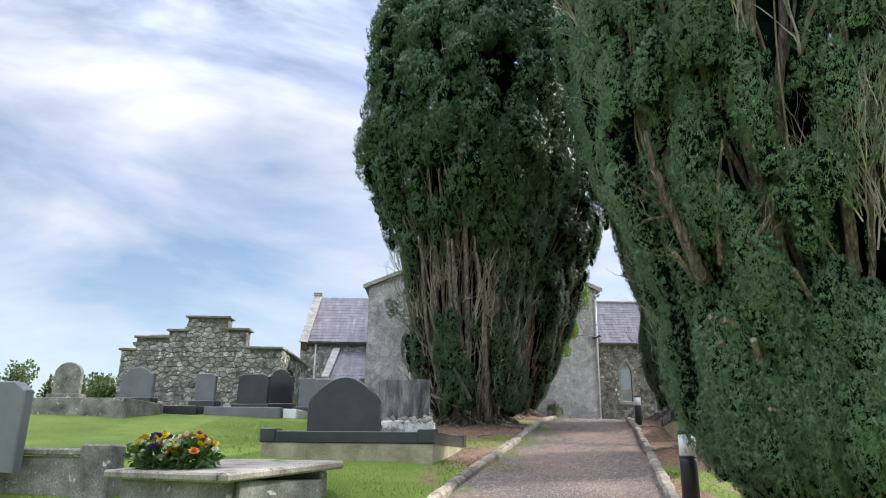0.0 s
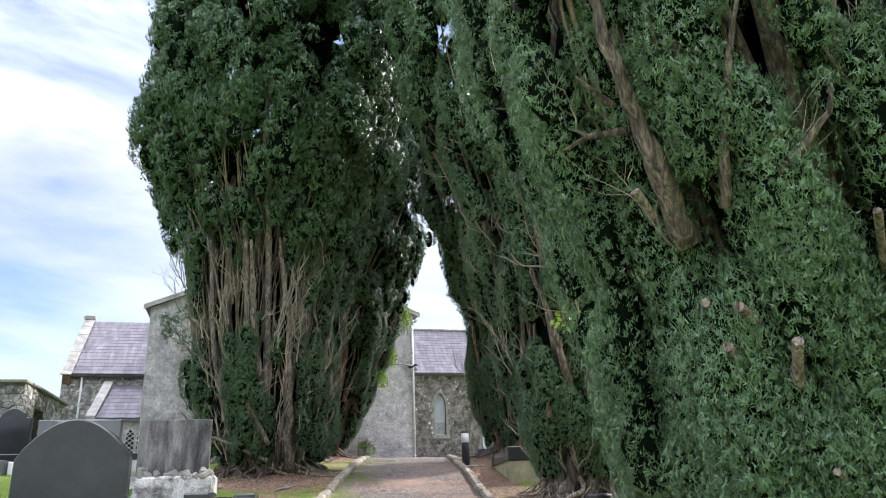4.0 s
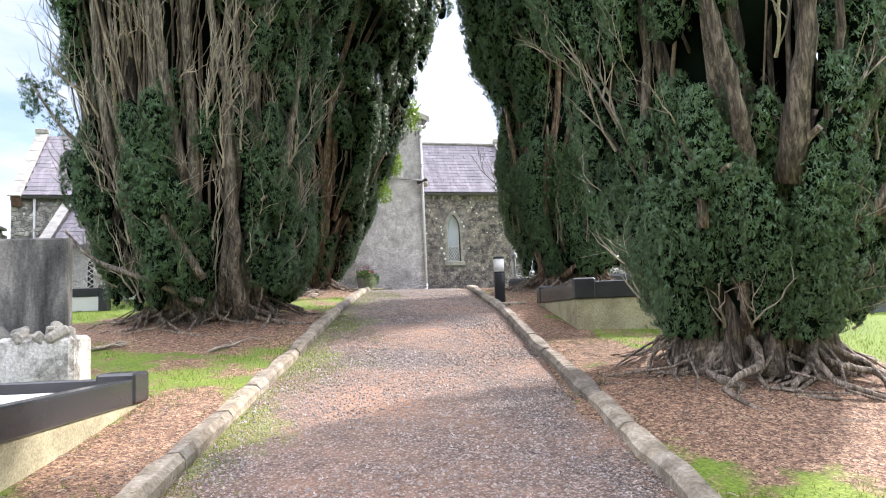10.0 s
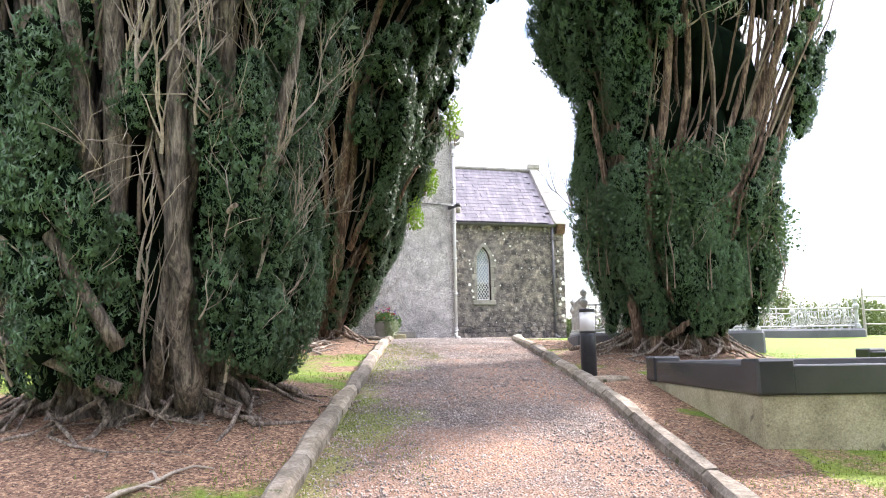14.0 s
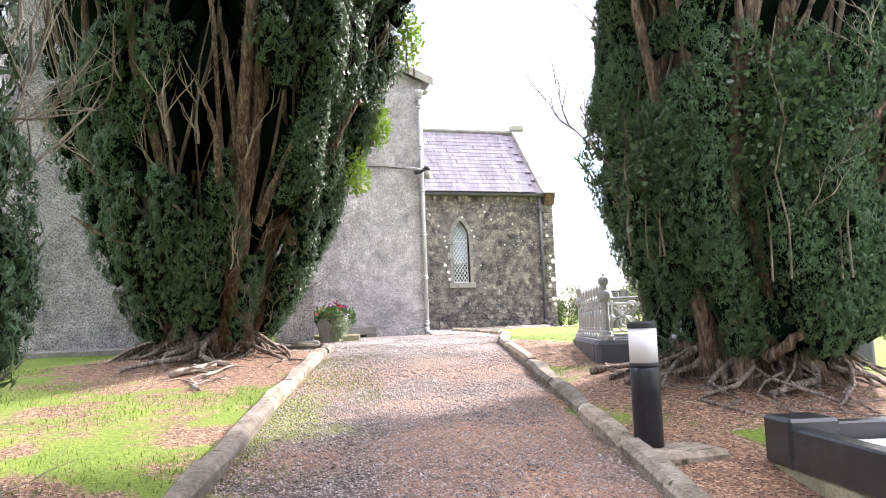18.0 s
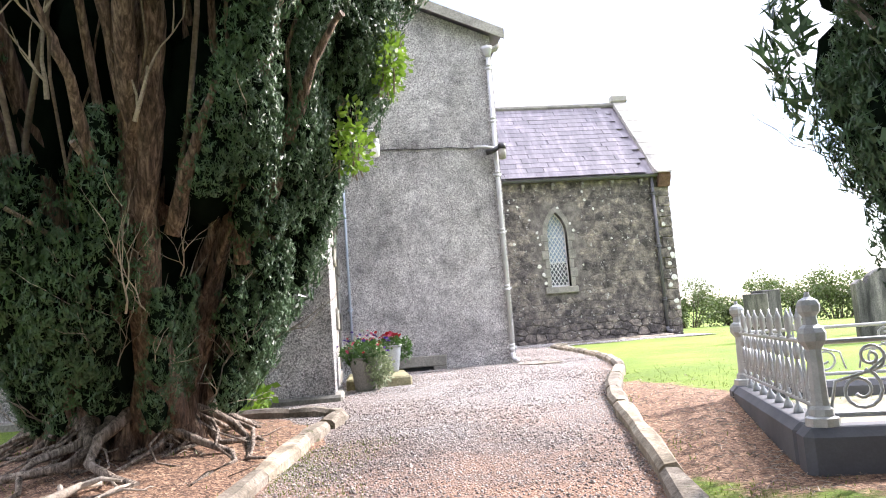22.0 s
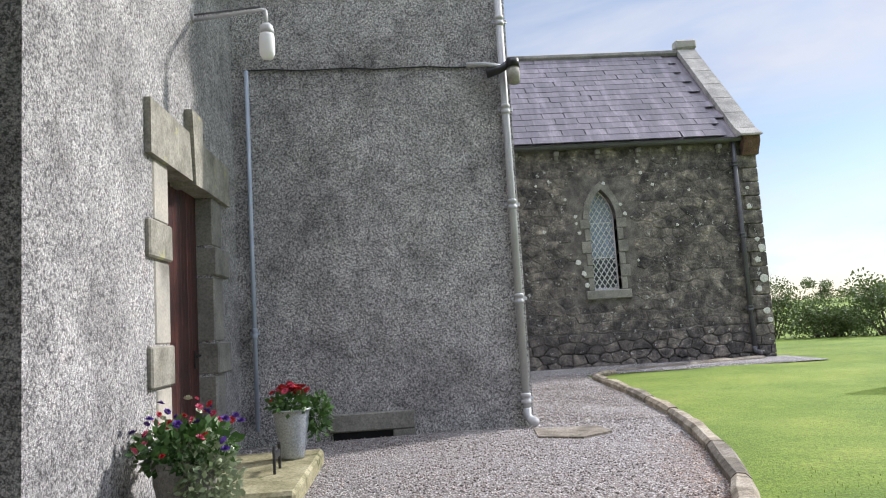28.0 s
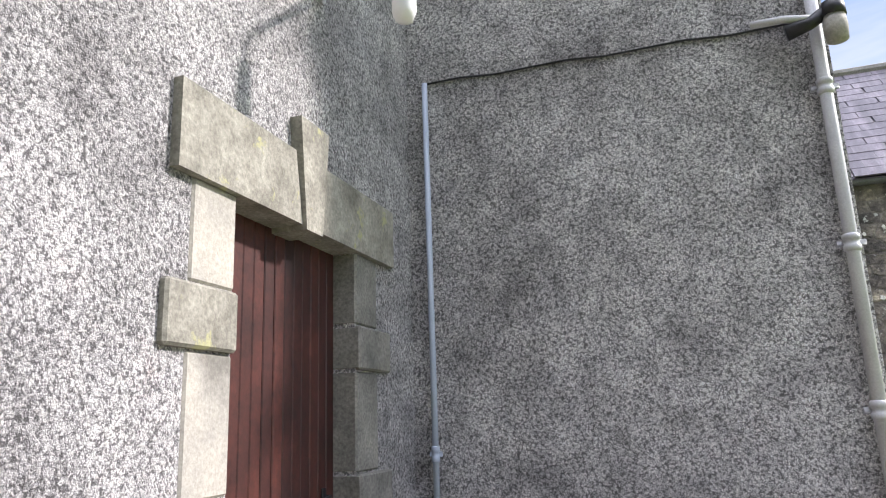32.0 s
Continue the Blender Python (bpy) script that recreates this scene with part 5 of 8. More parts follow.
def rubble(parent, spots, size, depth, seed, singles, mat_one, mat_all, name="stone", flat=1.55, gap=0.009):
    """Random rubble: stones with irregular outlines set in a wall face. spots: (x0, x1, z0, z1, frame, skip) with frame taking (x, out, z) to the world."""
    rng = random.Random(seed)
    n, rest = 0, Shape()
    for x0, x1, z0, z1, fr, skip in spots:
        cols, rows = max(1, round((x1 - x0) / (size * 1.25))), max(1, round((z1 - z0) / (size * 0.8)))
        w, h = (x1 - x0) / cols, (z1 - z0) / rows
        pts = [(x0 + w * (i + 0.5 + (0.25 if j % 2 else -0.25) + rng.uniform(-0.36, 0.36)), z0 + h * (j + 0.5 + rng.uniform(-0.36, 0.36))) for j in range(-1, rows + 1) for i in range(-1, cols + 1)]
        near = {}
        for p in pts:
            near.setdefault((int(p[0] // 1.0), int(p[1] // 1.0)), []).append(p)
        for p in pts:
            poly = [(max(x0, p[0] - 1), max(z0, p[1] - 1)), (min(x1, p[0] + 1), max(z0, p[1] - 1)), (min(x1, p[0] + 1), min(z1, p[1] + 1)), (max(x0, p[0] - 1), min(z1, p[1] + 1))]
            if poly[1][0] <= poly[0][0] or poly[2][1] <= poly[1][1]:
                continue
            a, b = int(p[0] // 1.0), int(p[1] // 1.0)
            for da in (-1, 0, 1):
                for db in (-1, 0, 1):
                    for q in near.get((a + da, b + db), ()):
                        if q is p:
                            continue
                        dx, dz = q[0] - p[0], (q[1] - p[1]) * flat * flat
                        ln = math.hypot(dx, dz)
                        if ln > 1e-6 and len(poly) > 2:
                            mx, mz = (p[0] + q[0]) / 2, (p[1] + q[1]) / 2
                            poly = clip_cell(poly, dx / ln, dz / ln, (dx * mx + dz * mz) / ln - gap)
            if len(poly) < 3:
                continue
            cx, cz = sum(t[0] for t in poly) / len(poly), sum(t[1] for t in poly) / len(poly)
            ww, hh = max(t[0] for t in poly) - min(t[0] for t in poly), max(t[1] for t in poly) - min(t[1] for t in poly)
            if ww < 0.05 or hh < 0.04 or (skip and skip(cx, cz, ww, hh)):
                continue
            k, d = len(poly), depth * rng.uniform(0.35, 1.3)
            v = [(px, -0.005, pz) for px, pz in poly] + [(cx + (px - cx) * 0.95, d * 0.65, cz + (pz - cz) * 0.94) for px, pz in poly] + [(cx + (px - cx) * 0.78, d * rng.uniform(0.85, 1.15), cz + (pz - cz) * 0.74) for px, pz in poly]
            f = [(i, (i + 1) % k, k + (i + 1) % k, k + i) for i in range(k)] + [(k + i, k + (i + 1) % k, 2 * k + (i + 1) % k, 2 * k + i) for i in range(k)] + [tuple(2 * k + i for i in range(k))]
            s = Shape().add([fr(*t) for t in v], f)
            if n < singles:
                part(name, s, mat_one, parent)
            else:
                rest.add(s.v, s.f)
            n += 1
    if rest.v:
        part(name + "work", rest, mat_all, parent, "", False, "stuff")


# chancel: gutter, coping, quoins, window, pipe
wall_ch = bpy.data.objects["wall_chancel"]


M_KNEELER = mottled("red_sandstone", [(0.3, (0.10, 0.055, 0.04)), (0.6, (0.19, 0.11, 0.085)), (0.8, (0.27, 0.18, 0.15))], 5.0, 0.92, 40, 0.4, 0.008)


def coping(name, x0, x1, y0, z0, yr, zr, label):
    top = tagged(new(name), label, "coping", "", "structure")
    for ya, za, yb, zb in ((y0, z0, yr, zr), (2 * yr - y0, z0, yr, zr)):
        n = 6
        for i in range(n):
            a, c = i / n + 0.004, (i + 1) / n - 0.004
            s = Shape()
            pa, pb = (ya + (yb - ya) * a, za + (zb - za) * a), (ya + (yb - ya) * c, za + (zb - za) * c)
            s.prism([pa, pb, (pb[0], pb[1] + 0.2), (pa[0], pa[1] + 0.2)], x0, x1, "x")
            part("coping_stone", s, M_COPING, top)
    s = Shape().box(x0 - 0.05, x1 + 0.05, yr - 0.15, yr + 0.15, zr + 0.1, zr + 0.36, 0.05)
    part("apex_stone", s, M_COPING, top)
    s = Shape().prism([(y0 - 0.02, z0 - 0.42), (y0 + 0.3, z0 - 0.42), (y0 + 0.3, z0 - 0.01), (y0 - 0.17, z0 - 0.01), (y0 - 0.17, z0 - 0.14)], x0 + 0.1, x1 - 0.01, "x")
    part("kneeler_stone", s, M_KNEELER, top, "reddish-brown stone block under the coping")
    part("coping_foot", Shape().prism([(y0 - 0.27, z0 - 0.03), (y0, z0), (y0, z0 + 0.2), (y0 - 0.27, z0 - 0.01 + 0.02)], x0, x1, "x"), M_COPING, top)
    return top


coping("trim_coping_east", CX - 0.42, CX + 0.06, CY - 0.1, EAVE + 0.02, RIDGE_Y, RIDGE + 0.03, "lichened stone coping on the chancel gable")
coping("trim_coping_west", -8.15, -7.68, CY - 0.1, EAVE - 0.2, NAVE_Y, NAVE_Z, "pale stone coping on the nave gable")
s = Shape()
s.tube([(XR, RIDGE_Y, RIDGE + 0.05), (CX - 0.4, RIDGE_Y, RIDGE + 0.05)], [0.1, 0.1], 8)
structure("trim_ridge", s, M_ASHLAR_DARK, "grey ridge tiles along the chancel roof", "ridge")


def gutter(name, x0, x1, y, z, label):
    top = tagged(new(name), label, "gutter", "", "structure")
    s = Shape()
    prof = [(0.075 * math.cos(a), 0.075 * math.sin(a)) for a in [math.pi + math.pi * i / 8 for i in range(9)]]
    outer = prof + [(0.088, 0.008), (0.066, 0.008)] + [(0.85 * a, 0.85 * b) for a, b in reversed(prof)] + [(-0.066, 0.008), (-0.088, 0.008)]
    s.prism([(y + a, z + b) for a, b in outer], x0, x1, "x")
    part("channel", s, M_GUTTER, top)
    x = x0 + 0.35
    while x < x1:
        b = Shape().box(x - 0.05, x + 0.05, y + 0.03, y + 0.22, z - 0.2, z - 0.09, 0.015)
        b.box(x - 0.04, x + 0.04, y + 0.1, y + 0.22, z - 0.28, z - 0.2, 0.012)
        part("corbel", b, M_ASHLAR_DARK, top)
        x += 0.92
    return top


M_GUTTER = mottled("dark_gutter", [(0.3, (0.06, 0.06, 0.065)), (0.7, (0.11, 0.11, 0.12))], 3.0, 0.5, 60, 0.1, 0.002)
gutter("gutter_chancel", XR, CX - 0.35, CY - 0.16, EAVE - 0.03, "dark half-round gutter on stone corbels")
gutter("gutter_nave", -7.6, XL, CY - 0.16, EAVE - 0.23, "dark half-round gutter on stone corbels")


def downpipe(name, x, y, z0, z1, r, mat, joints, label, shoe=True, lean=0.0):
    top = thing(name, label, "downpipe", (x, y, z0))
    part("pipe", Shape().tube([(0, 0, 0.1), (lean, 0, z1 - z0)], [r, r], 14), mat, top, "", True)
    for z in joints:
        u = lean * (z - z0) / (z1 - z0)
        c = Shape().lathe([(r, -0.06), (r * 1.3, -0.05), (r * 1.3, -0.02), (r * 1.12, -0.015), (r * 1.12, 0.015), (r * 1.3, 0.02), (r * 1.3, 0.05), (r, 0.06)], u, 0, 14)
        c.box(u - r * 2.1, u + r * 2.1, r * 0.2, r * 0.75, -0.02, 0.02, 0.004)
        ob = part("collar", c, mat, top, "", True)
        ob.location.z = z - z0
    if shoe:
        part("shoe", Shape().tube([(0, 0, 0.16), (0, 0, 0.07), (0.03, -0.06, 0.03), (0.06, -0.14, 0.015)], [r * 1.1, r * 1.15, r * 1.15, r * 1.2], 12), mat, top, "", True)
    return top


downpipe("downpipe", 13.62, CY - 0.12, 3.42, EAVE - 0.08, 0.05, M_GUTTER, (4.4, 6.0, 7.6), "dark grey cast-iron pipe on the chancel wall")
downpipe("downpipe", 7.36, YF - 0.07, 3.3, 9.2, 0.043, M_IRON, (3.56, 4.66, 5.73, 6.84, 7.9, 8.95), "pale grey jointed pipe at the transept corner")
downpipe("downpipe", 4.43, YF - 0.06, 3.3, 7.42, 0.024, M_IRON_BLUE, (4.45,), "thin blue-grey pipe in the wall corner", False)
downpipe("downpipe", -7.2, CY - 0.12, 3.4, EAVE - 0.3, 0.05, M_IRON, (5.0, 6.6), "pale grey pipe on the nave wall")
hop = thing("hopper_head", "pale grey gutter outlet under the transept eave", "gutter", (7.36, YF - 0.07, 9.2))
s = Shape().lathe([(0.055, -0.05), (0.06, 0.0), (0.1, 0.08), (0.11, 0.16), (0.1, 0.16)], 0, 0, 12)
part("bowl", s, M_IRON, hop, "", True)
part("spout", Shape().tube([(0.02, 0, 0.1), (0.16, 0, 0.12), (0.24, 0, 0.2)], [0.07, 0.06, 0.035], 10), M_COPING, hop, "", True)
s = Shape()
for sgn, xe in ((-1, XL), (1, XR)):
    e = Vector((xe + sgn * 0.26, 9.6 - 0.26 * slope))
    pts = [(xm, apex), (e.x, e.y), (e.x, e.y + 0.2), (xm, apex + 0.2)]
    s.prism(pts if sgn > 0 else pts[::-1], YF - 0.17, YF - 0.142)
structure("trim_verge", s, M_COPING, "pale mortared verge along the gable", "verge")

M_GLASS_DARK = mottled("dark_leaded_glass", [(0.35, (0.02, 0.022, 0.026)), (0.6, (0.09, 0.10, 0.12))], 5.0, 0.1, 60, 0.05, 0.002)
# window in the chancel wall
win = tagged(new("window_1"), "pointed leaded window with diamond panes", "window", "", "structure")
a0, a1, sill, spring, wtop = WIN
pts = arch(a0, a1, sill, spring, wtop)
low = sill + 0.72
# reflected sky is painted into the upper pane; the lower one stays dark
part("pane", Shape().prism([(a0, low)] + pts[1:-1] + [(a1, low)], CY + 0.24, CY + 0.25), M_GLASS_SKY, win, "diamond-leaded glass with reflected sky painted pale blue")
part("pane", Shape().box(a0, a1, CY + 0.243, CY + 0.25, sill, low - 0.002), M_GLASS_DARK, win, "dark diamond-leaded glass below the painted sky")
s = Shape()
inset = [(a0 + (x - a0) * 0.92 + (a1 - a0) * 0.04, z if z > sill else z + 0.03) for x, z in pts]
inset = [(x, sill + (z - sill) * 0.975 + 0.02) for x, z in inset]
n = len(pts)
v = [(x, CY + 0.2, z) for x, z in pts] + [(x, CY + 0.2, z) for x, z in inset] + [(x, CY + 0.24, z) for x, z in inset]
s.add(v, [(i, (i + 1) % n, n + (i + 1) % n, n + i) for i in range(n)] + [(n + i, n + (i + 1) % n, 2 * n + (i + 1) % n, 2 * n + i) for i in range(n)])
part("frame", s, M_LEAD, win)


def inside_arch(x, z):
    if x < a0 + 0.02 or x > a1 - 0.02 or z < sill + 0.02:
        return False
    if z <= spring:
        return True
    w = a1 - a0
    r = (w * w / 4 + (wtop - spring) ** 2) / w
    return (x - (a0 + r)) ** 2 + (z - spring) ** 2 < (r - 0.02) ** 2 and (x - (a1 - r)) ** 2 + (z - spring) ** 2 < (r - 0.02) ** 2


def came(p, q, r):
    """The stretch of a lead bar that lies within the arch."""
    p, q = Vector(p), Vector(q)
    inside = [i for i in range(61) if inside_arch(*(p + (q - p) * (i / 60)))]
    if len(inside) > 2:
        e, f = p + (q - p) * (inside[0] / 60), p + (q - p) * (inside[-1] / 60)
        part("came", Shape().tube([(e.x, CY + 0.228, e.y), (f.x, CY + 0.228, f.y)], [r, r], 5), M_LEAD, win)


for i in range(-6, 16):
    z = sill + i * 0.18
    came((a0, z), (a1, z + 0.9), 0.013)
    came((a1, z), (a0, z + 0.9), 0.013)
for z in (sill + 0.72, sill + 1.5):
    came((a0, z), (a1, z), 0.011)
# dressed stones round the window
surround = thing("window_surround", "pale stone surround with white lichen patches", "window surround", (0, 0, 0))
big = arch(a0 - 0.14, a1 + 0.14, sill - 0.05, spring, wtop + 0.18)
k = len(pts)
for i in range(1, k - 2):
    for o, u in ((big, pts),):
        q = [u[i], u[i + 1], o[i + 1], o[i]]
        cxq, czq = sum(p[0] for p in q) / 4, sum(p[1] for p in q) / 4
        q = [(cxq + (x - cxq) * 0.97, czq + (z - czq) * 0.97) for x, z in q]
        part("voussoir", Shape().prism(q, CY - 0.03, CY + 0.2), M_ASHLAR_DARK, surround)
for sx in (-1, 1):
    z = sill
    j = 0
    while z < spring - 0.05:
        h = min(0.27, spring - z)
        w = 0.13 + (0.09 if j % 2 else 0.0)
        x0, x1 = (a0 - w, a0) if sx < 0 else (a1, a1 + w)
        part("jamb_stone", Shape().box(x0, x1, CY - 0.03, CY + 0.2, z + 0.006, z + h - 0.006, 0.012), M_ASHLAR_DARK, surround)
        z += h
        j += 1
part("sill", Shape().box(a0 - 0.2, a1 + 0.2, CY - 0.07, CY + 0.2, sill - 0.2, sill, 0.02), M_ASHLAR_DARK, surround)
M_LICHEN = mottled("white_lichen", [(0.3, (0.55, 0.55, 0.51)), (0.7, (0.74, 0.74, 0.7))], 14.0, 0.95, 60, 0.4, 0.006)
rl = random.Random(21)


def lichen(x, y, z, r, facing=0.0):
    n = 11
    s = Shape()
    rim = [(r * rl.uniform(0.65, 1.1) * math.cos(2 * math.pi * i / n), r * rl.uniform(0.65, 1.1) * math.sin(2 * math.pi * i / n)) for i in range(n)]
    s.v = [(px, -0.004, pz) for px, pz in rim] + [(px * 0.8, -0.012, pz * 0.8) for px, pz in rim]
    s.f = [(i, (i + 1) % n, n + (i + 1) % n, n + i) for i in range(n)] + [tuple(n + i for i in range(n))]
    ob = part("lichen_patch", s, M_LICHEN, surround)
    ob.matrix_local = pose(x, y, z, 0, 0, facing)


for x, z, r in ((9.98, 6.6, 0.07), (10.0, 6.42, 0.06), (9.98, 6.28, 0.055), (9.9, 5.62, 0.1), (10.02, 5.36, 0.08), (10.08, 5.06, 0.1), (10.62, 7.36, 0.07), (11.02, 6.85, 0.075), (11.1, 6.6, 0.07), (9.75, 7.0, 0.05), (11.75, 7.2, 0.06), (9.4, 7.45, 0.06), (9.1, 7.3, 0.05), (11.5, 7.55, 0.08), (11.48, 7.75, 0.07), (12.6, 7.1, 0.05), (12.9, 6.8, 0.05), (9.2, 6.3, 0.06), (12.2, 6.3, 0.05), (11.25, 5.6, 0.05)):
    lichen(x + rl.uniform(-0.05, 0.05), CY - 0.035, z + rl.uniform(-0.05, 0.05), r * rl.uniform(0.5, 0.85))
for z, r in ((5.9, 0.1), (5.72, 0.12), (5.5, 0.09), (5.05, 0.13), (4.8, 0.11), (4.35, 0.1), (4.1, 0.12), (7.1, 0.06), (6.6, 0.08)):
    lichen(CX - rl.uniform(0.05, 0.3), CY - 0.06, z + rl.uniform(-0.08, 0.08), r * rl.uniform(0.55, 0.95))

# door in the stair block
DX = BX1 - 0.15
door = tagged(new("door_1"), "closed dark red-brown boarded church door", "door", "", "structure")
y, i = DOOR[0] + 0.0, 0
rd = random.Random(4)
bw = (DOOR[1] - DOOR[0]) / 13
while y < DOOR[1] - 0.02:
    off = rd.uniform(-0.003, 0.003)
    part("board", Shape().box(DX - 0.05, DX + off, y + 0.003, y + bw - 0.003, DOOR[2], DOOR[3] + 0.02, 0.006), M_DOOR, door)
    y += bw
part("backing", Shape().box(DX - 0.09, DX - 0.045, DOOR[0], DOOR[1], DOOR[2], DOOR[3]), M_DARK, door)
part("lock_plate", Shape().box(DX, DX + 0.012, DOOR[1] - 0.17, DOOR[1] - 0.12, 4.15, 4.32, 0.004), M_BLACK, door)
part("latch", Shape().tube([(DX, DOOR[1] - 0.145, 4.27), (DX + 0.05, DOOR[1] - 0.145, 4.27), (DX + 0.05, DOOR[1] - 0.25, 4.26)], [0.012, 0.012, 0.01], 8), M_BLACK, door)
M_LINTEL = mottled("lichened_sandstone", [(0.3, (0.17, 0.16, 0.13)), (0.52, (0.31, 0.295, 0.245)), (0.75, (0.45, 0.43, 0.36))], 4.0, 0.92, 45, 0.5, 0.008, spots=((0.38, 0.365, 0.20), 5.0, 0.62), grain=(0.65, 1.2))
surr = tagged(new("trim_door_surround"), "blocked sandstone surround with a raised keystone", "door surround", "", "structure")
for sgn in (-1, 1):
    z, j = DOOR[2] - 0.15, 0
    for h, bigger in ((0.78, False), (0.31, True), (0.63, False), (0.29, True), (0.485, False)):
        w, proud = (0.5, 0.04) if bigger else (0.33, 0.012)
        if sgn < 0:
            s = Shape().box(BX1 - 0.4, BX1 + proud, DOOR[0] - w, DOOR[0] + 0.004, z + 0.004, z + h - 0.004, 0.014)
        else:
            s = Shape().box(BX1 - 0.4, BX1 + proud, DOOR[1] - 0.004, DOOR[1] + w, z + 0.004, z + h - 0.004, 0.014)
        # right jamb takes the darker stone throughout, left jamb the paler ones
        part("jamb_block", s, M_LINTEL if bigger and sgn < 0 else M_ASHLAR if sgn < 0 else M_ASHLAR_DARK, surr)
        z += h
ym = (DOOR[0] + DOOR[1]) / 2
zb, zt = DOOR[3] - 0.015, DOOR[3] + 0.4
for q in ([(DOOR[0] - 0.48, zb), (ym - 0.1, zb), (ym - 0.18, zt), (DOOR[0] - 0.48, zt)], [(ym + 0.1, zb), (DOOR[1] + 0.56, zb), (DOOR[1] + 0.56, zt), (ym + 0.18, zt)]):
    part("lintel_stone", Shape().prism(q, BX1 - 0.4, BX1 + 0.05, "x"), M_LINTEL, surr)
part("keystone", Shape().prism([(ym - 0.095, zb - 0.03), (ym + 0.095, zb - 0.03), (ym + 0.17, zt + 0.21), (ym - 0.17, zt + 0.21)], BX1 - 0.4, BX1 + 0.075, "x"), M_LINTEL, surr)
part("sandstone_threshold", Shape().box(BX1 - 0.5, BX1 + 0.02, DOOR[0] - 0.1, DOOR[1] + 0.1, DOOR[2] - 0.16, DOOR[2] - 0.002, 0.012), M_ASHLAR_DARK, surr)
M_STEP = mottled("mossy_step_stone", [(0.3, (0.12, 0.115, 0.055)), (0.5, (0.30, 0.275, 0.155)), (0.72, (0.45, 0.41, 0.27))], 3.4, 0.92, 40, 0.5, 0.008, spots=((0.09, 0.105, 0.035), 4.0, 0.6))
step = thing("door_step", "worn yellowish stone doorstep on the gravel", "step", (BX1, 0, 3.2))
part("slab", Shape().box(0.1, 1.02, 31.0, 32.75, -0.1, 0.17, 0.025), M_STEP, step)

# lamps, cable, vent
lamp = thing("wall_lamp", "glass jar lamp on a long bracket above the door", "lamp", (BX1, 32.55, 7.25))
part("arm", Shape().tube([(0, 0, 0.12), (0.72, -0.43, 0.0), (0.75, -0.445, -0.02), (0.755, -0.45, -0.14)], [0.018, 0.018, 0.018, 0.018], 8), M_IRON, lamp, "", True)
part("brace", Shape().tube([(0, 0.0, 0.17), (0.7, -0.42, 0.03)], [0.009, 0.009], 6), M_GUTTER, lamp)
part("wall_plate", Shape().lathe([(0.05, -0.012), (0.05, 0.012)], 0, 0, 14, pose(0.01, 0, 0.14, 0, 90, 0)), M_IRON, lamp)
part("cap", Shape().lathe([(0.03, -0.14), (0.055, -0.16), (0.062, -0.2), (0.062, -0.23)], 0.755, -0.45, 16), M_IRON, lamp, "", True)
part("glass_jar", Shape().lathe([(0.058, -0.23), (0.066, -0.26), (0.068, -0.4), (0.05, -0.45), (0.01, -0.46)], 0.755, -0.45, 16), M_WHITE, lamp, "clear ribbed glass jar", True)
flood = thing("flood_lamp", "black floodlight with a pale yellowed glass", "lamp", (7.26, YF - 0.02, 7.31))
part("bracket", Shape().tube([(-0.32, -0.1, 0.06), (-0.1, -0.12, 0.05), (0.1, -0.14, 0.0)], [0.03, 0.03, 0.03], 8), M_IRON, flood, "", True)
part("arm", Shape().tube([(-0.1, -0.12, -0.06), (0.05, -0.14, -0.03), (0.17, -0.16, 0.04)], [0.06, 0.045, 0.05], 10), M_BLACK, flood, "", True)
part("cap", Shape().lathe([(0.02, 0.1), (0.075, 0.08), (0.08, -0.02)], 0.2, -0.17, 16), M_BLACK, flood, "", True)
part("glass", Shape().lathe([(0.07, -0.02), (0.078, -0.1), (0.07, -0.2), (0.02, -0.22)], 0.2, -0.17, 16), M_ASHLAR, flood, "yellowed lamp glass", True)
cable = thing("wall_cable", "thin dark cable clipped across the render", "cable", (4.43, YF - 0.012, 7.4))
part("line", Shape().tube([(i / 10 * 2.95, 0, 0.012 * math.sin(i * 2.1) - 0.06 * i / 10 + 0.04) for i in range(11)], [0.009] * 11, 5), M_BLACK, cable)
vent = thing("wall_vent", "rendered vent block with a dark slot", "vent", (5.68, YF - 0.02, 3.2))
part("lintel", Shape().box(-0.5, 0.45, -0.03, 0.06, 0.12, 0.32, 0.015), M_ASHLAR_DARK, vent)
# no hole here: the slot's shade is a near-black box on the wall
part("slot", Shape().box(-0.45, 0.2, -0.005, 0.06, -0.02, 0.12), M_DARK, vent)
part("side_block", Shape().box(0.2, 0.45, -0.025, 0.06, -0.05, 0.12, 0.01), M_ASHLAR_DARK, vent)
pad = thing("concrete_pad", "thin pale concrete pad under the pipe", "paving", (7.62, 33.45, 3.24))
part("slab", Shape().prism([(-0.3, -0.25), (0.1, -0.45), (0.45, -0.2), (0.42, 0.2), (-0.25, 0.3)], -0.05, 0.03, "z"), M_KERB, pad)

# rubble facing of the chancel
slot = lambda x, z, w, h: a0 - 0.3 - w * 0.4 < x < a1 + 0.3 + w * 0.4 and sill - 0.25 - h * 0.4 < z < wtop + 0.3
ch_face = lambda x, d, z: (x, CY - d, z)
lower = lambda x, d, z: (x, CY - 0.06 - d, z)

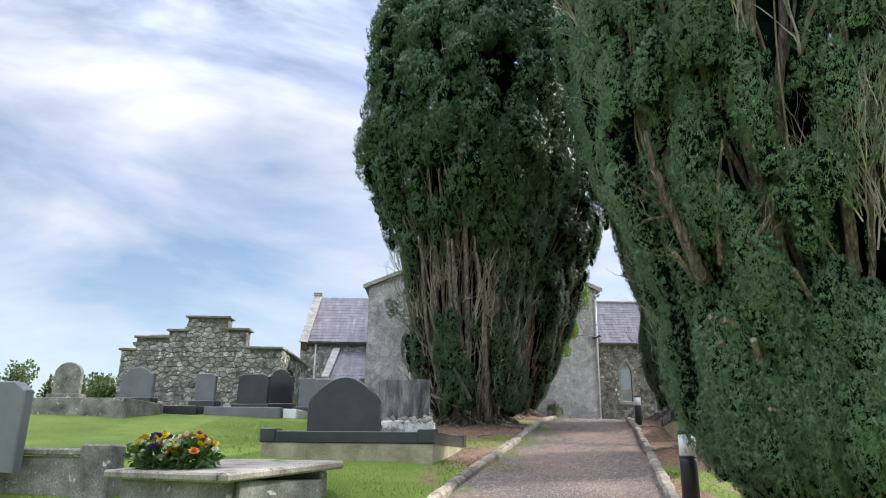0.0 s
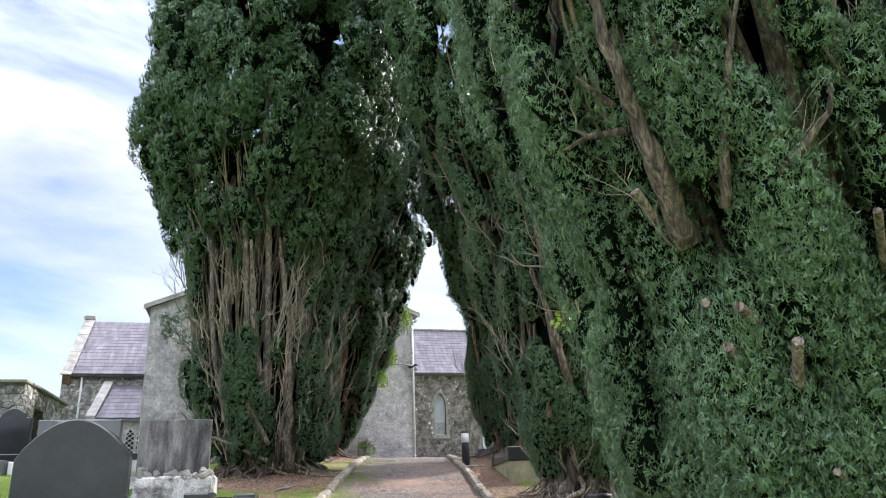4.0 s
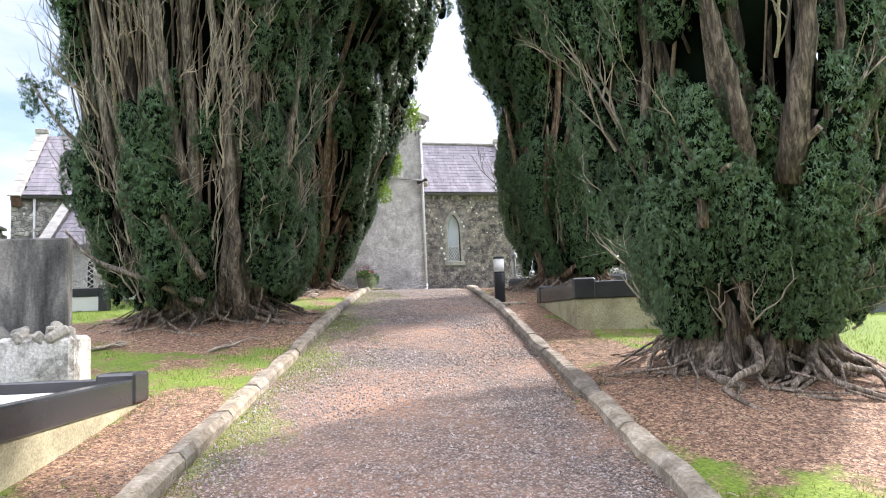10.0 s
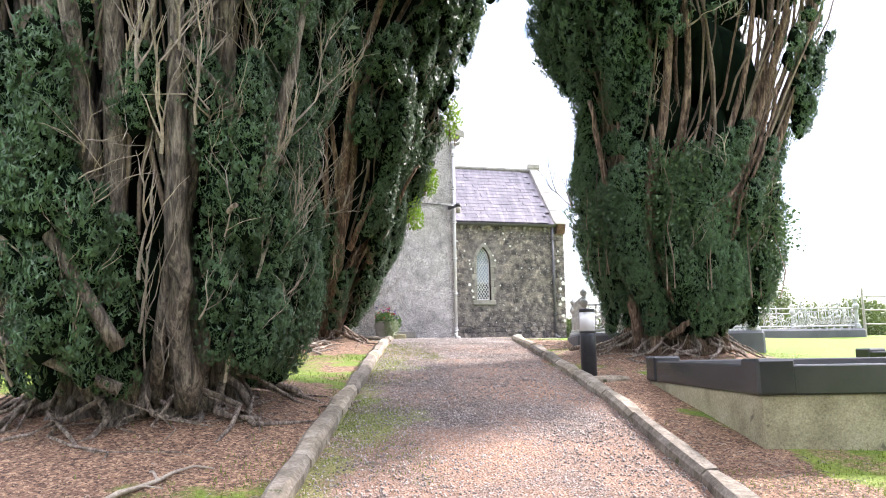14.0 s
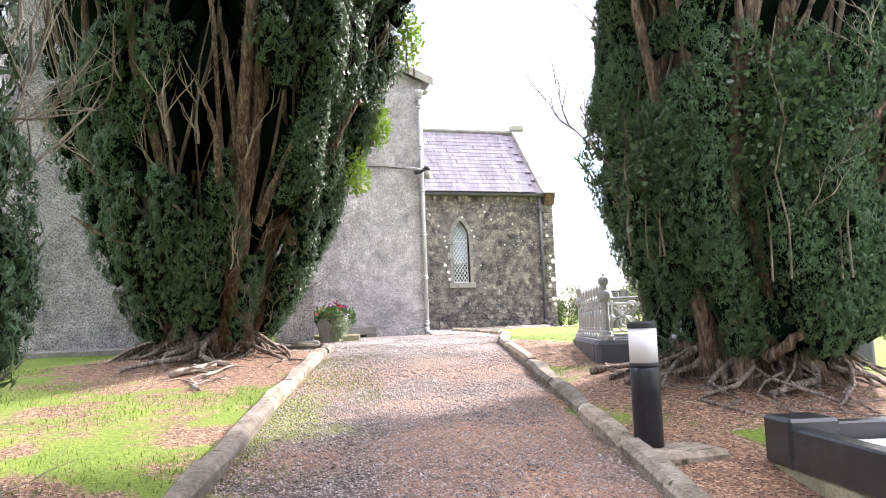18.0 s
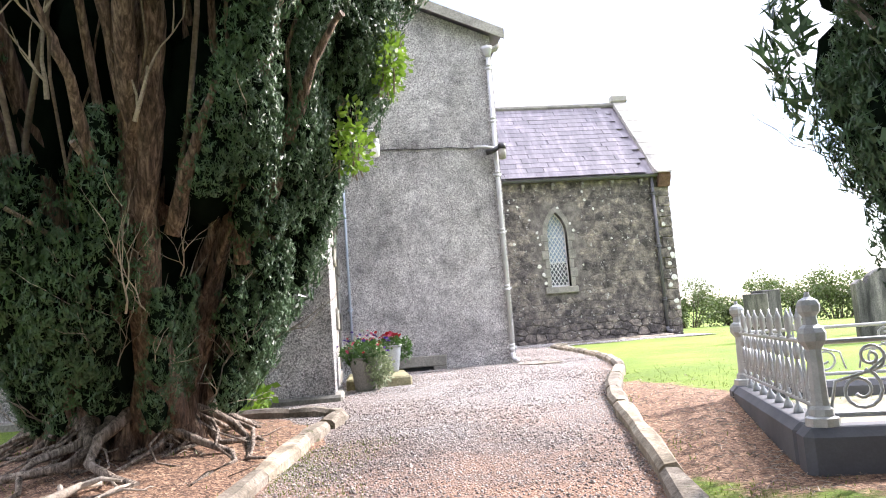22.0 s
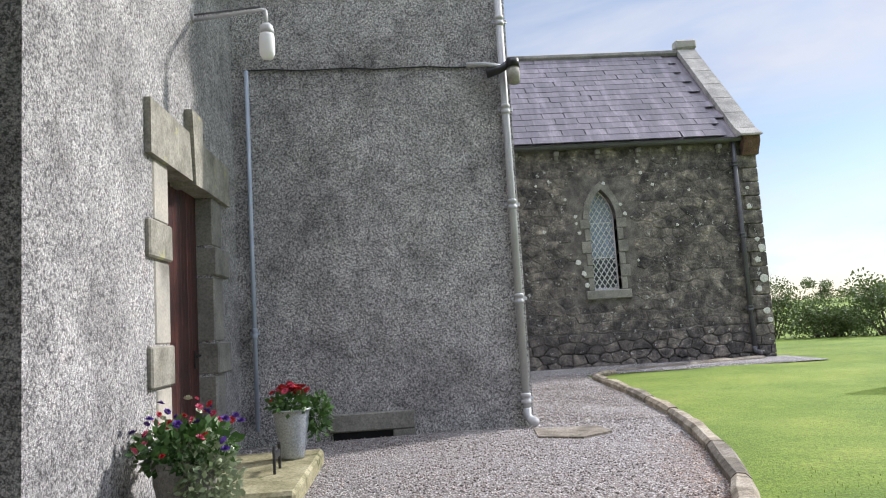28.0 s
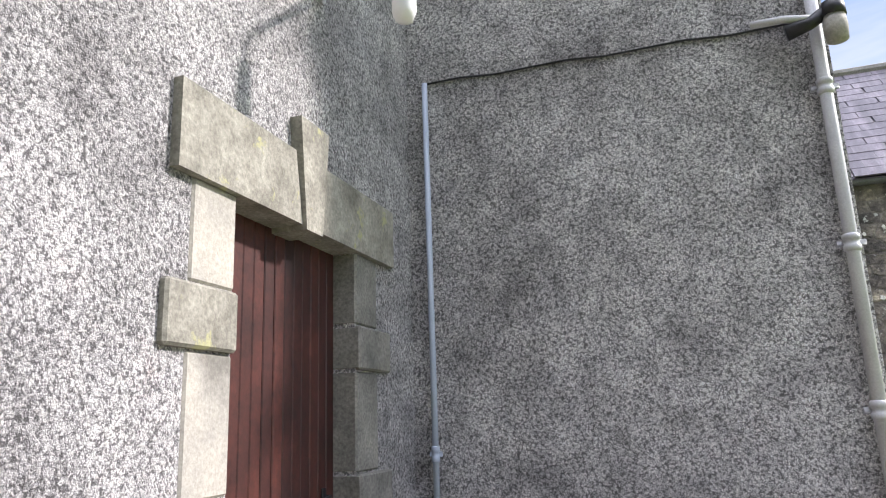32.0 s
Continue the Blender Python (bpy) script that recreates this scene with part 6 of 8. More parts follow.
# ---- vestry ----
s = Shape().box(-6.05, XL, 38.0, CY, 2.8, 5.6)
structure("wall_vestry", s, M_RENDER, "grey rendered vestry wall", "wall")
s = Shape()
s.prism([(37.85, 5.55), (CY, 7.5), (CY, 7.42), (37.85, 5.45)], -5.85, XL, "x")
roof_v = structure("roof_vestry", s, M_SLATE_ALL, "small slate lean-to roof of the vestry", "roof")
slates(roof_v, -5.75, XL - 0.1, 37.85, 5.56, CY, 7.5, 9, 0.36, 31, 70)
s = Shape()
s.prism([(37.8, 5.45), (CY, 7.55), (CY, 7.75), (37.8, 5.68)], -6.2, -5.8, "x")
structure("trim_vestry_coping", s, M_COPING, "pale stone coping beside the vestry roof", "coping")
for x in (-4.35, -3.9):
    w2 = tagged(new("window_2" if x < -4 else "window_3"), "small white lattice window in the vestry", "window", "", "structure")
    part("pane", Shape().prism(arch(x - 0.16, x + 0.16, 4.0, 4.75, 5.1, 5), 37.97, 37.995), M_DARK, w2)
    for i in range(5):
        part("glazing_bar", Shape().tube([(x - 0.16, 37.96, 4.0 + i * 0.2), (x + 0.16, 37.96, 4.25 + i * 0.2)], [0.012, 0.012], 4), M_WHITE, w2)
        part("glazing_bar", Shape().tube([(x + 0.16, 37.96, 4.0 + i * 0.2), (x - 0.16, 37.96, 4.25 + i * 0.2)], [0.012, 0.012], 4), M_WHITE, w2)

# ---- roofless stone house with a stepped gable ----
ruin = thing("stone_outhouse", "old rubble stone outhouse with a stepped gable", "building", (-6.33, 28.6, 3.2))
steps = [(-6.3, 2.36), (-5.75, 2.36), (-5.75, 2.86), (-4.5, 2.86), (-4.5, 3.15), (-3.8, 3.15), (-3.8, 3.7), (-2.2, 3.7), (-2.2, 3.23), (-1.42, 3.23), (-1.42, 2.5), (0, 2.5)]
part("gable_wall", Shape().prism([(-6.3, -0.8)] + steps + [(0, -0.8)], 0, 0.55), M_MORTAR, ruin)
s = Shape()
s.box(-0.5, 0.0, 0.55, 1.55, -0.8, 2.5)
s.box(-0.5, 0.0, 2.7, 6.0, -0.8, 2.5)
s.box(-0.5, 0.0, 1.55, 2.7, 1.9, 2.5)
part("side_wall", s, M_MORTAR, ruin)
part("side_wall", Shape().box(-6.3, -5.8, 0.55, 6.0, -0.8, 2.36), M_MORTAR, ruin)
part("back_wall", Shape().box(-6.3, 0, 6.0, 6.5, -0.8, 2.4), M_MORTAR, ruin)
# solid near-black box painting the shade seen through the doorway
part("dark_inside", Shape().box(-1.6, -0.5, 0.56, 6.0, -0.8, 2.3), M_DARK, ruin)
for x0, x1, z in ((-6.4, -5.7, 2.36), (-5.85, -4.4, 2.86), (-4.6, -3.75, 3.15), (-3.9, -2.1, 3.7), (-2.3, -1.3, 3.23), (-1.45, 0.08, 2.5)):
    part("coping_slab", Shape().box(x0, x1, -0.1, 0.65, z, z + 0.09, 0.015), M_ASHLAR_DARK, ruin)
part("coping_slab", Shape().box(-0.6, 0.12, 0.65, 6.1, 2.5, 2.6, 0.02), M_ASHLAR_DARK, ruin)
part("chimney", Shape().box(-6.1, -5.2, 2.0, 2.7, 2.3, 3.35, 0.03), M_COPING, ruin)
part("chimney", Shape().box(-5.0, -4.3, 3.2, 3.9, 2.3, 3.65, 0.03), M_COPING, ruin)

# ---- bollards ----


def bollard(x, y, z):
    b = thing("bollard", "black round bollard with a white band", "bollard", (x, y, z), 0, "path bollards")
    part("post", Shape().lathe([(0.097, -0.15), (0.097, 0.5), (0.095, 0.555)], 0, 0, 28), M_BOLLARD, b, "black plastic post", True)
    part("collar", Shape().lathe([(0.098, 0.54), (0.1, 0.548), (0.1, 0.562), (0.098, 0.568)], 0, 0, 28), M_BLACK, b, "", True)
    part("white_band", Shape().lathe([(0.094, 0.565), (0.094, 0.8)], 0, 0, 28), M_WHITE, b, "white plastic band", True)
    part("cap", Shape().lathe([(0.098, 0.8), (0.1, 0.806), (0.099, 0.832), (0.093, 0.842), (0.06, 0.846)], 0, 0, 28), M_BLACK, b)
    return b


M_BOLLARD = mottled("black_plastic", [(0.3, (0.014, 0.016, 0.022)), (0.7, (0.028, 0.031, 0.04))], 6.0, 0.38, 90, 0.1, 0.002)
b1 = bollard(5.71, 21.32, 2.6)
copy_thing(b1, pose(2.82, 8.52, 1.05))
foot = thing("bollard_footing", "rough concrete footing around the bollard", "footing", (5.72, 21.2, 2.5))
part("block", Shape().box(-0.28, 0.38, -0.22, 0.2, -0.1, 0.115, 0.03), M_KERB, foot)
foot = thing("bollard_footing", "rough concrete footing sunk in the verge", "footing", (2.84, 8.52, 0.85))
part("block", Shape().box(-0.22, 0.22, -0.22, 0.22, -0.1, 0.2, 0.03), M_KERB, foot)

# ---- graves beside the path ----


def granite_grave(at, turn, width, length, floor_z, kerb_h, labels, seed):
    """Black granite kerbs with corner posts on a rendered plinth, filled with chips. Its own origin is the corner nearest the path, x to the east."""
    x, y = at
    t = thing("grave", labels, "grave", (x, y, floor_z), turn)
    x0, x1 = (-width, 0) if width > 0 else (0, -width)
    part("plinth", Shape().box(x0 + 0.02, x1 - 0.02, 0.02, length - 0.02, -1.0, 0.0, 0.01), M_PLINTH, t, "stained cream rendered plinth")
    for a, c, d, e in ((x0 + 0.28, x1 - 0.28, 0, 0.12), (x0 + 0.28, x1 - 0.28, length - 0.12, length), (x0, x0 + 0.12, 0.28, length - 0.28), (x1 - 0.12, x1, 0.28, length - 0.28)):
        part("kerb", Shape().box(a, c, d, e, 0.003, kerb_h, 0.012), M_GRANITE, t, "polished black granite kerb")
    for cx in (x0, x1 - 0.28):
        for cy in (0, length - 0.28):
            part("corner_post", Shape().box(cx - 0.015, cx + 0.295, cy - 0.015, cy + 0.295, 0.003, kerb_h + 0.05, 0.02), M_GRANITE, t, "polished black granite post")
    part("chipping_bed", Shape().box(x0 + 0.13, x1 - 0.13, 0.13, length - 0.13, 0.003, kerb_h * 0.55), M_CHIPS, t, "white stone chippings")
    return t


def headstone(name, at, turn, w, h, d, mat, label, style="arch", base=None):
    t = thing(name, label, "headstone", at, turn)
    r = w / 2
    if style == "arch":
        top = [(-r + 2 * r * i / 14, h - 0.16 * w + 0.34 * w * math.sin(math.pi * i / 14) ** 0.8) for i in range(15)]
    elif style == "round":
        top = [(-r * math.cos(math.pi * i / 16), h - r * 0.8 + r * 0.8 * math.sin(math.pi * i / 16)) for i in range(17)]
    elif style == "shoulder":
        top = [(-r, h * 0.78), (-r * 0.72, h * 0.8), (-r * 0.6, h * 0.9)] + [(-r * 0.6 + 1.2 * r * i / 8, h * 0.9 + h * 0.1 * math.sin(math.pi * i / 8)) for i in range(1, 8)] + [(r * 0.6, h * 0.9), (r * 0.72, h * 0.8), (r, h * 0.78)]
    elif style == "scroll":
        top = [(-r, h * 0.8), (-r * 0.8, h * 0.86), (-r * 0.62, h * 0.8), (-r * 0.5, h * 0.9)] + [(-r * 0.5 + r * i / 8, h * 0.9 + h * 0.1 * math.sin(math.pi * i / 8)) for i in range(1, 8)] + [(r * 0.5, h * 0.9), (r * 0.62, h * 0.8), (r * 0.8, h * 0.86), (r, h * 0.8)]
    elif style == "slant":
        top = [(-r, h * 0.93), (-r * 0.55, h), (r * 0.55, h), (r, h * 0.9)]
    else:
        top = [(-r, h), (r, h)]
    out = [(-r, 0.0)] + top + [(r, 0.0)]
    n = len(out)
    s = Shape()
    e = 0.016
    inner = [(x * (1 - e / r), 0 if z == 0 else z - e) for x, z in out]
    s.v = [(x, -d / 2, z) for x, z in inner] + [(x, -d / 2 + e, z) for x, z in out] + [(x, d / 2 - e, z) for x, z in out] + [(x, d / 2, z) for x, z in inner]
    s.f = [tuple(range(n)), tuple(range(4 * n - 1, 3 * n - 1, -1))]
    for k in range(3):
        s.f += [(k * n + i, k * n + (i + 1) % n, (k + 1) * n + (i + 1) % n, (k + 1) * n + i) for i in range(n)]
    part("slab", s, mat, t)
    if base:
        bw, bd, bh, bm = base
        part("base", Shape().box(-bw / 2, bw / 2, -bd / 2, bd / 2, -bh - 0.25, 0.002, 0.02), bm, t)
    return t


granite_grave((-0.1, 12.68), -13, 3.2, 2.8, 1.8, 0.2, "black granite kerbed grave on a stained rendered plinth", 1)
headstone("headstone", (-1.72, 13.3, 1.8), -12, 1.36, 0.92, 0.13, M_GRANITE, "broad polished black granite headstone with a curved top", "arch")
granite_grave((5.62, 18.0), -12, -3.6, 2.85, 2.56, 0.24, "black granite kerbed grave on a cream rendered plinth", 2)
headstone("headstone", (9.0, 18.6, 2.56), -12, 1.1, 0.95, 0.14, M_GRANITE, "tall polished black headstone at the end of a grave", "flat", (1.2, 0.4, 0.3, M_GRANITE))
old = headstone("headstone", (-0.8, 16.3, 2.36), -5, 1.12, 0.9, 0.15, M_STREAK, "weathered grey headstone streaked with lichen on a rough base", "flat")
rb = random.Random(12)
part("rough_base", Shape().box(-0.72, 0.68, -0.3, 0.25, -0.6, 0.002, 0.04), M_WHITEWASH, old, "crumbling whitewashed base")
for i in range(22):
    r = rb.uniform(0.04, 0.1)
    m = pose(rb.uniform(-0.65, 0.6), rb.uniform(-0.28, -0.1), rb.uniform(-0.02, 0.06), rb.uniform(0, 90), rb.uniform(0, 90), rb.uniform(0, 360))
    part("loose_stone", Shape().box(-r, r, -r * 0.7, r * 0.7, -r * 0.5, r * 0.5, r * 0.25, m), M_ASHLAR_DARK, old)
stub = thing("stone_stub", "low reddish stone block beside the old headstone", "stone", (-1.75, 15.9, 1.9))
part("block", Shape().box(-0.2, 0.2, -0.15, 0.15, -0.3, 0.42, 0.05), M_ASHLAR_DARK, stub)

M_TOMBTOP = mottled("worn_tomb_slab", [(0.3, (0.12, 0.115, 0.095)), (0.45, (0.30, 0.27, 0.225)), (0.7, (0.44, 0.40, 0.34))], 2.6, 0.92, 40, 0.5, 0.01, spots=((0.06, 0.065, 0.05), 7.0, 0.62))
# tomb slab with flowers
tomb = thing("table_tomb", "low table tomb with a cracked weathered slab", "tomb", (-2.62, 9.45, 0), -29)
zt = 1.33
part("slab", Shape().box(-1.0, 1.0, -1.05, 1.05, 0, 0.1, 0.025, pose(0, 0, zt, 4.2, 0, 0)), M_TOMBTOP, tomb)
part("side_stone", Shape().box(-0.85, 0.85, -0.9, -0.75, zt - 0.7, zt - 0.06, 0.02), M_OLDSTONE, tomb)
part("side_stone", Shape().box(-0.85, 0.85, 0.75, 0.9, zt - 0.6, zt + 0.04, 0.02), M_OLDSTONE, tomb)
part("side_stone", Shape().box(-0.9, -0.75, -0.75, 0.75, zt - 0.6, zt - 0.06, 0.02), M_OLDSTONE, tomb)
part("side_stone", Shape().box(0.75, 0.9, -0.75, 0.75, zt - 0.6, zt - 0.06, 0.02), M_OLDSTONE, tomb)


def petals(colour, name):
    return mottled(name, [(0.3, tuple(0.75 * c for c in colour)), (0.7, colour)], 30.0, 0.7, 90, 0.1, 0.002)


M_YELLOW, M_PALE = petals((0.85, 0.62, 0.03), "yellow_petal"), petals((0.78, 0.82, 0.62), "pale_green_petal")
M_ORANGE, M_RED = petals((0.75, 0.24, 0.04), "orange_petal"), petals((0.52, 0.02, 0.025), "red_petal")
M_PURPLE, M_PINK = petals((0.09, 0.025, 0.28), "purple_petal"), petals((0.72, 0.12, 0.22), "pink_petal")
M_VARIEG = leaf_material("variegated_leaf", (0.10, 0.17, 0.06), (0.52, 0.55, 0.38), 0.2)
M_GREEN = leaf_material("garden_leaf", (0.025, 0.07, 0.02), (0.11, 0.22, 0.05), 0.25)


def flower(parent, p, r, mat, rng, name="flower"):
    """A small head of rings of petals."""
    s = Shape()
    tilt = pose(*p, rng.uniform(-50, 50), rng.uniform(-50, 50), rng.uniform(0, 360))
    for ring, (k, up) in enumerate(((1.0, 0.25), (0.7, 0.6), (0.4, 0.9))):
        for i in range(7):
            a = 2 * math.pi * (i + 0.5 * ring) / 7
            c, d = math.cos(a), math.sin(a)
            q = Vector((c, d, 0))
            t = Vector((-d, c, 0)) * (0.42 * r * k)
            b0, tip = q * (0.12 * r), q * (r * k) + Vector((0, 0, up * r * 0.8))
            mid = q * (0.6 * r * k) + Vector((0, 0, up * r * 0.3))
            s.add([b0, mid + t, tip, mid - t], [(0, 1, 2, 3)], tilt)
    return part(name, s, mat, parent)


def foliage(parent, centre, ext, n, leaf, mat, seed, name="foliage", label=""):
    """A loose heap of leaves filling an ellipsoid."""
    rng = np.random.default_rng(seed)
    d = rng.normal(0, 1, (n, 3))
    d /= np.linalg.norm(d, axis=1)[:, None]
    p = np.array(centre) + d * rng.uniform(0.35, 1.0, n)[:, None] * np.array(ext)
    ax = d + rng.normal(0, 0.7, (n, 3))
    ax /= np.linalg.norm(ax, axis=1)[:, None]
    sd = np.cross(ax, rng.normal(0, 1, (n, 3)))
    sd /= np.linalg.norm(sd, axis=1)[:, None]
    ln = (leaf * rng.uniform(0.6, 1.3, n))[:, None]
    v = np.stack([p, p + ax * ln * 0.55 + sd * ln * 0.34, p + ax * ln, p + ax * ln * 0.55 - sd * ln * 0.34], 1).reshape(-1, 3)
    k = np.arange(n)[:, None] * 4
    f = np.concatenate([k + np.array([0, 1, 2]), k + np.array([0, 2, 3])])
    return part(name, fast_mesh(name, v, f, mat), mat, parent, label, False, "stuff")


rf = random.Random(77)
for j, (cx, cy) in enumerate(((-3.4, 9.1), (-2.95, 8.95))):
    w = thing("flower_wreath", "wreath of yellow, orange, pale green and red flowers" if j else "wreath of pale, yellow and purple flowers", "flowers", (cx, cy, 1.4), 0, "flowers on the tomb")
    foliage(w, (0, 0, 0.12), (0.32, 0.28, 0.2), 700, 0.09, M_GREEN, 50 + j)
    for i in range(64):
        a, r = rf.uniform(0, 6.28), 0.31 * rf.random() ** 0.6
        flower(w, (r * math.cos(a), r * math.sin(a), 0.33 - 1.6 * r * r + rf.uniform(-0.03, 0.06)), rf.uniform(0.045, 0.075), rf.choice((M_YELLOW, M_YELLOW, M_PALE, M_ORANGE, M_PALE, M_RED) if j else (M_PALE, M_PALE, M_YELLOW, M_PURPLE, M_YELLOW)), rf)
posy = thing("flower_posy", "small posy of pink flowers on the grave", "flowers", (-1.22, 13.45, 1.95))
foliage(posy, (0, 0, 0.06), (0.2, 0.16, 0.08), 150, 0.07, M_GREEN, 60)
for i in range(14):
    a, r = rf.uniform(0, 6.28), rf.uniform(0, 0.18)
    flower(posy, (r * math.cos(a), r * math.sin(a), 0.14 + rf.uniform(-0.02, 0.03)), 0.045, rf.choice((M_PINK, M_PINK, M_PALE)), rf)

# stone kerb wall and headstone at the start
lw = thing("grave_wall", "low mossy stone wall round an old grave plot", "wall", (-4.15, 9.6, 1.0), -6)
part("wall_run", Shape().box(-3.2, 0.0, -0.12, 0.12, -0.3, 0.5, 0.03), M_OLDSTONE, lw)
for i in range(4):
    part("cap_stone", Shape().box(-3.2 + i * 0.8, -2.42 + i * 0.8, -0.16, 0.16, 0.503, 0.6, 0.025), M_OLDSTONE, lw)
part("end_post", Shape().box(-0.35, 0.06, -0.2, 0.2, -0.3, 0.66, 0.03), M_OLDSTONE, lw)
headstone("headstone", (-5.55, 9.35, 1.3), -14, 0.8, 1.1, 0.16, M_GRANITE_GREY, "plain grey granite headstone with sloped shoulders", "slant")
# the row of graves further back
for x, y, w, h, m, st, lb, base in (
        (-11.8, 23.2, 0.95, 1.0, M_OLDSTONE, "round", "old rounded sandstone headstone with dark stains", (1.15, 0.4, 0.25, M_OLDSTONE)),
        (-9.5, 23.0, 1.15, 0.95, M_GRANITE_GREY, "shoulder", "dark grey shouldered granite headstone", (1.3, 0.4, 0.25, M_GRANITE)),
        (-7.35, 23.0, 0.66, 0.85, M_GRANITE_GREY, "slant", "small dark grey upright headstone", (0.9, 0.4, 0.25, M_GRANITE)),
        (-5.65, 22.2, 0.98, 0.9, M_GRANITE, "slant", "wide black granite headstone on a grey plinth", (1.2, 0.4, 0.2, M_GRANITE)),
        (-5.15, 23.6, 0.85, 1.1, M_GRANITE, "shoulder", "black granite headstone with a curved top", (1.0, 0.4, 0.25, M_GRANITE)),
        (-3.55, 22.4, 1.55, 0.86, M_GRANITE_GREY, "flat", "broad grey granite headstone on a low base", (1.7, 0.45, 0.25, M_GRANITE))):
    headstone("headstone", (x, y, land(x, y) + 0.32), rb.uniform(-14, -6), w, h, 0.16, m, lb, st, base)
for x0, x1, y, h, m, lb in ((-6.8, -4.55, 21.2, 0.28, M_GRANITE_GREY, "long pale grey granite plinth of a grave"), (-4.5, -4.1, 21.25, 0.28, M_WHITE, "short white marble end of a plinth"), (-12.6, -8.2, 19.6, 0.42, M_OLDSTONE, "low dark stone wall round old graves"), (-8.5, -7.0, 21.4, 0.22, M_GRANITE, "dark granite kerb of a grave"), (-3.0, -1.9, 19.4, 0.28, M_WHITE, "white marble plinth on the grass")):
    g0 = land((x0 + x1) / 2, y)
    k = thing("grave_kerb", lb, "grave kerb", ((x0 + x1) / 2, y, g0), -7)
    hw = (x1 - x0) / 2
    part("front", Shape().box(-hw, hw, -0.08, 0.08, -0.3, h, 0.015), m, k)
    part("side", Shape().box(-hw, -hw + 0.14, 0.083, 2.0, -0.3, h, 0.015), m, k)
    part("side", Shape().box(hw - 0.14, hw, 0.083, 2.0, -0.3, h, 0.015), m, k)
headstone("headstone", (-2.85, 20.4, land(-2.85, 20.4) + 0.25), -8, 1.3, 0.95, 0.16, M_GRANITE_GREY, "dark grey granite headstone with a flat top", "flat", (1.5, 0.4, 0.3, M_GRANITE))
k = thing("grave_kerb", "black granite kerb with a pale front on the grass", "grave kerb", (-1.75, 23.1, land(-1.75, 23.1)), -8)
part("front", Shape().box(-0.6, 0.5, -0.1, 0.02, -0.2, 0.24, 0.012), M_WHITE, k, "pale plinth")
part("kerb", Shape().box(-0.6, 0.5, -0.12, 0.0, 0.243, 0.4, 0.012), M_GRANITE, k)
part("corner_post", Shape().box(0.5, 0.66, -0.14, 0.06, -0.2, 0.45, 0.015), M_GRANITE, k)

# graves on the east side
k = thing("grave_kerb", "long dark weathered kerb wall on the lawn", "grave kerb", (11.4, 18.5, land(11.4, 18.5)), -2)
part("front", Shape().box(-1.5, 3.5, -0.1, 0.1, -0.3, 0.3, 0.015), M_DARKPLINTH, k)
part("side", Shape().box(-1.5, -1.3, 0.103, 2.2, -0.3, 0.3, 0.015), M_DARKPLINTH, k)
t = granite_grave((13.4, 20.3), -4, 2.6, 2.2, 2.62, 0.22, "black granite kerbed grave on a grey plinth", 3)
post = thing("stone_post", "pale square stone post with a pointed cap", "post", (13.75, 20.0, 2.45))
part("shaft", Shape().box(-0.17, 0.17, -0.17, 0.17, -0.2, 0.52, 0.02), M_COPING, post)
part("cap", Shape().add([(-0.19, -0.19, 0.523), (0.19, -0.19, 0.523), (0.19, 0.19, 0.523), (-0.19, 0.19, 0.523), (0, 0, 0.63)], [(3, 2, 1, 0), (0, 1, 4), (1, 2, 4), (2, 3, 4), (3, 0, 4)]), M_COPING, post)
headstone("headstone", (17.2, 24.0, 3.05), -4, 0.95, 0.66, 0.16, M_GRANITE_GREY, "dark grey granite headstone near the hedge", "arch", (1.1, 0.4, 0.3, M_GRANITE_GREY))

for x, y, w, h, st, lb in ((13.45, 35.7, 0.6, 1.12, "flat", "leaning pair of dark lichened headstones"), (14.2, 33.05, 1.15, 1.35, "scroll", "tall old headstone with a scrolled top, mottled with lichen"), (15.6, 35.2, 0.6, 1.15, "flat", "narrow lichen-white headstone by the hedge")):
    o = headstone("headstone", (x, y, land(x, y) - 0.05), rb.uniform(-10, -2), w, h, 0.16, M_STREAK, lb, st)
headstone("headstone", (13.12, 35.55, 3.2), -34, 0.5, 1.05, 0.13, M_STREAK, "dark narrow headstone leaning beside another", "flat")

# ---- cast-iron railing on a stone kerb ----


def scroll(s, cx, cz, r, turns, start, hand, rad, y=0.0):
    """A spiral bar."""
    pts = []
    n = int(14 * turns)
    for i in range(n + 1):
        u = i / n
        a = start + hand * 2 * math.pi * turns * u
        q = r * (1 - 0.75 * u)
        pts.append((cx + q * math.cos(a), y, cz + q * math.sin(a)))
    s.tube(pts, [rad] * len(pts), 6)


def ring(s, cx, cz, rx_, rz_, rad, n=14):
    pts = [(cx + rx_ * math.cos(2 * math.pi * i / n), 0, cz + rz_ * math.sin(2 * math.pi * i / n)) for i in range(n + 1)]
    s.tube(pts, [rad] * len(pts), 6, 0, None, False)


def corner_post(parent, x, y, h=0.66):
    prof = [(0.1, 0.0), (0.1, 0.05), (0.075, 0.06), (0.07, 0.1), (0.052, 0.12), (0.05, 0.14), (0.045, h - 0.2), (0.06, h - 0.18), (0.082, h - 0.15), (0.085, h - 0.1), (0.07, h - 0.07), (0.045, h - 0.05), (0.042, h), (0.066, h + 0.03), (0.07, h + 0.07), (0.055, h + 0.1), (0.02, h + 0.12), (0.012, h + 0.15)]
    ob = part("corner_post", Shape().lathe(prof, 0, 0, 8), M_SILVER, parent, "silver-painted octagonal post with a rounded finial")
    ob.location = (x, y, 0.3)


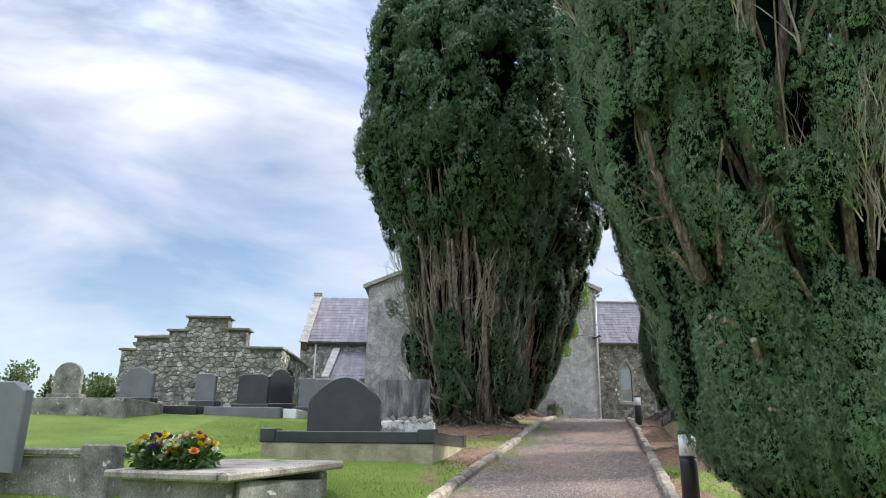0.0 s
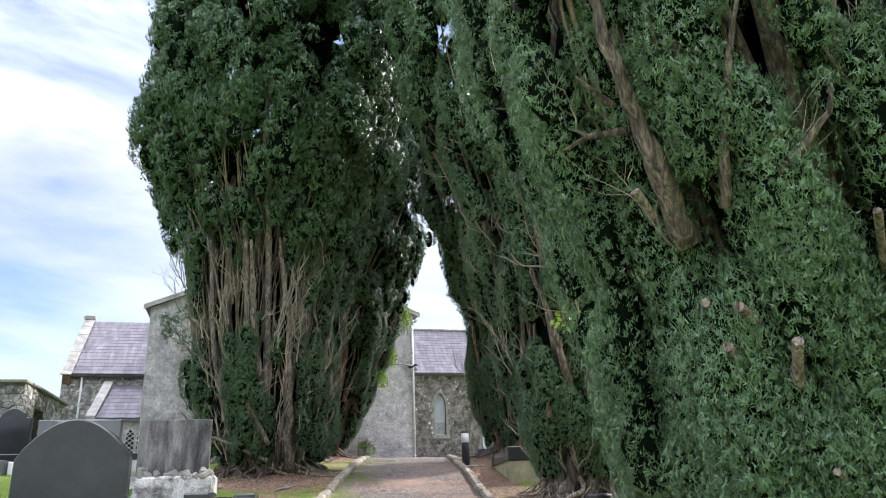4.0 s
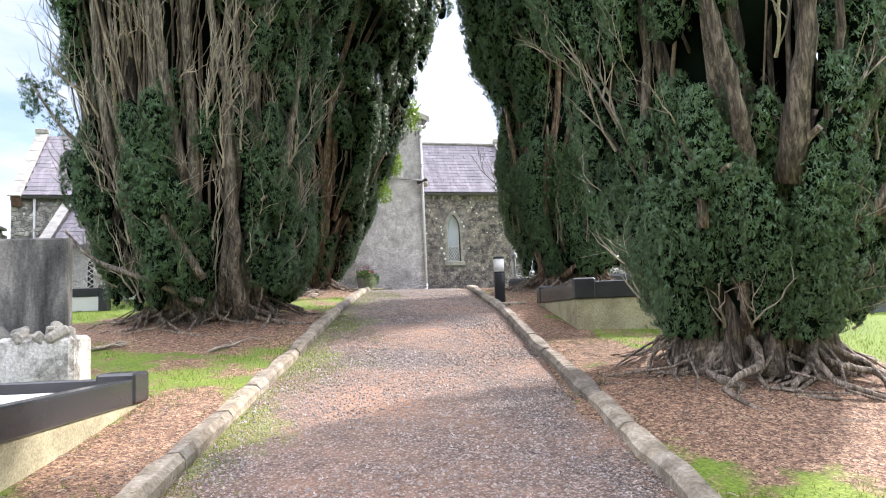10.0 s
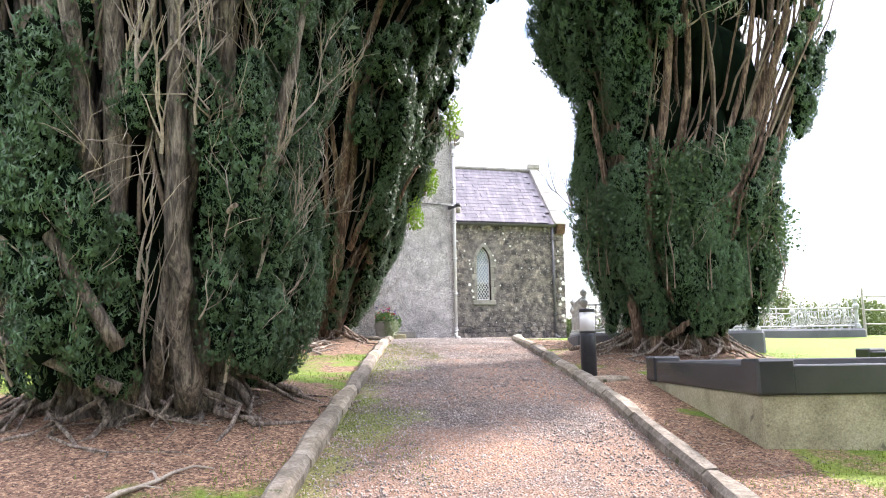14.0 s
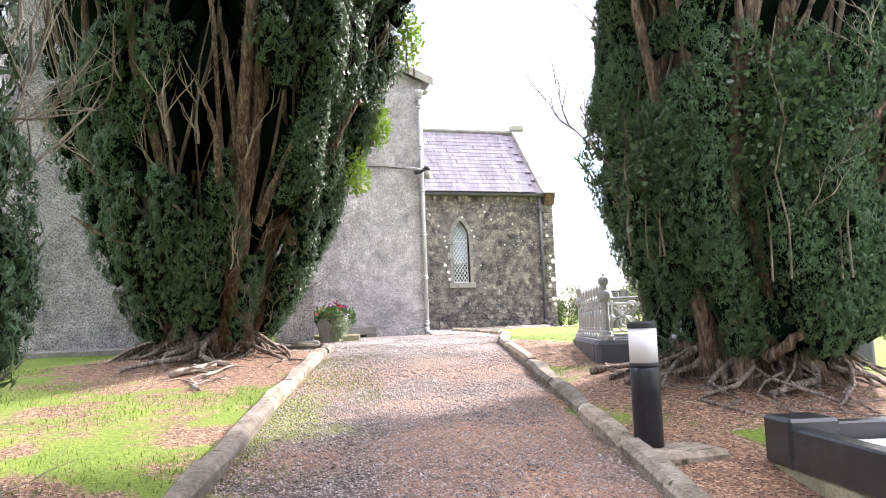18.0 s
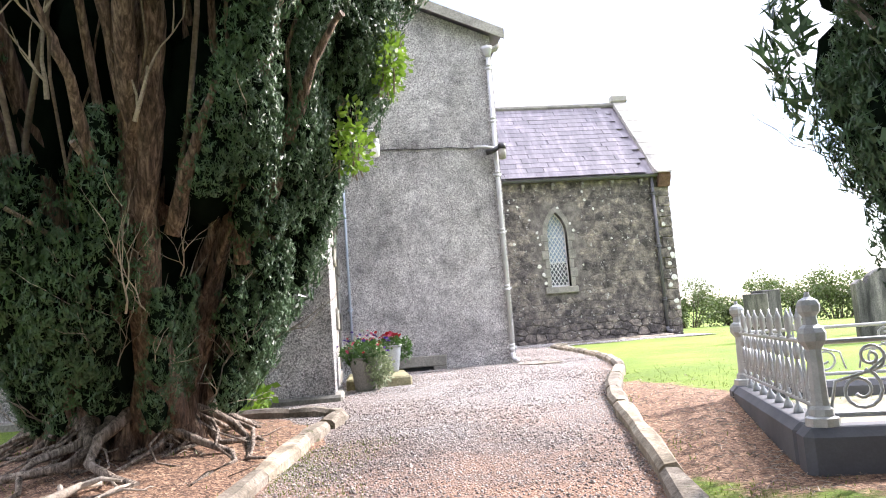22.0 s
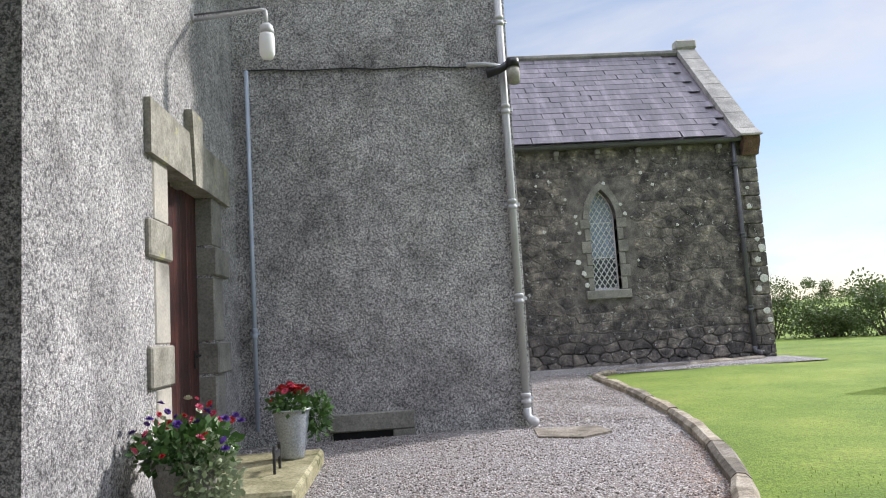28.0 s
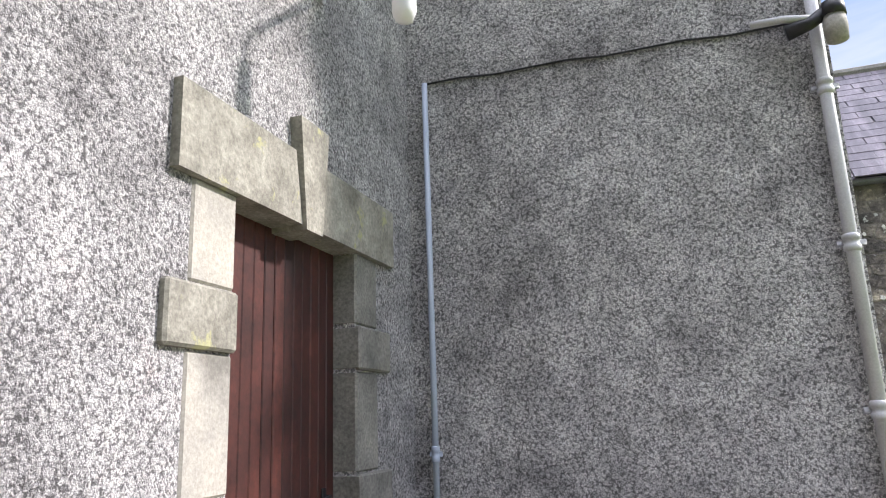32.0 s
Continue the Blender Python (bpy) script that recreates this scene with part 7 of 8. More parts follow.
def picket_run(parent, p, q, spacing, z):
    """Pickets with spear heads and rings between two posts."""
    p, q = Vector((*p, z)), Vector((*q, z))
    d = q - p
    n = round(d.length / spacing)
    turn = math.degrees(math.atan2(d.y, d.x))
    for k, zz in (("top_rail", 0.5), ("bottom_rail", 0.1)):
        ob = part(k, Shape().tube([(0, 0, zz), (d.length, 0, zz)], [0.016, 0.016], 8), M_SILVER, parent)
        ob.matrix_local = pose(*p, 0, 0, turn)
    bar = Shape().tube([(0, 0, 0.1), (0, 0, 0.5)], [0.012, 0.012], 8)
    bar.lathe([(0.012, 0.5), (0.024, 0.52), (0.012, 0.54), (0.015, 0.555), (0.026, 0.58), (0.023, 0.64), (0.027, 0.655), (0.014, 0.68), (0.003, 0.72)], 0, 0, 6)
    bar.lathe([(0.035, 0.0), (0.03, 0.03), (0.012, 0.06), (0.012, 0.1)], 0, 0, 8)
    bar_me = bar.mesh("picket", M_SILVER, True)
    orn = Shape()
    for hand in (-1, 1):
        orn.tube([(0, 0, 0.38), (hand * 0.035, 0, 0.33), (hand * 0.08, 0, 0.27), (hand * 0.1, 0, 0.2), (hand * 0.085, 0, 0.14), (hand * 0.03, 0, 0.105)], [0.011, 0.011, 0.012, 0.012, 0.012, 0.011], 6)
        scroll(orn, hand * 0.042, 0.19, 0.04, 1.4, math.pi / 2, hand, 0.009)
        orn.tube([(hand * 0.012, 0, 0.38), (hand * 0.04, 0, 0.43), (hand * 0.02, 0, 0.49)], [0.016, 0.02, 0.008], 6)
    orn.tube([(0, 0, 0.2), (0, 0, 0.3), (0, 0, 0.49)], [0.008, 0.014, 0.01], 6)
    orn_me = orn.mesh("scroll_ornament", M_SILVER, True)
    for i in range(n):
        for name, me, u in (("picket", bar_me, i / n), ("scroll_ornament", orn_me, (i + 0.5) / n)):
            if name == "picket" and i == 0:
                continue
            ob = new(name, me)
            ob.parent = parent
            ob.matrix_local = Matrix.Translation(p + d * u) @ pose(0, 0, 0, 0, 0, turn)


def scroll_panel(parent, p, q, z):
    """One wide panel of big facing scrolls."""
    p, q = Vector((*p, z)), Vector((*q, z))
    d = q - p
    turn = math.degrees(math.atan2(d.y, d.x))
    n = max(1, round(d.length / 0.95))
    w = d.length / n
    for k, zz in (("top_rail", 0.5), ("bottom_rail", 0.06)):
        ob = part(k, Shape().tube([(0, 0, zz), (d.length, 0, zz)], [0.017, 0.017], 8), M_SILVER, parent)
        ob.matrix_local = pose(*p, 0, 0, turn)
    for i in range(n):
        s = Shape()
        c = w / 2
        for h in (-1, 1):
            scroll(s, c + h * w * 0.26, 0.2, 0.13, 1.6, math.pi / 2 + h * 0.3, h, 0.011)
            scroll(s, c + h * w * 0.18, 0.4, 0.085, 1.5, -math.pi / 2, -h, 0.01)
            s.tube([(c + h * w * 0.44, 0, 0.1), (c + h * w * 0.4, 0, 0.26), (c + h * w * 0.2, 0, 0.31), (c + h * 0.04, 0, 0.44)], [0.01] * 4, 6)
        s.lathe([(0.01, 0.22), (0.045, 0.25), (0.05, 0.29), (0.03, 0.32), (0.01, 0.33)], c, 0, 8)
        s.tube([(c, 0, 0.06), (c, 0, 0.5)], [0.009, 0.009], 6)
        s.lathe([(0.012, 0.5), (0.03, 0.53), (0.012, 0.56), (0.035, 0.6), (0.012, 0.66), (0.002, 0.72)], c, 0, 8)
        ob = part("scroll_panel", s, M_SILVER, parent, "", True)
        ob.matrix_local = Matrix.Translation(p + d * (i / n)) @ pose(0, 0, 0, 0, 0, turn)


def enclosure(at, turn, wx, wy):
    e = thing("iron_railing", "silver-painted cast-iron railing on a dark stone kerb", "railing", at, turn, "grave railings")
    kb = [("kerb", -0.14, wx + 0.14, -0.14, 0.14), ("kerb", -0.14, wx + 0.14, wy - 0.14, wy + 0.14), ("kerb", -0.14, 0.14, 0.143, wy - 0.143), ("kerb", wx - 0.14, wx + 0.14, 0.143, wy - 0.143)]
    for name, a, b, c, d in kb:
        part(name, Shape().box(a, b, c, d, -0.3, 0.3, 0.05), M_DARKPLINTH, e, "dark painted stone kerb")
    for x, y in ((0, 0), (wx, 0), (0, wy), (wx, wy)):
        corner_post(e, x, y)
    picket_run(e, (0, 0), (0, wy), 0.3, 0.3)
    picket_run(e, (wx, 0), (wx, wy), 0.3, 0.3)
    scroll_panel(e, (0, 0), (wx, 0), 0.3)
    scroll_panel(e, (0, wy), (wx, wy), 0.3)
    part("fill", Shape().box(0.143, wx - 0.143, 0.143, wy - 0.143, -0.2, 0.16), M_PLINTH, e, "stony ground within the railing")
    return e


e1 = enclosure((7.33, 24.9, 2.92), -20, 2.9, 2.75)
copy_thing(e1, pose(13.2, 28.4, 3.05, 0, 0, -8))
fence = thing("field_fence", "pale metal bar fence beside the graves", "fence", (16.3, 28.0, 3.1), 4)
for i in range(7):
    part("fence_post", Shape().tube([(i * 2.1, 0, -0.2), (i * 2.1, 0, 1.25)], [0.035, 0.03], 8), M_COPING, fence)
for z in (0.35, 0.7, 1.05):
    part("rail", Shape().tube([(0, 0, z), (12.6, 0, z)], [0.02, 0.02], 6), M_COPING, fence)

# ---- planters ----


def planter(x, y, z, mat, h, r0, r1, label):
    t = thing("planter", label, "planter", (x, y, z))
    n = 10
    prof = [(r0 * 0.6, 0.0), (r0, 0.002)] + [(r0 + (r1 - r0) * i / n + (0.006 if i in (3, 7) else 0), h * i / n) for i in range(1, n + 1)] + [(r1 + 0.012, h), (r1 + 0.012, h + 0.015), (r1 - 0.01, h + 0.015), (r1 - 0.02, h - 0.05)]
    part("bucket", Shape().lathe(prof, 0, 0, 24), mat, t, "", True)
    part("soil", Shape().lathe([(r1 - 0.03, h - 0.06), (r1 - 0.03, h - 0.05)], 0, 0, 20), M_BARK, t)
    return t


M_ZINC = mottled("zinc_bucket", [(0.3, (0.34, 0.38, 0.42)), (0.7, (0.5, 0.53, 0.56))], 4.0, 0.45, 80, 0.15, 0.002, metal=0.3)
M_STONEPOT = mottled("grey_stone_pot", [(0.3, (0.22, 0.21, 0.19)), (0.7, (0.34, 0.33, 0.3))], 5.0, 0.85, 60, 0.3, 0.004)
p1 = planter(4.62, 30.78, 3.22, M_STONEPOT, 0.44, 0.14, 0.21, "grey planter overflowing with red, pink and purple flowers")
foliage(p1, (0, 0, 0.52), (0.32, 0.32, 0.17), 1000, 0.06, M_GREEN, 61, label="leafy green stems")
foliage(p1, (0.18, -0.14, 0.32), (0.2, 0.2, 0.28), 1400, 0.045, M_VARIEG, 62, "trailing_leaves", "trailing variegated leaves")
for i in range(52):
    a, r = rf.uniform(0, 6.28), rf.uniform(0.05, 0.4)
    flower(p1, (r * math.cos(a), r * math.sin(a), 0.75 - 1.2 * r * r + rf.uniform(-0.08, 0.08)), rf.uniform(0.022, 0.036), rf.choice((M_RED, M_RED, M_PINK, M_PINK, M_PURPLE, M_PURPLE, M_PURPLE, M_PALE)), rf)
p2 = planter(5.06, 32.32, 3.37, M_ZINC, 0.40, 0.095, 0.155, "pale zinc bucket planter with red begonias")
foliage(p2, (0, 0, 0.45), (0.18, 0.18, 0.1), 350, 0.06, M_GREEN, 63, label="leafy green stems")
foliage(p2, (0.22, 0.1, 0.34), (0.1, 0.1, 0.2), 220, 0.06, M_GREEN, 64, "trailing_leaves")
for i in range(40):
    a, r = rf.uniform(0, 6.28), rf.uniform(0.0, 0.2)
    flower(p2, (r * math.cos(a), r * math.sin(a), 0.58 - 1.8 * r * r + rf.uniform(-0.03, 0.05)), rf.uniform(0.025, 0.042), rf.choice((M_RED, M_RED, M_RED, M_PINK)), rf)
scr = thing("boot_scraper", "black iron boot scraper on the doorstep", "boot scraper", (5.02, 31.78, 3.37))
part("upright", Shape().tube([(0, -0.12, 0), (0, -0.12, 0.16), (0, -0.1, 0.2)], [0.012, 0.012, 0.014], 8), M_BLACK, scr)
part("upright", Shape().tube([(0, 0.12, 0), (0, 0.12, 0.16), (0, 0.1, 0.2)], [0.012, 0.012, 0.014], 8), M_BLACK, scr)
part("blade", Shape().box(-0.008, 0.008, -0.115, 0.115, 0.1, 0.15, 0.003), M_BLACK, scr)
herb = thing("weed_clump", "bright green leafy weed growing by the plinth", "plant", (3.3, 29.2, 3.2))
foliage(herb, (0, 0, 0.2), (0.28, 0.2, 0.24), 260, 0.1, M_LIME, 66)

# ---- ivy and sprigs on the yews ----


def hanging(name, label, at, ext, n, leaf, mat, seed):
    t = thing(name, label, "climber", at)
    pr = random.Random(seed)
    for k in range(4):
        x0, y0 = pr.uniform(-0.5, 0.5) * ext[0], pr.uniform(-0.4, 0.4) * ext[1]
        pts = [(x0 + pr.uniform(-0.12, 0.12) * ext[0], y0 + pr.uniform(-0.12, 0.12) * ext[1], ext[2] * (-0.9 + 0.36 * j)) for j in range(6)]
        part("vine", Shape().tube(pts, [min(0.009, 0.03 * ext[2]) * (1 - 0.13 * j) for j in range(6)], 5), M_STEM, t)
        foliage(t, (pr.uniform(-0.3, 0.3) * ext[0], pr.uniform(-0.2, 0.2) * ext[1], pr.uniform(-0.4, 0.4) * ext[2]), (ext[0] * 0.75, ext[1] * 0.85, ext[2] * 0.65), n // 4, leaf, mat, seed * 5 + k, "foliage")
    return t


for i, (x, y, z, ex, n) in enumerate(((4.95, 26.9, 6.5, (0.22, 0.35, 0.5), 260), (4.6, 26.7, 5.6, (0.2, 0.3, 0.35), 150), (5.5, 27.0, 7.7, (0.22, 0.35, 0.6), 260))):
    hanging("bright_climber", "sunlit bright green climber on the yew's edge", (x, y, z), ex, n * 2, 0.065, M_LIME, 80 + i)
hanging("leaf_sprig", "sprig of fresh lime-green leaves", (2.95, 8.9, 3.32), (0.26, 0.2, 0.10), 60, 0.055, M_LIME, 84)
for i, (x, y, z, ex, n) in enumerate(((7.2, 21.45, 4.7, (0.9, 0.4, 1.1), 2200), (8.4, 21.5, 4.5, (0.7, 0.4, 1.0), 1500), (9.1, 22.3, 4.6, (0.4, 0.6, 0.9), 1100), (6.35, 22.2, 4.6, (0.3, 0.5, 0.7), 700))):
    hanging("ivy", "dark ivy climbing over the yew", (x, y, z), ex, n, 0.06, M_IVY, 90 + i)

M_RUST = leaf_material("dead_red_needles", (0.09, 0.02, 0.012), (0.24, 0.07, 0.04), 0.2)
hanging("dead_spray", "rust-red dead yew foliage hanging on the tree", (7.15, 14.0, 4.9), (0.18, 0.25, 0.32), 420, 0.05, M_RUST, 97)
hanging("dead_spray", "rust-red dead yew foliage hanging on the tree", (4.75, 6.1, 5.4), (0.2, 0.2, 0.3), 300, 0.05, M_RUST, 98)


def surface(x, y):
    """Height of the ground or of the gravel at a place."""
    lo, hi = path_sides(y)
    if lo < x < hi and -36 < y < 41:
        u = (x - lo) / (hi - lo) * 2 - 1
        return interp(GY, y) + 0.03 * (1 - u * u) + 0.012 + 0.012 * noise.noise((x, y, 3.0))
    return land(x, y) + 0.035 * noise.noise((x * 0.6, y * 0.6, 0))


herb2 = thing("weed_clump", "bright green leafy weed growing on the gravel", "plant", (3.3, 28.85, 3.16))
foliage(herb2, (0, 0, 0.14), (0.22, 0.18, 0.17), 200, 0.08, M_LIME, 67)


def fallen_branch(a, c, r, label, mat, seed):
    """A dead branch lying on the litter, with side twigs."""
    pr = random.Random(seed)
    a, c = Vector((*a, surface(*a))), Vector((*c, surface(*c)))
    t = thing("fallen_branch", label, "branch", a)
    d = c - a
    pts = [d * (i / 5) + Vector((pr.uniform(-0.03, 0.03), pr.uniform(-0.03, 0.03), r * 0.7 + 0.02 * math.sin(i * 1.9) ** 2)) for i in range(6)]
    part("stem", Shape().tube(pts, [r * (1 - 0.1 * i) for i in range(6)], 8, 0.15, pr), mat, t, "", True)
    for k in (1, 3, 4):
        side = Vector((-d.y, d.x, 0)) * pr.choice((-0.35, 0.35)) + d * 0.2
        part("twig", Shape().tube([pts[k], pts[k] + side * 0.5 + Vector((0, 0, 0.03)), pts[k] + side], [r * 0.5, r * 0.4, r * 0.2], 6, 0.1, pr), mat, t)
    return t


for i, (a, c, r, pale) in enumerate((((2.66, 24.6), (2.52, 25.35), 0.02, True), ((2.66, 25.35), (3.0, 26.0), 0.022, True), ((2.6, 25.0), (2.88, 25.2), 0.018, True), ((2.35, 25.5), (2.75, 26.05), 0.045, True),
                                      ((6.55, 23.75), (7.25, 23.8), 0.04, False), ((6.47, 23.2), (7.1, 23.6), 0.028, False), ((6.45, 22.85), (6.8, 23.1), 0.045, False), ((6.8, 15.3), (7.1, 14.55), 0.06, True), ((0.9, 17.6), (1.3, 18.1), 0.02, True), ((-0.6, 17.9), (-0.1, 18.2), 0.03, True))):
    fallen_branch(a, c, r, "pale dead branch lying on the needle litter" if pale else "dark dead branch lying beside the yew", M_DEADWOOD if pale else M_ROOT, 300 + i)

# ---- hedge, bushes and far trees ----


def bush(at, ext, n, leaf, seed, label, name="bush", mat=None):
    """An uneven bush: several leafy heads of different heights round dark twigs, with shoots standing out."""
    t = thing(name, label, "bush", at)
    m = mat or M_HEDGE
    rng = random.Random(seed)
    heads = [(rng.uniform(-0.75, 0.75) * ext[0], rng.uniform(-0.5, 0.5) * ext[1], ext[2] * rng.uniform(0.45, 1.35)) for j in range(9)]
    for hx, hy, hz in heads:
        part("branch", Shape().tube([(hx * 0.3, hy * 0.3, -0.1), (hx * 0.7, hy * 0.8, hz * 0.6), (hx, hy, hz)], [0.04, 0.025, 0.01], 5), M_BARK, t)
    for j, c in enumerate(heads):
        k = rng.uniform(0.3, 0.5)
        foliage(t, c, (ext[0] * k, ext[1] * k * 1.3, ext[2] * rng.uniform(0.35, 0.6)), n // 5, leaf * rng.uniform(0.7, 1.15), m, seed * 10 + j)
    foliage(t, (0, 0, ext[2] * 0.5), (ext[0] * 0.95, ext[1] * 0.8, ext[2] * 0.6), n // 2, leaf, m, seed * 10 + 9)
    return t


rh = random.Random(31)
for i in range(15):
    u = i / 14
    x, y = 17.5 + 20 * u, 52.5 - 17 * u + rh.uniform(-0.6, 0.6)
    bush((x, y, land(x, y) - 0.1), (1.6, 1.1, rh.uniform(0.75, 1.5)), 2600, 0.10, 100 + i, "overgrown hedge bush beyond the lawn", "hedge_bush")
for i in range(8):
    x, y = 20 + i * 3.0, 33 - i * 0.7
    bush((x, y, land(x, y) - 0.1), (1.8, 1.0, rh.uniform(0.65, 0.95)), 1800, 0.10, 140 + i, "clipped hedge along the graveyard's edge", "hedge_bush")
for i in range(5):
    x, y = -19 + i * 1.5, 33 + rh.uniform(-1, 1)
    bush((x, y, land(x, y) - 0.1), (1.1, 0.8, rh.uniform(0.8, 1.3)), 700, 0.16, 160 + i, "pale green garden bush behind the graves")


def far_tree(x, y, h, seed):
    t = thing("field_tree", "distant round-headed field tree", "tree", (x, y, gz(x, y)))
    rng = random.Random(seed)
    part("trunk", Shape().tube([(0, 0, -0.3), (0.1, 0, h * 0.3), (0, 0.1, h * 0.6)], [h * 0.04, h * 0.03, h * 0.012], 7), M_BARK, t)
    for j in range(11):
        k = rng.uniform(0.14, 0.24)
        foliage(t, (rng.uniform(-0.5, 0.5) * h, rng.uniform(-0.3, 0.3) * h, h * rng.uniform(0.12, 0.75)), (h * k * 1.3, h * k, h * k), 260, h * 0.05, M_HEDGE, seed * 13 + j, "crown")


for i in range(15):
    far_tree(58 + 7.5 * i + rh.uniform(-3, 3), 190 + rh.uniform(-14, 14), rh.choice((3.0, 3.5, 4.5, 6.0, 7.5)) * rh.uniform(0.85, 1.15), 200 + i)
far_hedge = tagged(new("field_hedge"), "low dark hedge line across the far fields", "hedge", "", "stuff")
for i in range(26):
    x = 50 + 6.0 * i
    foliage(far_hedge, (x, 176 + rh.uniform(-1.5, 1.5), gz(x, 176) + 0.7), (4.2, 1.2, rh.uniform(0.8, 1.7)), 420, 0.4, M_HEDGE, 900 + i)

# ---- turf: blades, and loose stones on the path ----


def blades(n, region, height, seed, mat, name, label):
    """Tufts of grass over a stretch of ground; region(x, y) gives how thick it grows."""
    rng = np.random.default_rng(seed)
    pts = []
    x0, x1, y0, y1 = region[0]
    while len(pts) < n:
        x, y = rng.uniform(x0, x1), rng.uniform(y0, y1)
        if rng.uniform() < region[1](x, y):
            pts.append((x, y, surface(x, y)))
    p = np.array(pts)
    k = len(p)
    a = rng.uniform(0, 2 * math.pi, k)
    side = np.stack([np.cos(a), np.sin(a), np.zeros(k)], 1)
    lean = np.stack([rng.normal(0, 0.35, k), rng.normal(0, 0.35, k), np.ones(k)], 1)
    h = (height * rng.uniform(0.5, 1.3, k))[:, None]
    v = np.stack([p - side * 0.005 - np.array([0, 0, 0.01]), p + side * 0.005 - np.array([0, 0, 0.01]), p + lean * h], 1).reshape(-1, 3)
    ob = part(name, fast_mesh(name, v, np.arange(3 * k).reshape(-1, 3), mat), mat, None)
    return tagged(ob, label, "grass", "", "stuff")


def bare_ground(x, y):
    d = max(1 - math.hypot((x - cx) / a, (y - cy) / b) for cx, cy, a, b in LITTER)
    d = max(d, min(0.0, 0.55 - min(math.hypot((x - cx) / a, (y - cy) / b) for cx, cy, a, b in PATCHY)))
    return d + 1.1 * noise.noise((x * 0.9, y * 0.9, 5.0))


def west_turf(x, y):
    if x > interp(KL, y) - 0.1 or -6.6 < x < -0.2 + 0.25 * (y - 12.6) and 12.6 < y < 15.6 and x > -3.4:
        return 0.0
    return min(1.0, max(0.02, 0.6 - 2.2 * bare_ground(x, y)))


def east_turf(x, y):
    if x < interp(KR, y) + 0.12 or (5.4 < x < 9.4 and 18 < y < 21):
        return 0.0
    return max(0.0, min(1.0, (31.5 - y) / 9)) * max(0.0, min(1.0, (x - 11) / -3)) * min(1.0, max(0.02, 0.6 - 2.2 * bare_ground(x, y)))


def fringe(x, y):
    """Grass creeping over the gravel along the west kerb."""
    d = x - interp(KL, y)
    if d < 0.1 or y < 11.8:
        return 0.0
    return max(0.0, 0.55 + 0.9 * noise.noise((x * 1.3, y * 0.7, 2.0)) - d * 0.75)


blades(60000, ((-6, 4.2, 7, 28), west_turf), 0.03, 1, M_GRASS, "grass_west", "short rough grass on the bank by the yews")
blades(60000, ((2.5, 11, 6, 32), east_turf), 0.024, 2, M_GRASS, "grass_east", "short mown grass on the east lawn")
blades(11000, ((0, 6, 10, 27), fringe), 0.018, 3, M_GRASS, "grass_fringe", "thin grass growing through the gravel")


def pebbles(n, seed):
    """Loose gravel, near the line walked."""
    rng = np.random.default_rng(seed)
    ys = rng.uniform(2.0, 40.0, n * 2)
    keep_p = []
    for y in ys:
        a, c = path_sides(y)
        x = rng.uniform(a + 0.1, c - 0.05)
        u = (x - a) / (c - a) * 2 - 1
        keep_p.append((x, y, interp(GY, y) + 0.03 * (1 - u * u) + 0.014))
        if len(keep_p) >= n:
            break
    p = np.array(keep_p)
    r = rng.uniform(0.006, 0.016, n)
    base = np.array([(1, 0, 0), (-0.5, 0.87, 0), (-0.5, -0.87, 0), (0, 0, 0.85), (0.1, 0.1, -0.8)])
    jit = base[None] * rng.uniform(0.6, 1.25, (n, 5, 1))
    a = rng.uniform(0, 6.28, n)
    ca, sa = np.cos(a)[:, None], np.sin(a)[:, None]
    q = np.stack([jit[..., 0] * ca - jit[..., 1] * sa, jit[..., 0] * sa + jit[..., 1] * ca, jit[..., 2]], 2) * r[:, None, None] + p[:, None]
    f = np.array([(0, 1, 3), (1, 2, 3), (2, 0, 3), (1, 0, 4), (2, 1, 4), (0, 2, 4)])
    tri = (np.arange(n)[:, None, None] * 5 + f[None]).reshape(-1, 3)
    ob = part("loose_gravel", fast_mesh("loose_gravel", q.reshape(-1, 3), tri, M_PEBBLE), M_PEBBLE, None)
    return tagged(ob, "loose grey and pinkish stones on the path", "gravel", "", "stuff")


M_PEBBLE = mottled("gravel_stone", [(0.3, (0.20, 0.172, 0.158)), (0.5, (0.345, 0.306, 0.286)), (0.7, (0.55, 0.50, 0.47))], 9.0, 0.85, 60, 0.2, 0.002, "island")
pebbles(60000, 9)

def sticks(n, seed):
    """Fallen twigs and dead sprays under the yews."""
    pr, s = random.Random(seed), Shape()
    while n:
        cx, cy, a, b = pr.choice(LITTER)
        x, y = pr.gauss(cx, a * 0.45), pr.gauss(cy, b * 0.45)
        if interp(KL, y) - 0.1 < x < interp(KR, y) + 0.1 or (5.4 < x < 9.4 and 17.9 < y < 21):
            continue
        n -= 1
        ln, an, r = pr.uniform(0.02, 0.13), pr.uniform(0, 6.28), pr.uniform(0.0015, 0.004)
        d = (math.cos(an) * ln / 2, math.sin(an) * ln / 2)
        z = surface(x, y) + 0.006
        s.tube([(x - d[0], y - d[1], z), (x + d[1] * 0.15, y - d[0] * 0.15, z + 0.012), (x + d[0], y + d[1], z)], [r, r, r * 0.6], 3, 0, None, False)
    return tagged(part("fallen_twigs", s, M_DEADWOOD, None), "fallen twigs and dead needles under the yews", "litter", "", "stuff")


sticks(2200, 17)


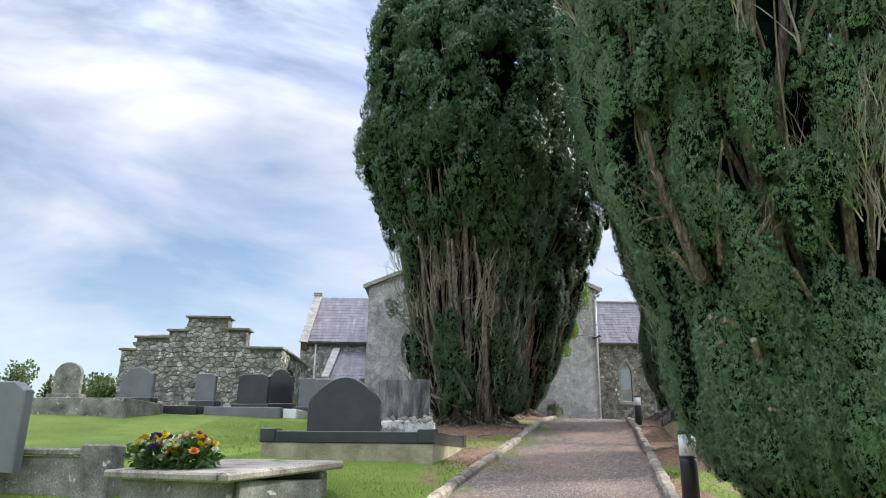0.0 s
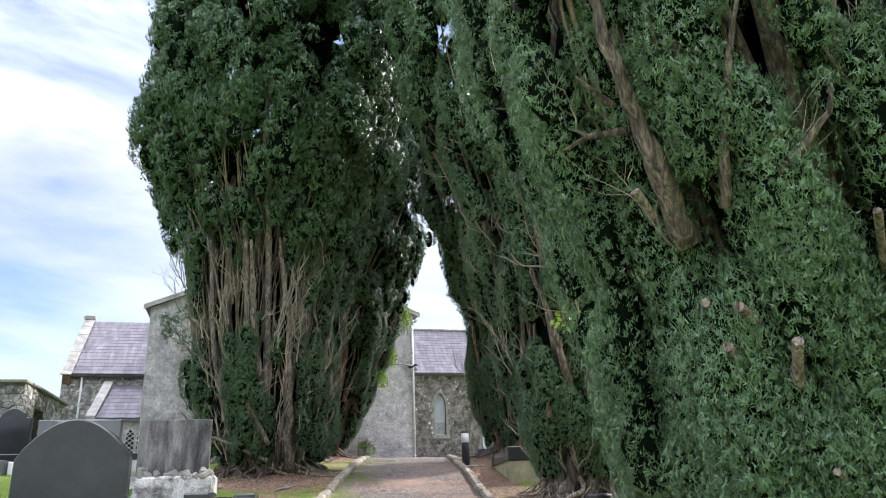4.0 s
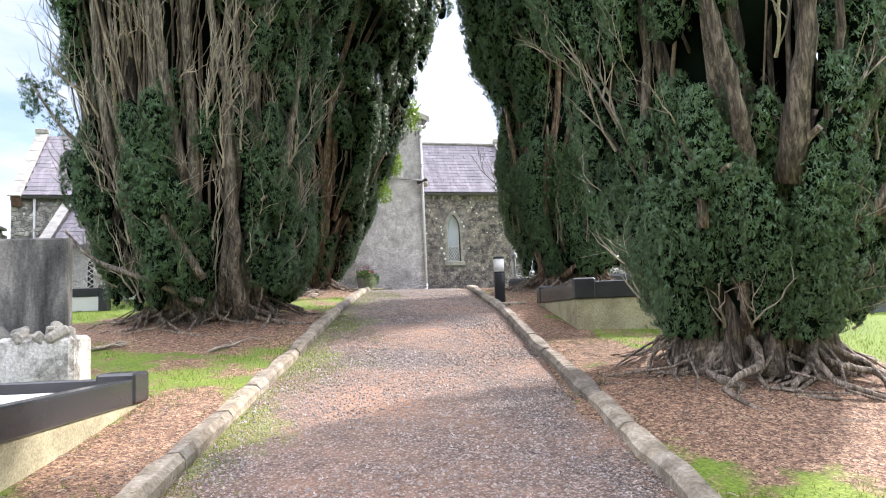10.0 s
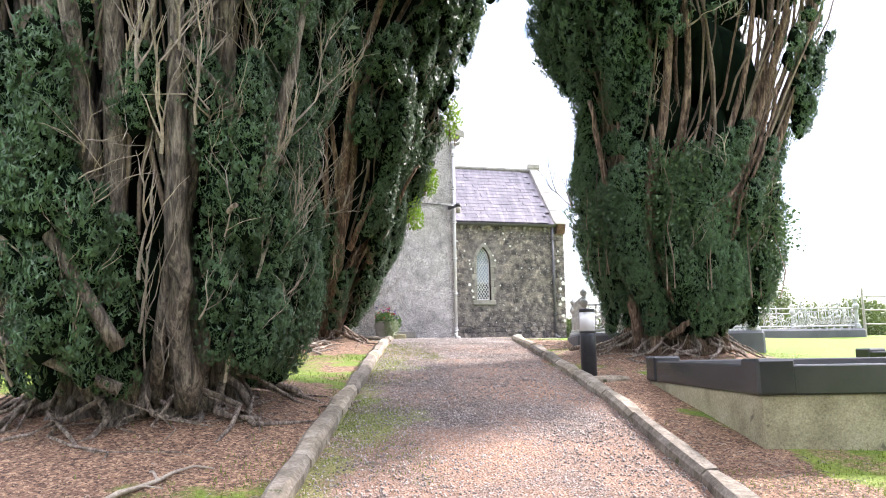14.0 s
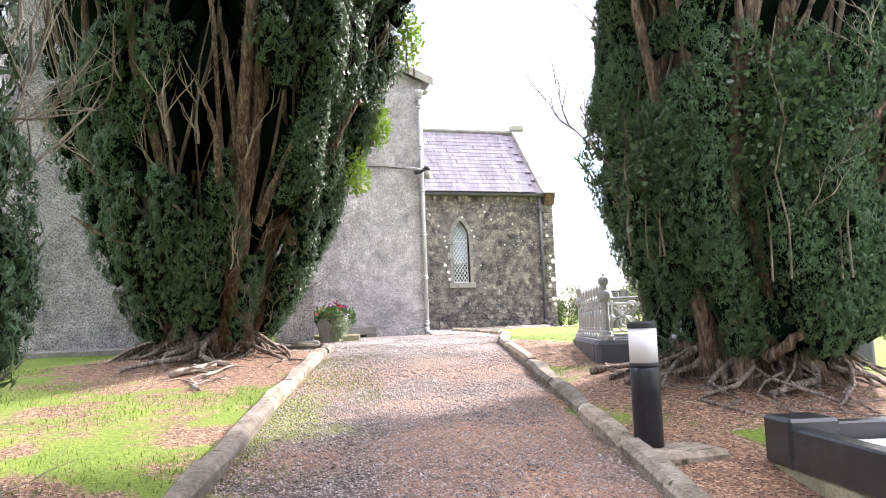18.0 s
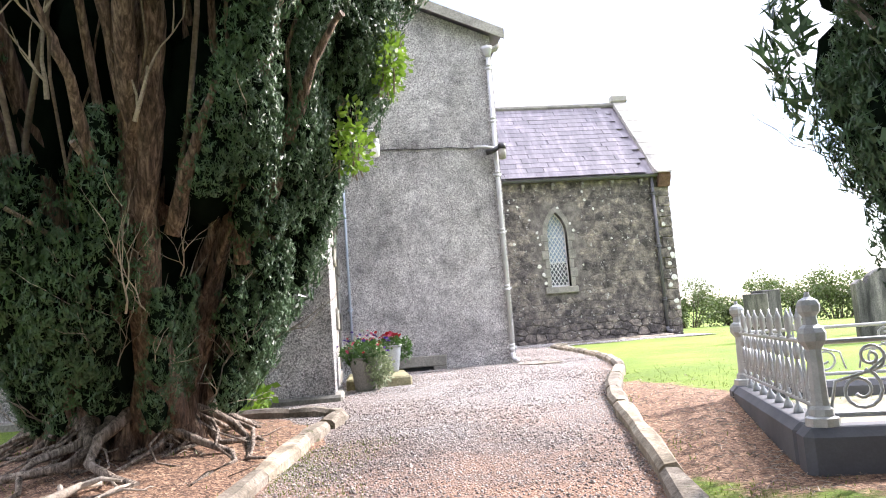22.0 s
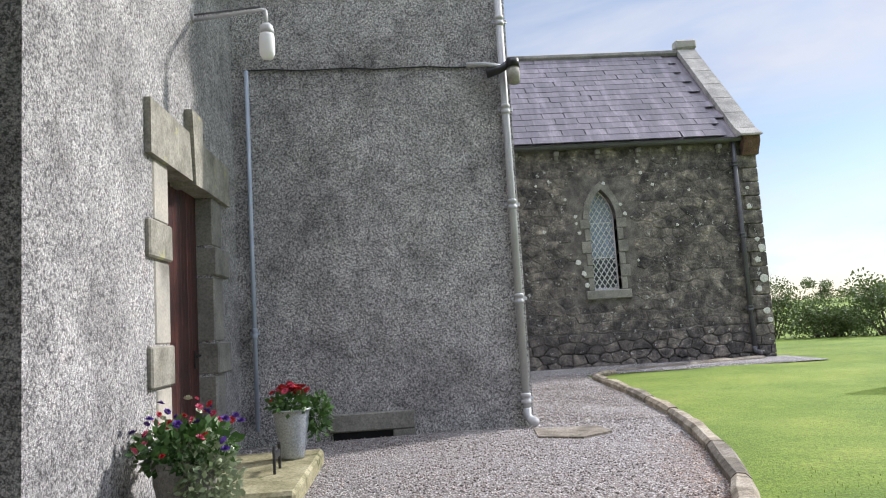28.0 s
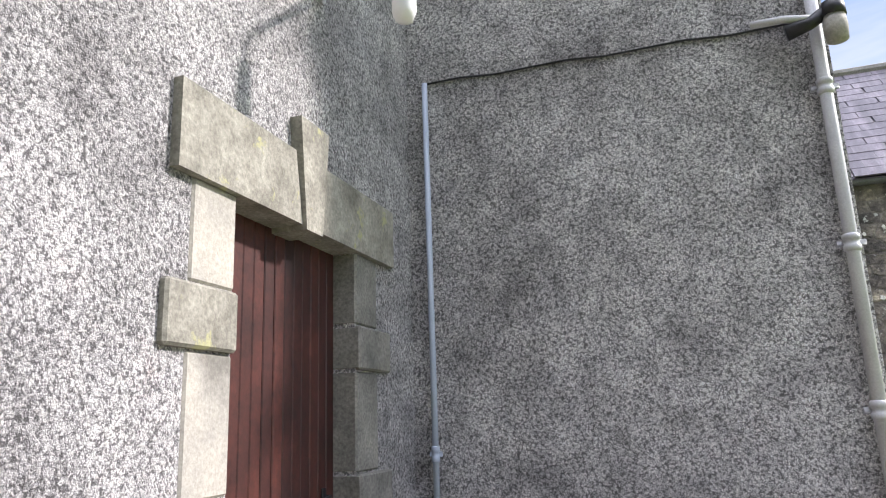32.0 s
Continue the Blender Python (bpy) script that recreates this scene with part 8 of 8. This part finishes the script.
def flakes(n, seed):
    """Dead yew needles and sprays lying under the trees and along the kerbs."""
    rng = np.random.default_rng(seed)
    pts = []
    while len(pts) < n:
        if rng.uniform() < 0.6:
            cx, cy, a, b = LITTER[rng.integers(len(LITTER))]
            x, y = rng.normal(cx, a * 0.5), rng.normal(cy, b * 0.5)
        else:
            y = rng.uniform(6, 33)
            lo, hi = path_sides(y)
            x = (lo + abs(rng.normal(0, 0.5))) if rng.uniform() < 0.45 and y < 27 else (hi - abs(rng.normal(0, 0.28)))
        if 5.3 < x < 9.4 and 17.9 < y < 21:
            continue
        pts.append((x, y, surface(x, y) + 0.006))
    p = np.array(pts)
    a = rng.uniform(0, 2 * math.pi, n)
    d = np.stack([np.cos(a), np.sin(a), rng.normal(0, 0.06, n)], 1) * rng.uniform(0.008, 0.026, n)[:, None]
    w = np.stack([-np.sin(a), np.cos(a), rng.normal(0, 0.1, n)], 1) * rng.uniform(0.002, 0.005, n)[:, None]
    v = np.stack([p - d, p + w, p + d], 1).reshape(-1, 3)
    ob = part("needle_litter", fast_mesh("needle_litter", v, np.arange(3 * n).reshape(-1, 3), M_NEEDLE), M_NEEDLE, None)
    return tagged(ob, "scattered orange-brown dead yew needles", "litter", "", "stuff")


M_NEEDLE = mottled("dead_needles", [(0.3, (0.20, 0.095, 0.05)), (0.5, (0.36, 0.19, 0.10)), (0.7, (0.50, 0.31, 0.18))], 3.0, 0.9, 60, 0.1, 0.002, "island")
flakes(70000, 23)

# ---- pieces of the walls and roofs ----
slates(CHURCH_ROOF, XR - 0.1, CX - 0.45, CY - 0.14, EAVE + 0.03, RIDGE_Y, RIDGE, 16, 0.5, 41, 290)
slates(bpy.data.objects["roof_nave"], -7.6, XL + 0.1, CY - 0.14, EAVE - 0.17, NAVE_Y, NAVE_Z, 16, 0.5, 42, 120)
rubble(wall_ch, [(XR, CX - 0.38, 4.05, EAVE - 0.1, ch_face, slot), (XR, CX, 3.0, 4.05, lower, None)], 0.25, 0.014, 51, 290, M_RUBBLE, M_RUBBLE_ALL)
for j in range(13):
    w = 0.5 if j % 2 else 0.34
    part("quoin_stone", Shape().box(CX - w, CX + 0.03, CY - 0.05, CY + (0.34 if j % 2 else 0.5), 4.05 + j * 0.315, 4.05 + j * 0.315 + 0.305, 0.02), M_RUBBLE, wall_ch)
rubble(bpy.data.objects["wall_nave"], [(-8.1, XL, 3.2, 7.8, ch_face, None)], 0.26, 0.02, 52, 0, M_RUIN, M_RUIN)
gab = lambda x, z, w, h: z + h * 0.5 > 0.0 + float(np.interp(x, [p[0] for p in STEP_X], [p[1] for p in STEP_X]))
STEP_X = [(-6.3, 2.36), (-5.76, 2.36), (-5.74, 2.86), (-4.51, 2.86), (-4.49, 3.15), (-3.81, 3.15), (-3.79, 3.7), (-2.21, 3.7), (-2.19, 3.23), (-1.43, 3.23), (-1.41, 2.5), (0, 2.5)]
rubble(bpy.data.objects["gable_wall"], [(-6.3, 0.0, -0.4, 3.7, lambda x, d, z: (x, -d, z), gab)], 0.24, 0.03, 53, 0, M_RUIN, M_RUIN)
rubble(bpy.data.objects["side_wall"], [(0.0, 6.0, -0.4, 2.5, lambda x, d, z: (d, x, z), lambda x, z, w, h: 1.4 < x < 2.8 and z < 2.0)], 0.24, 0.03, 54, 0, M_RUIN, M_RUIN)
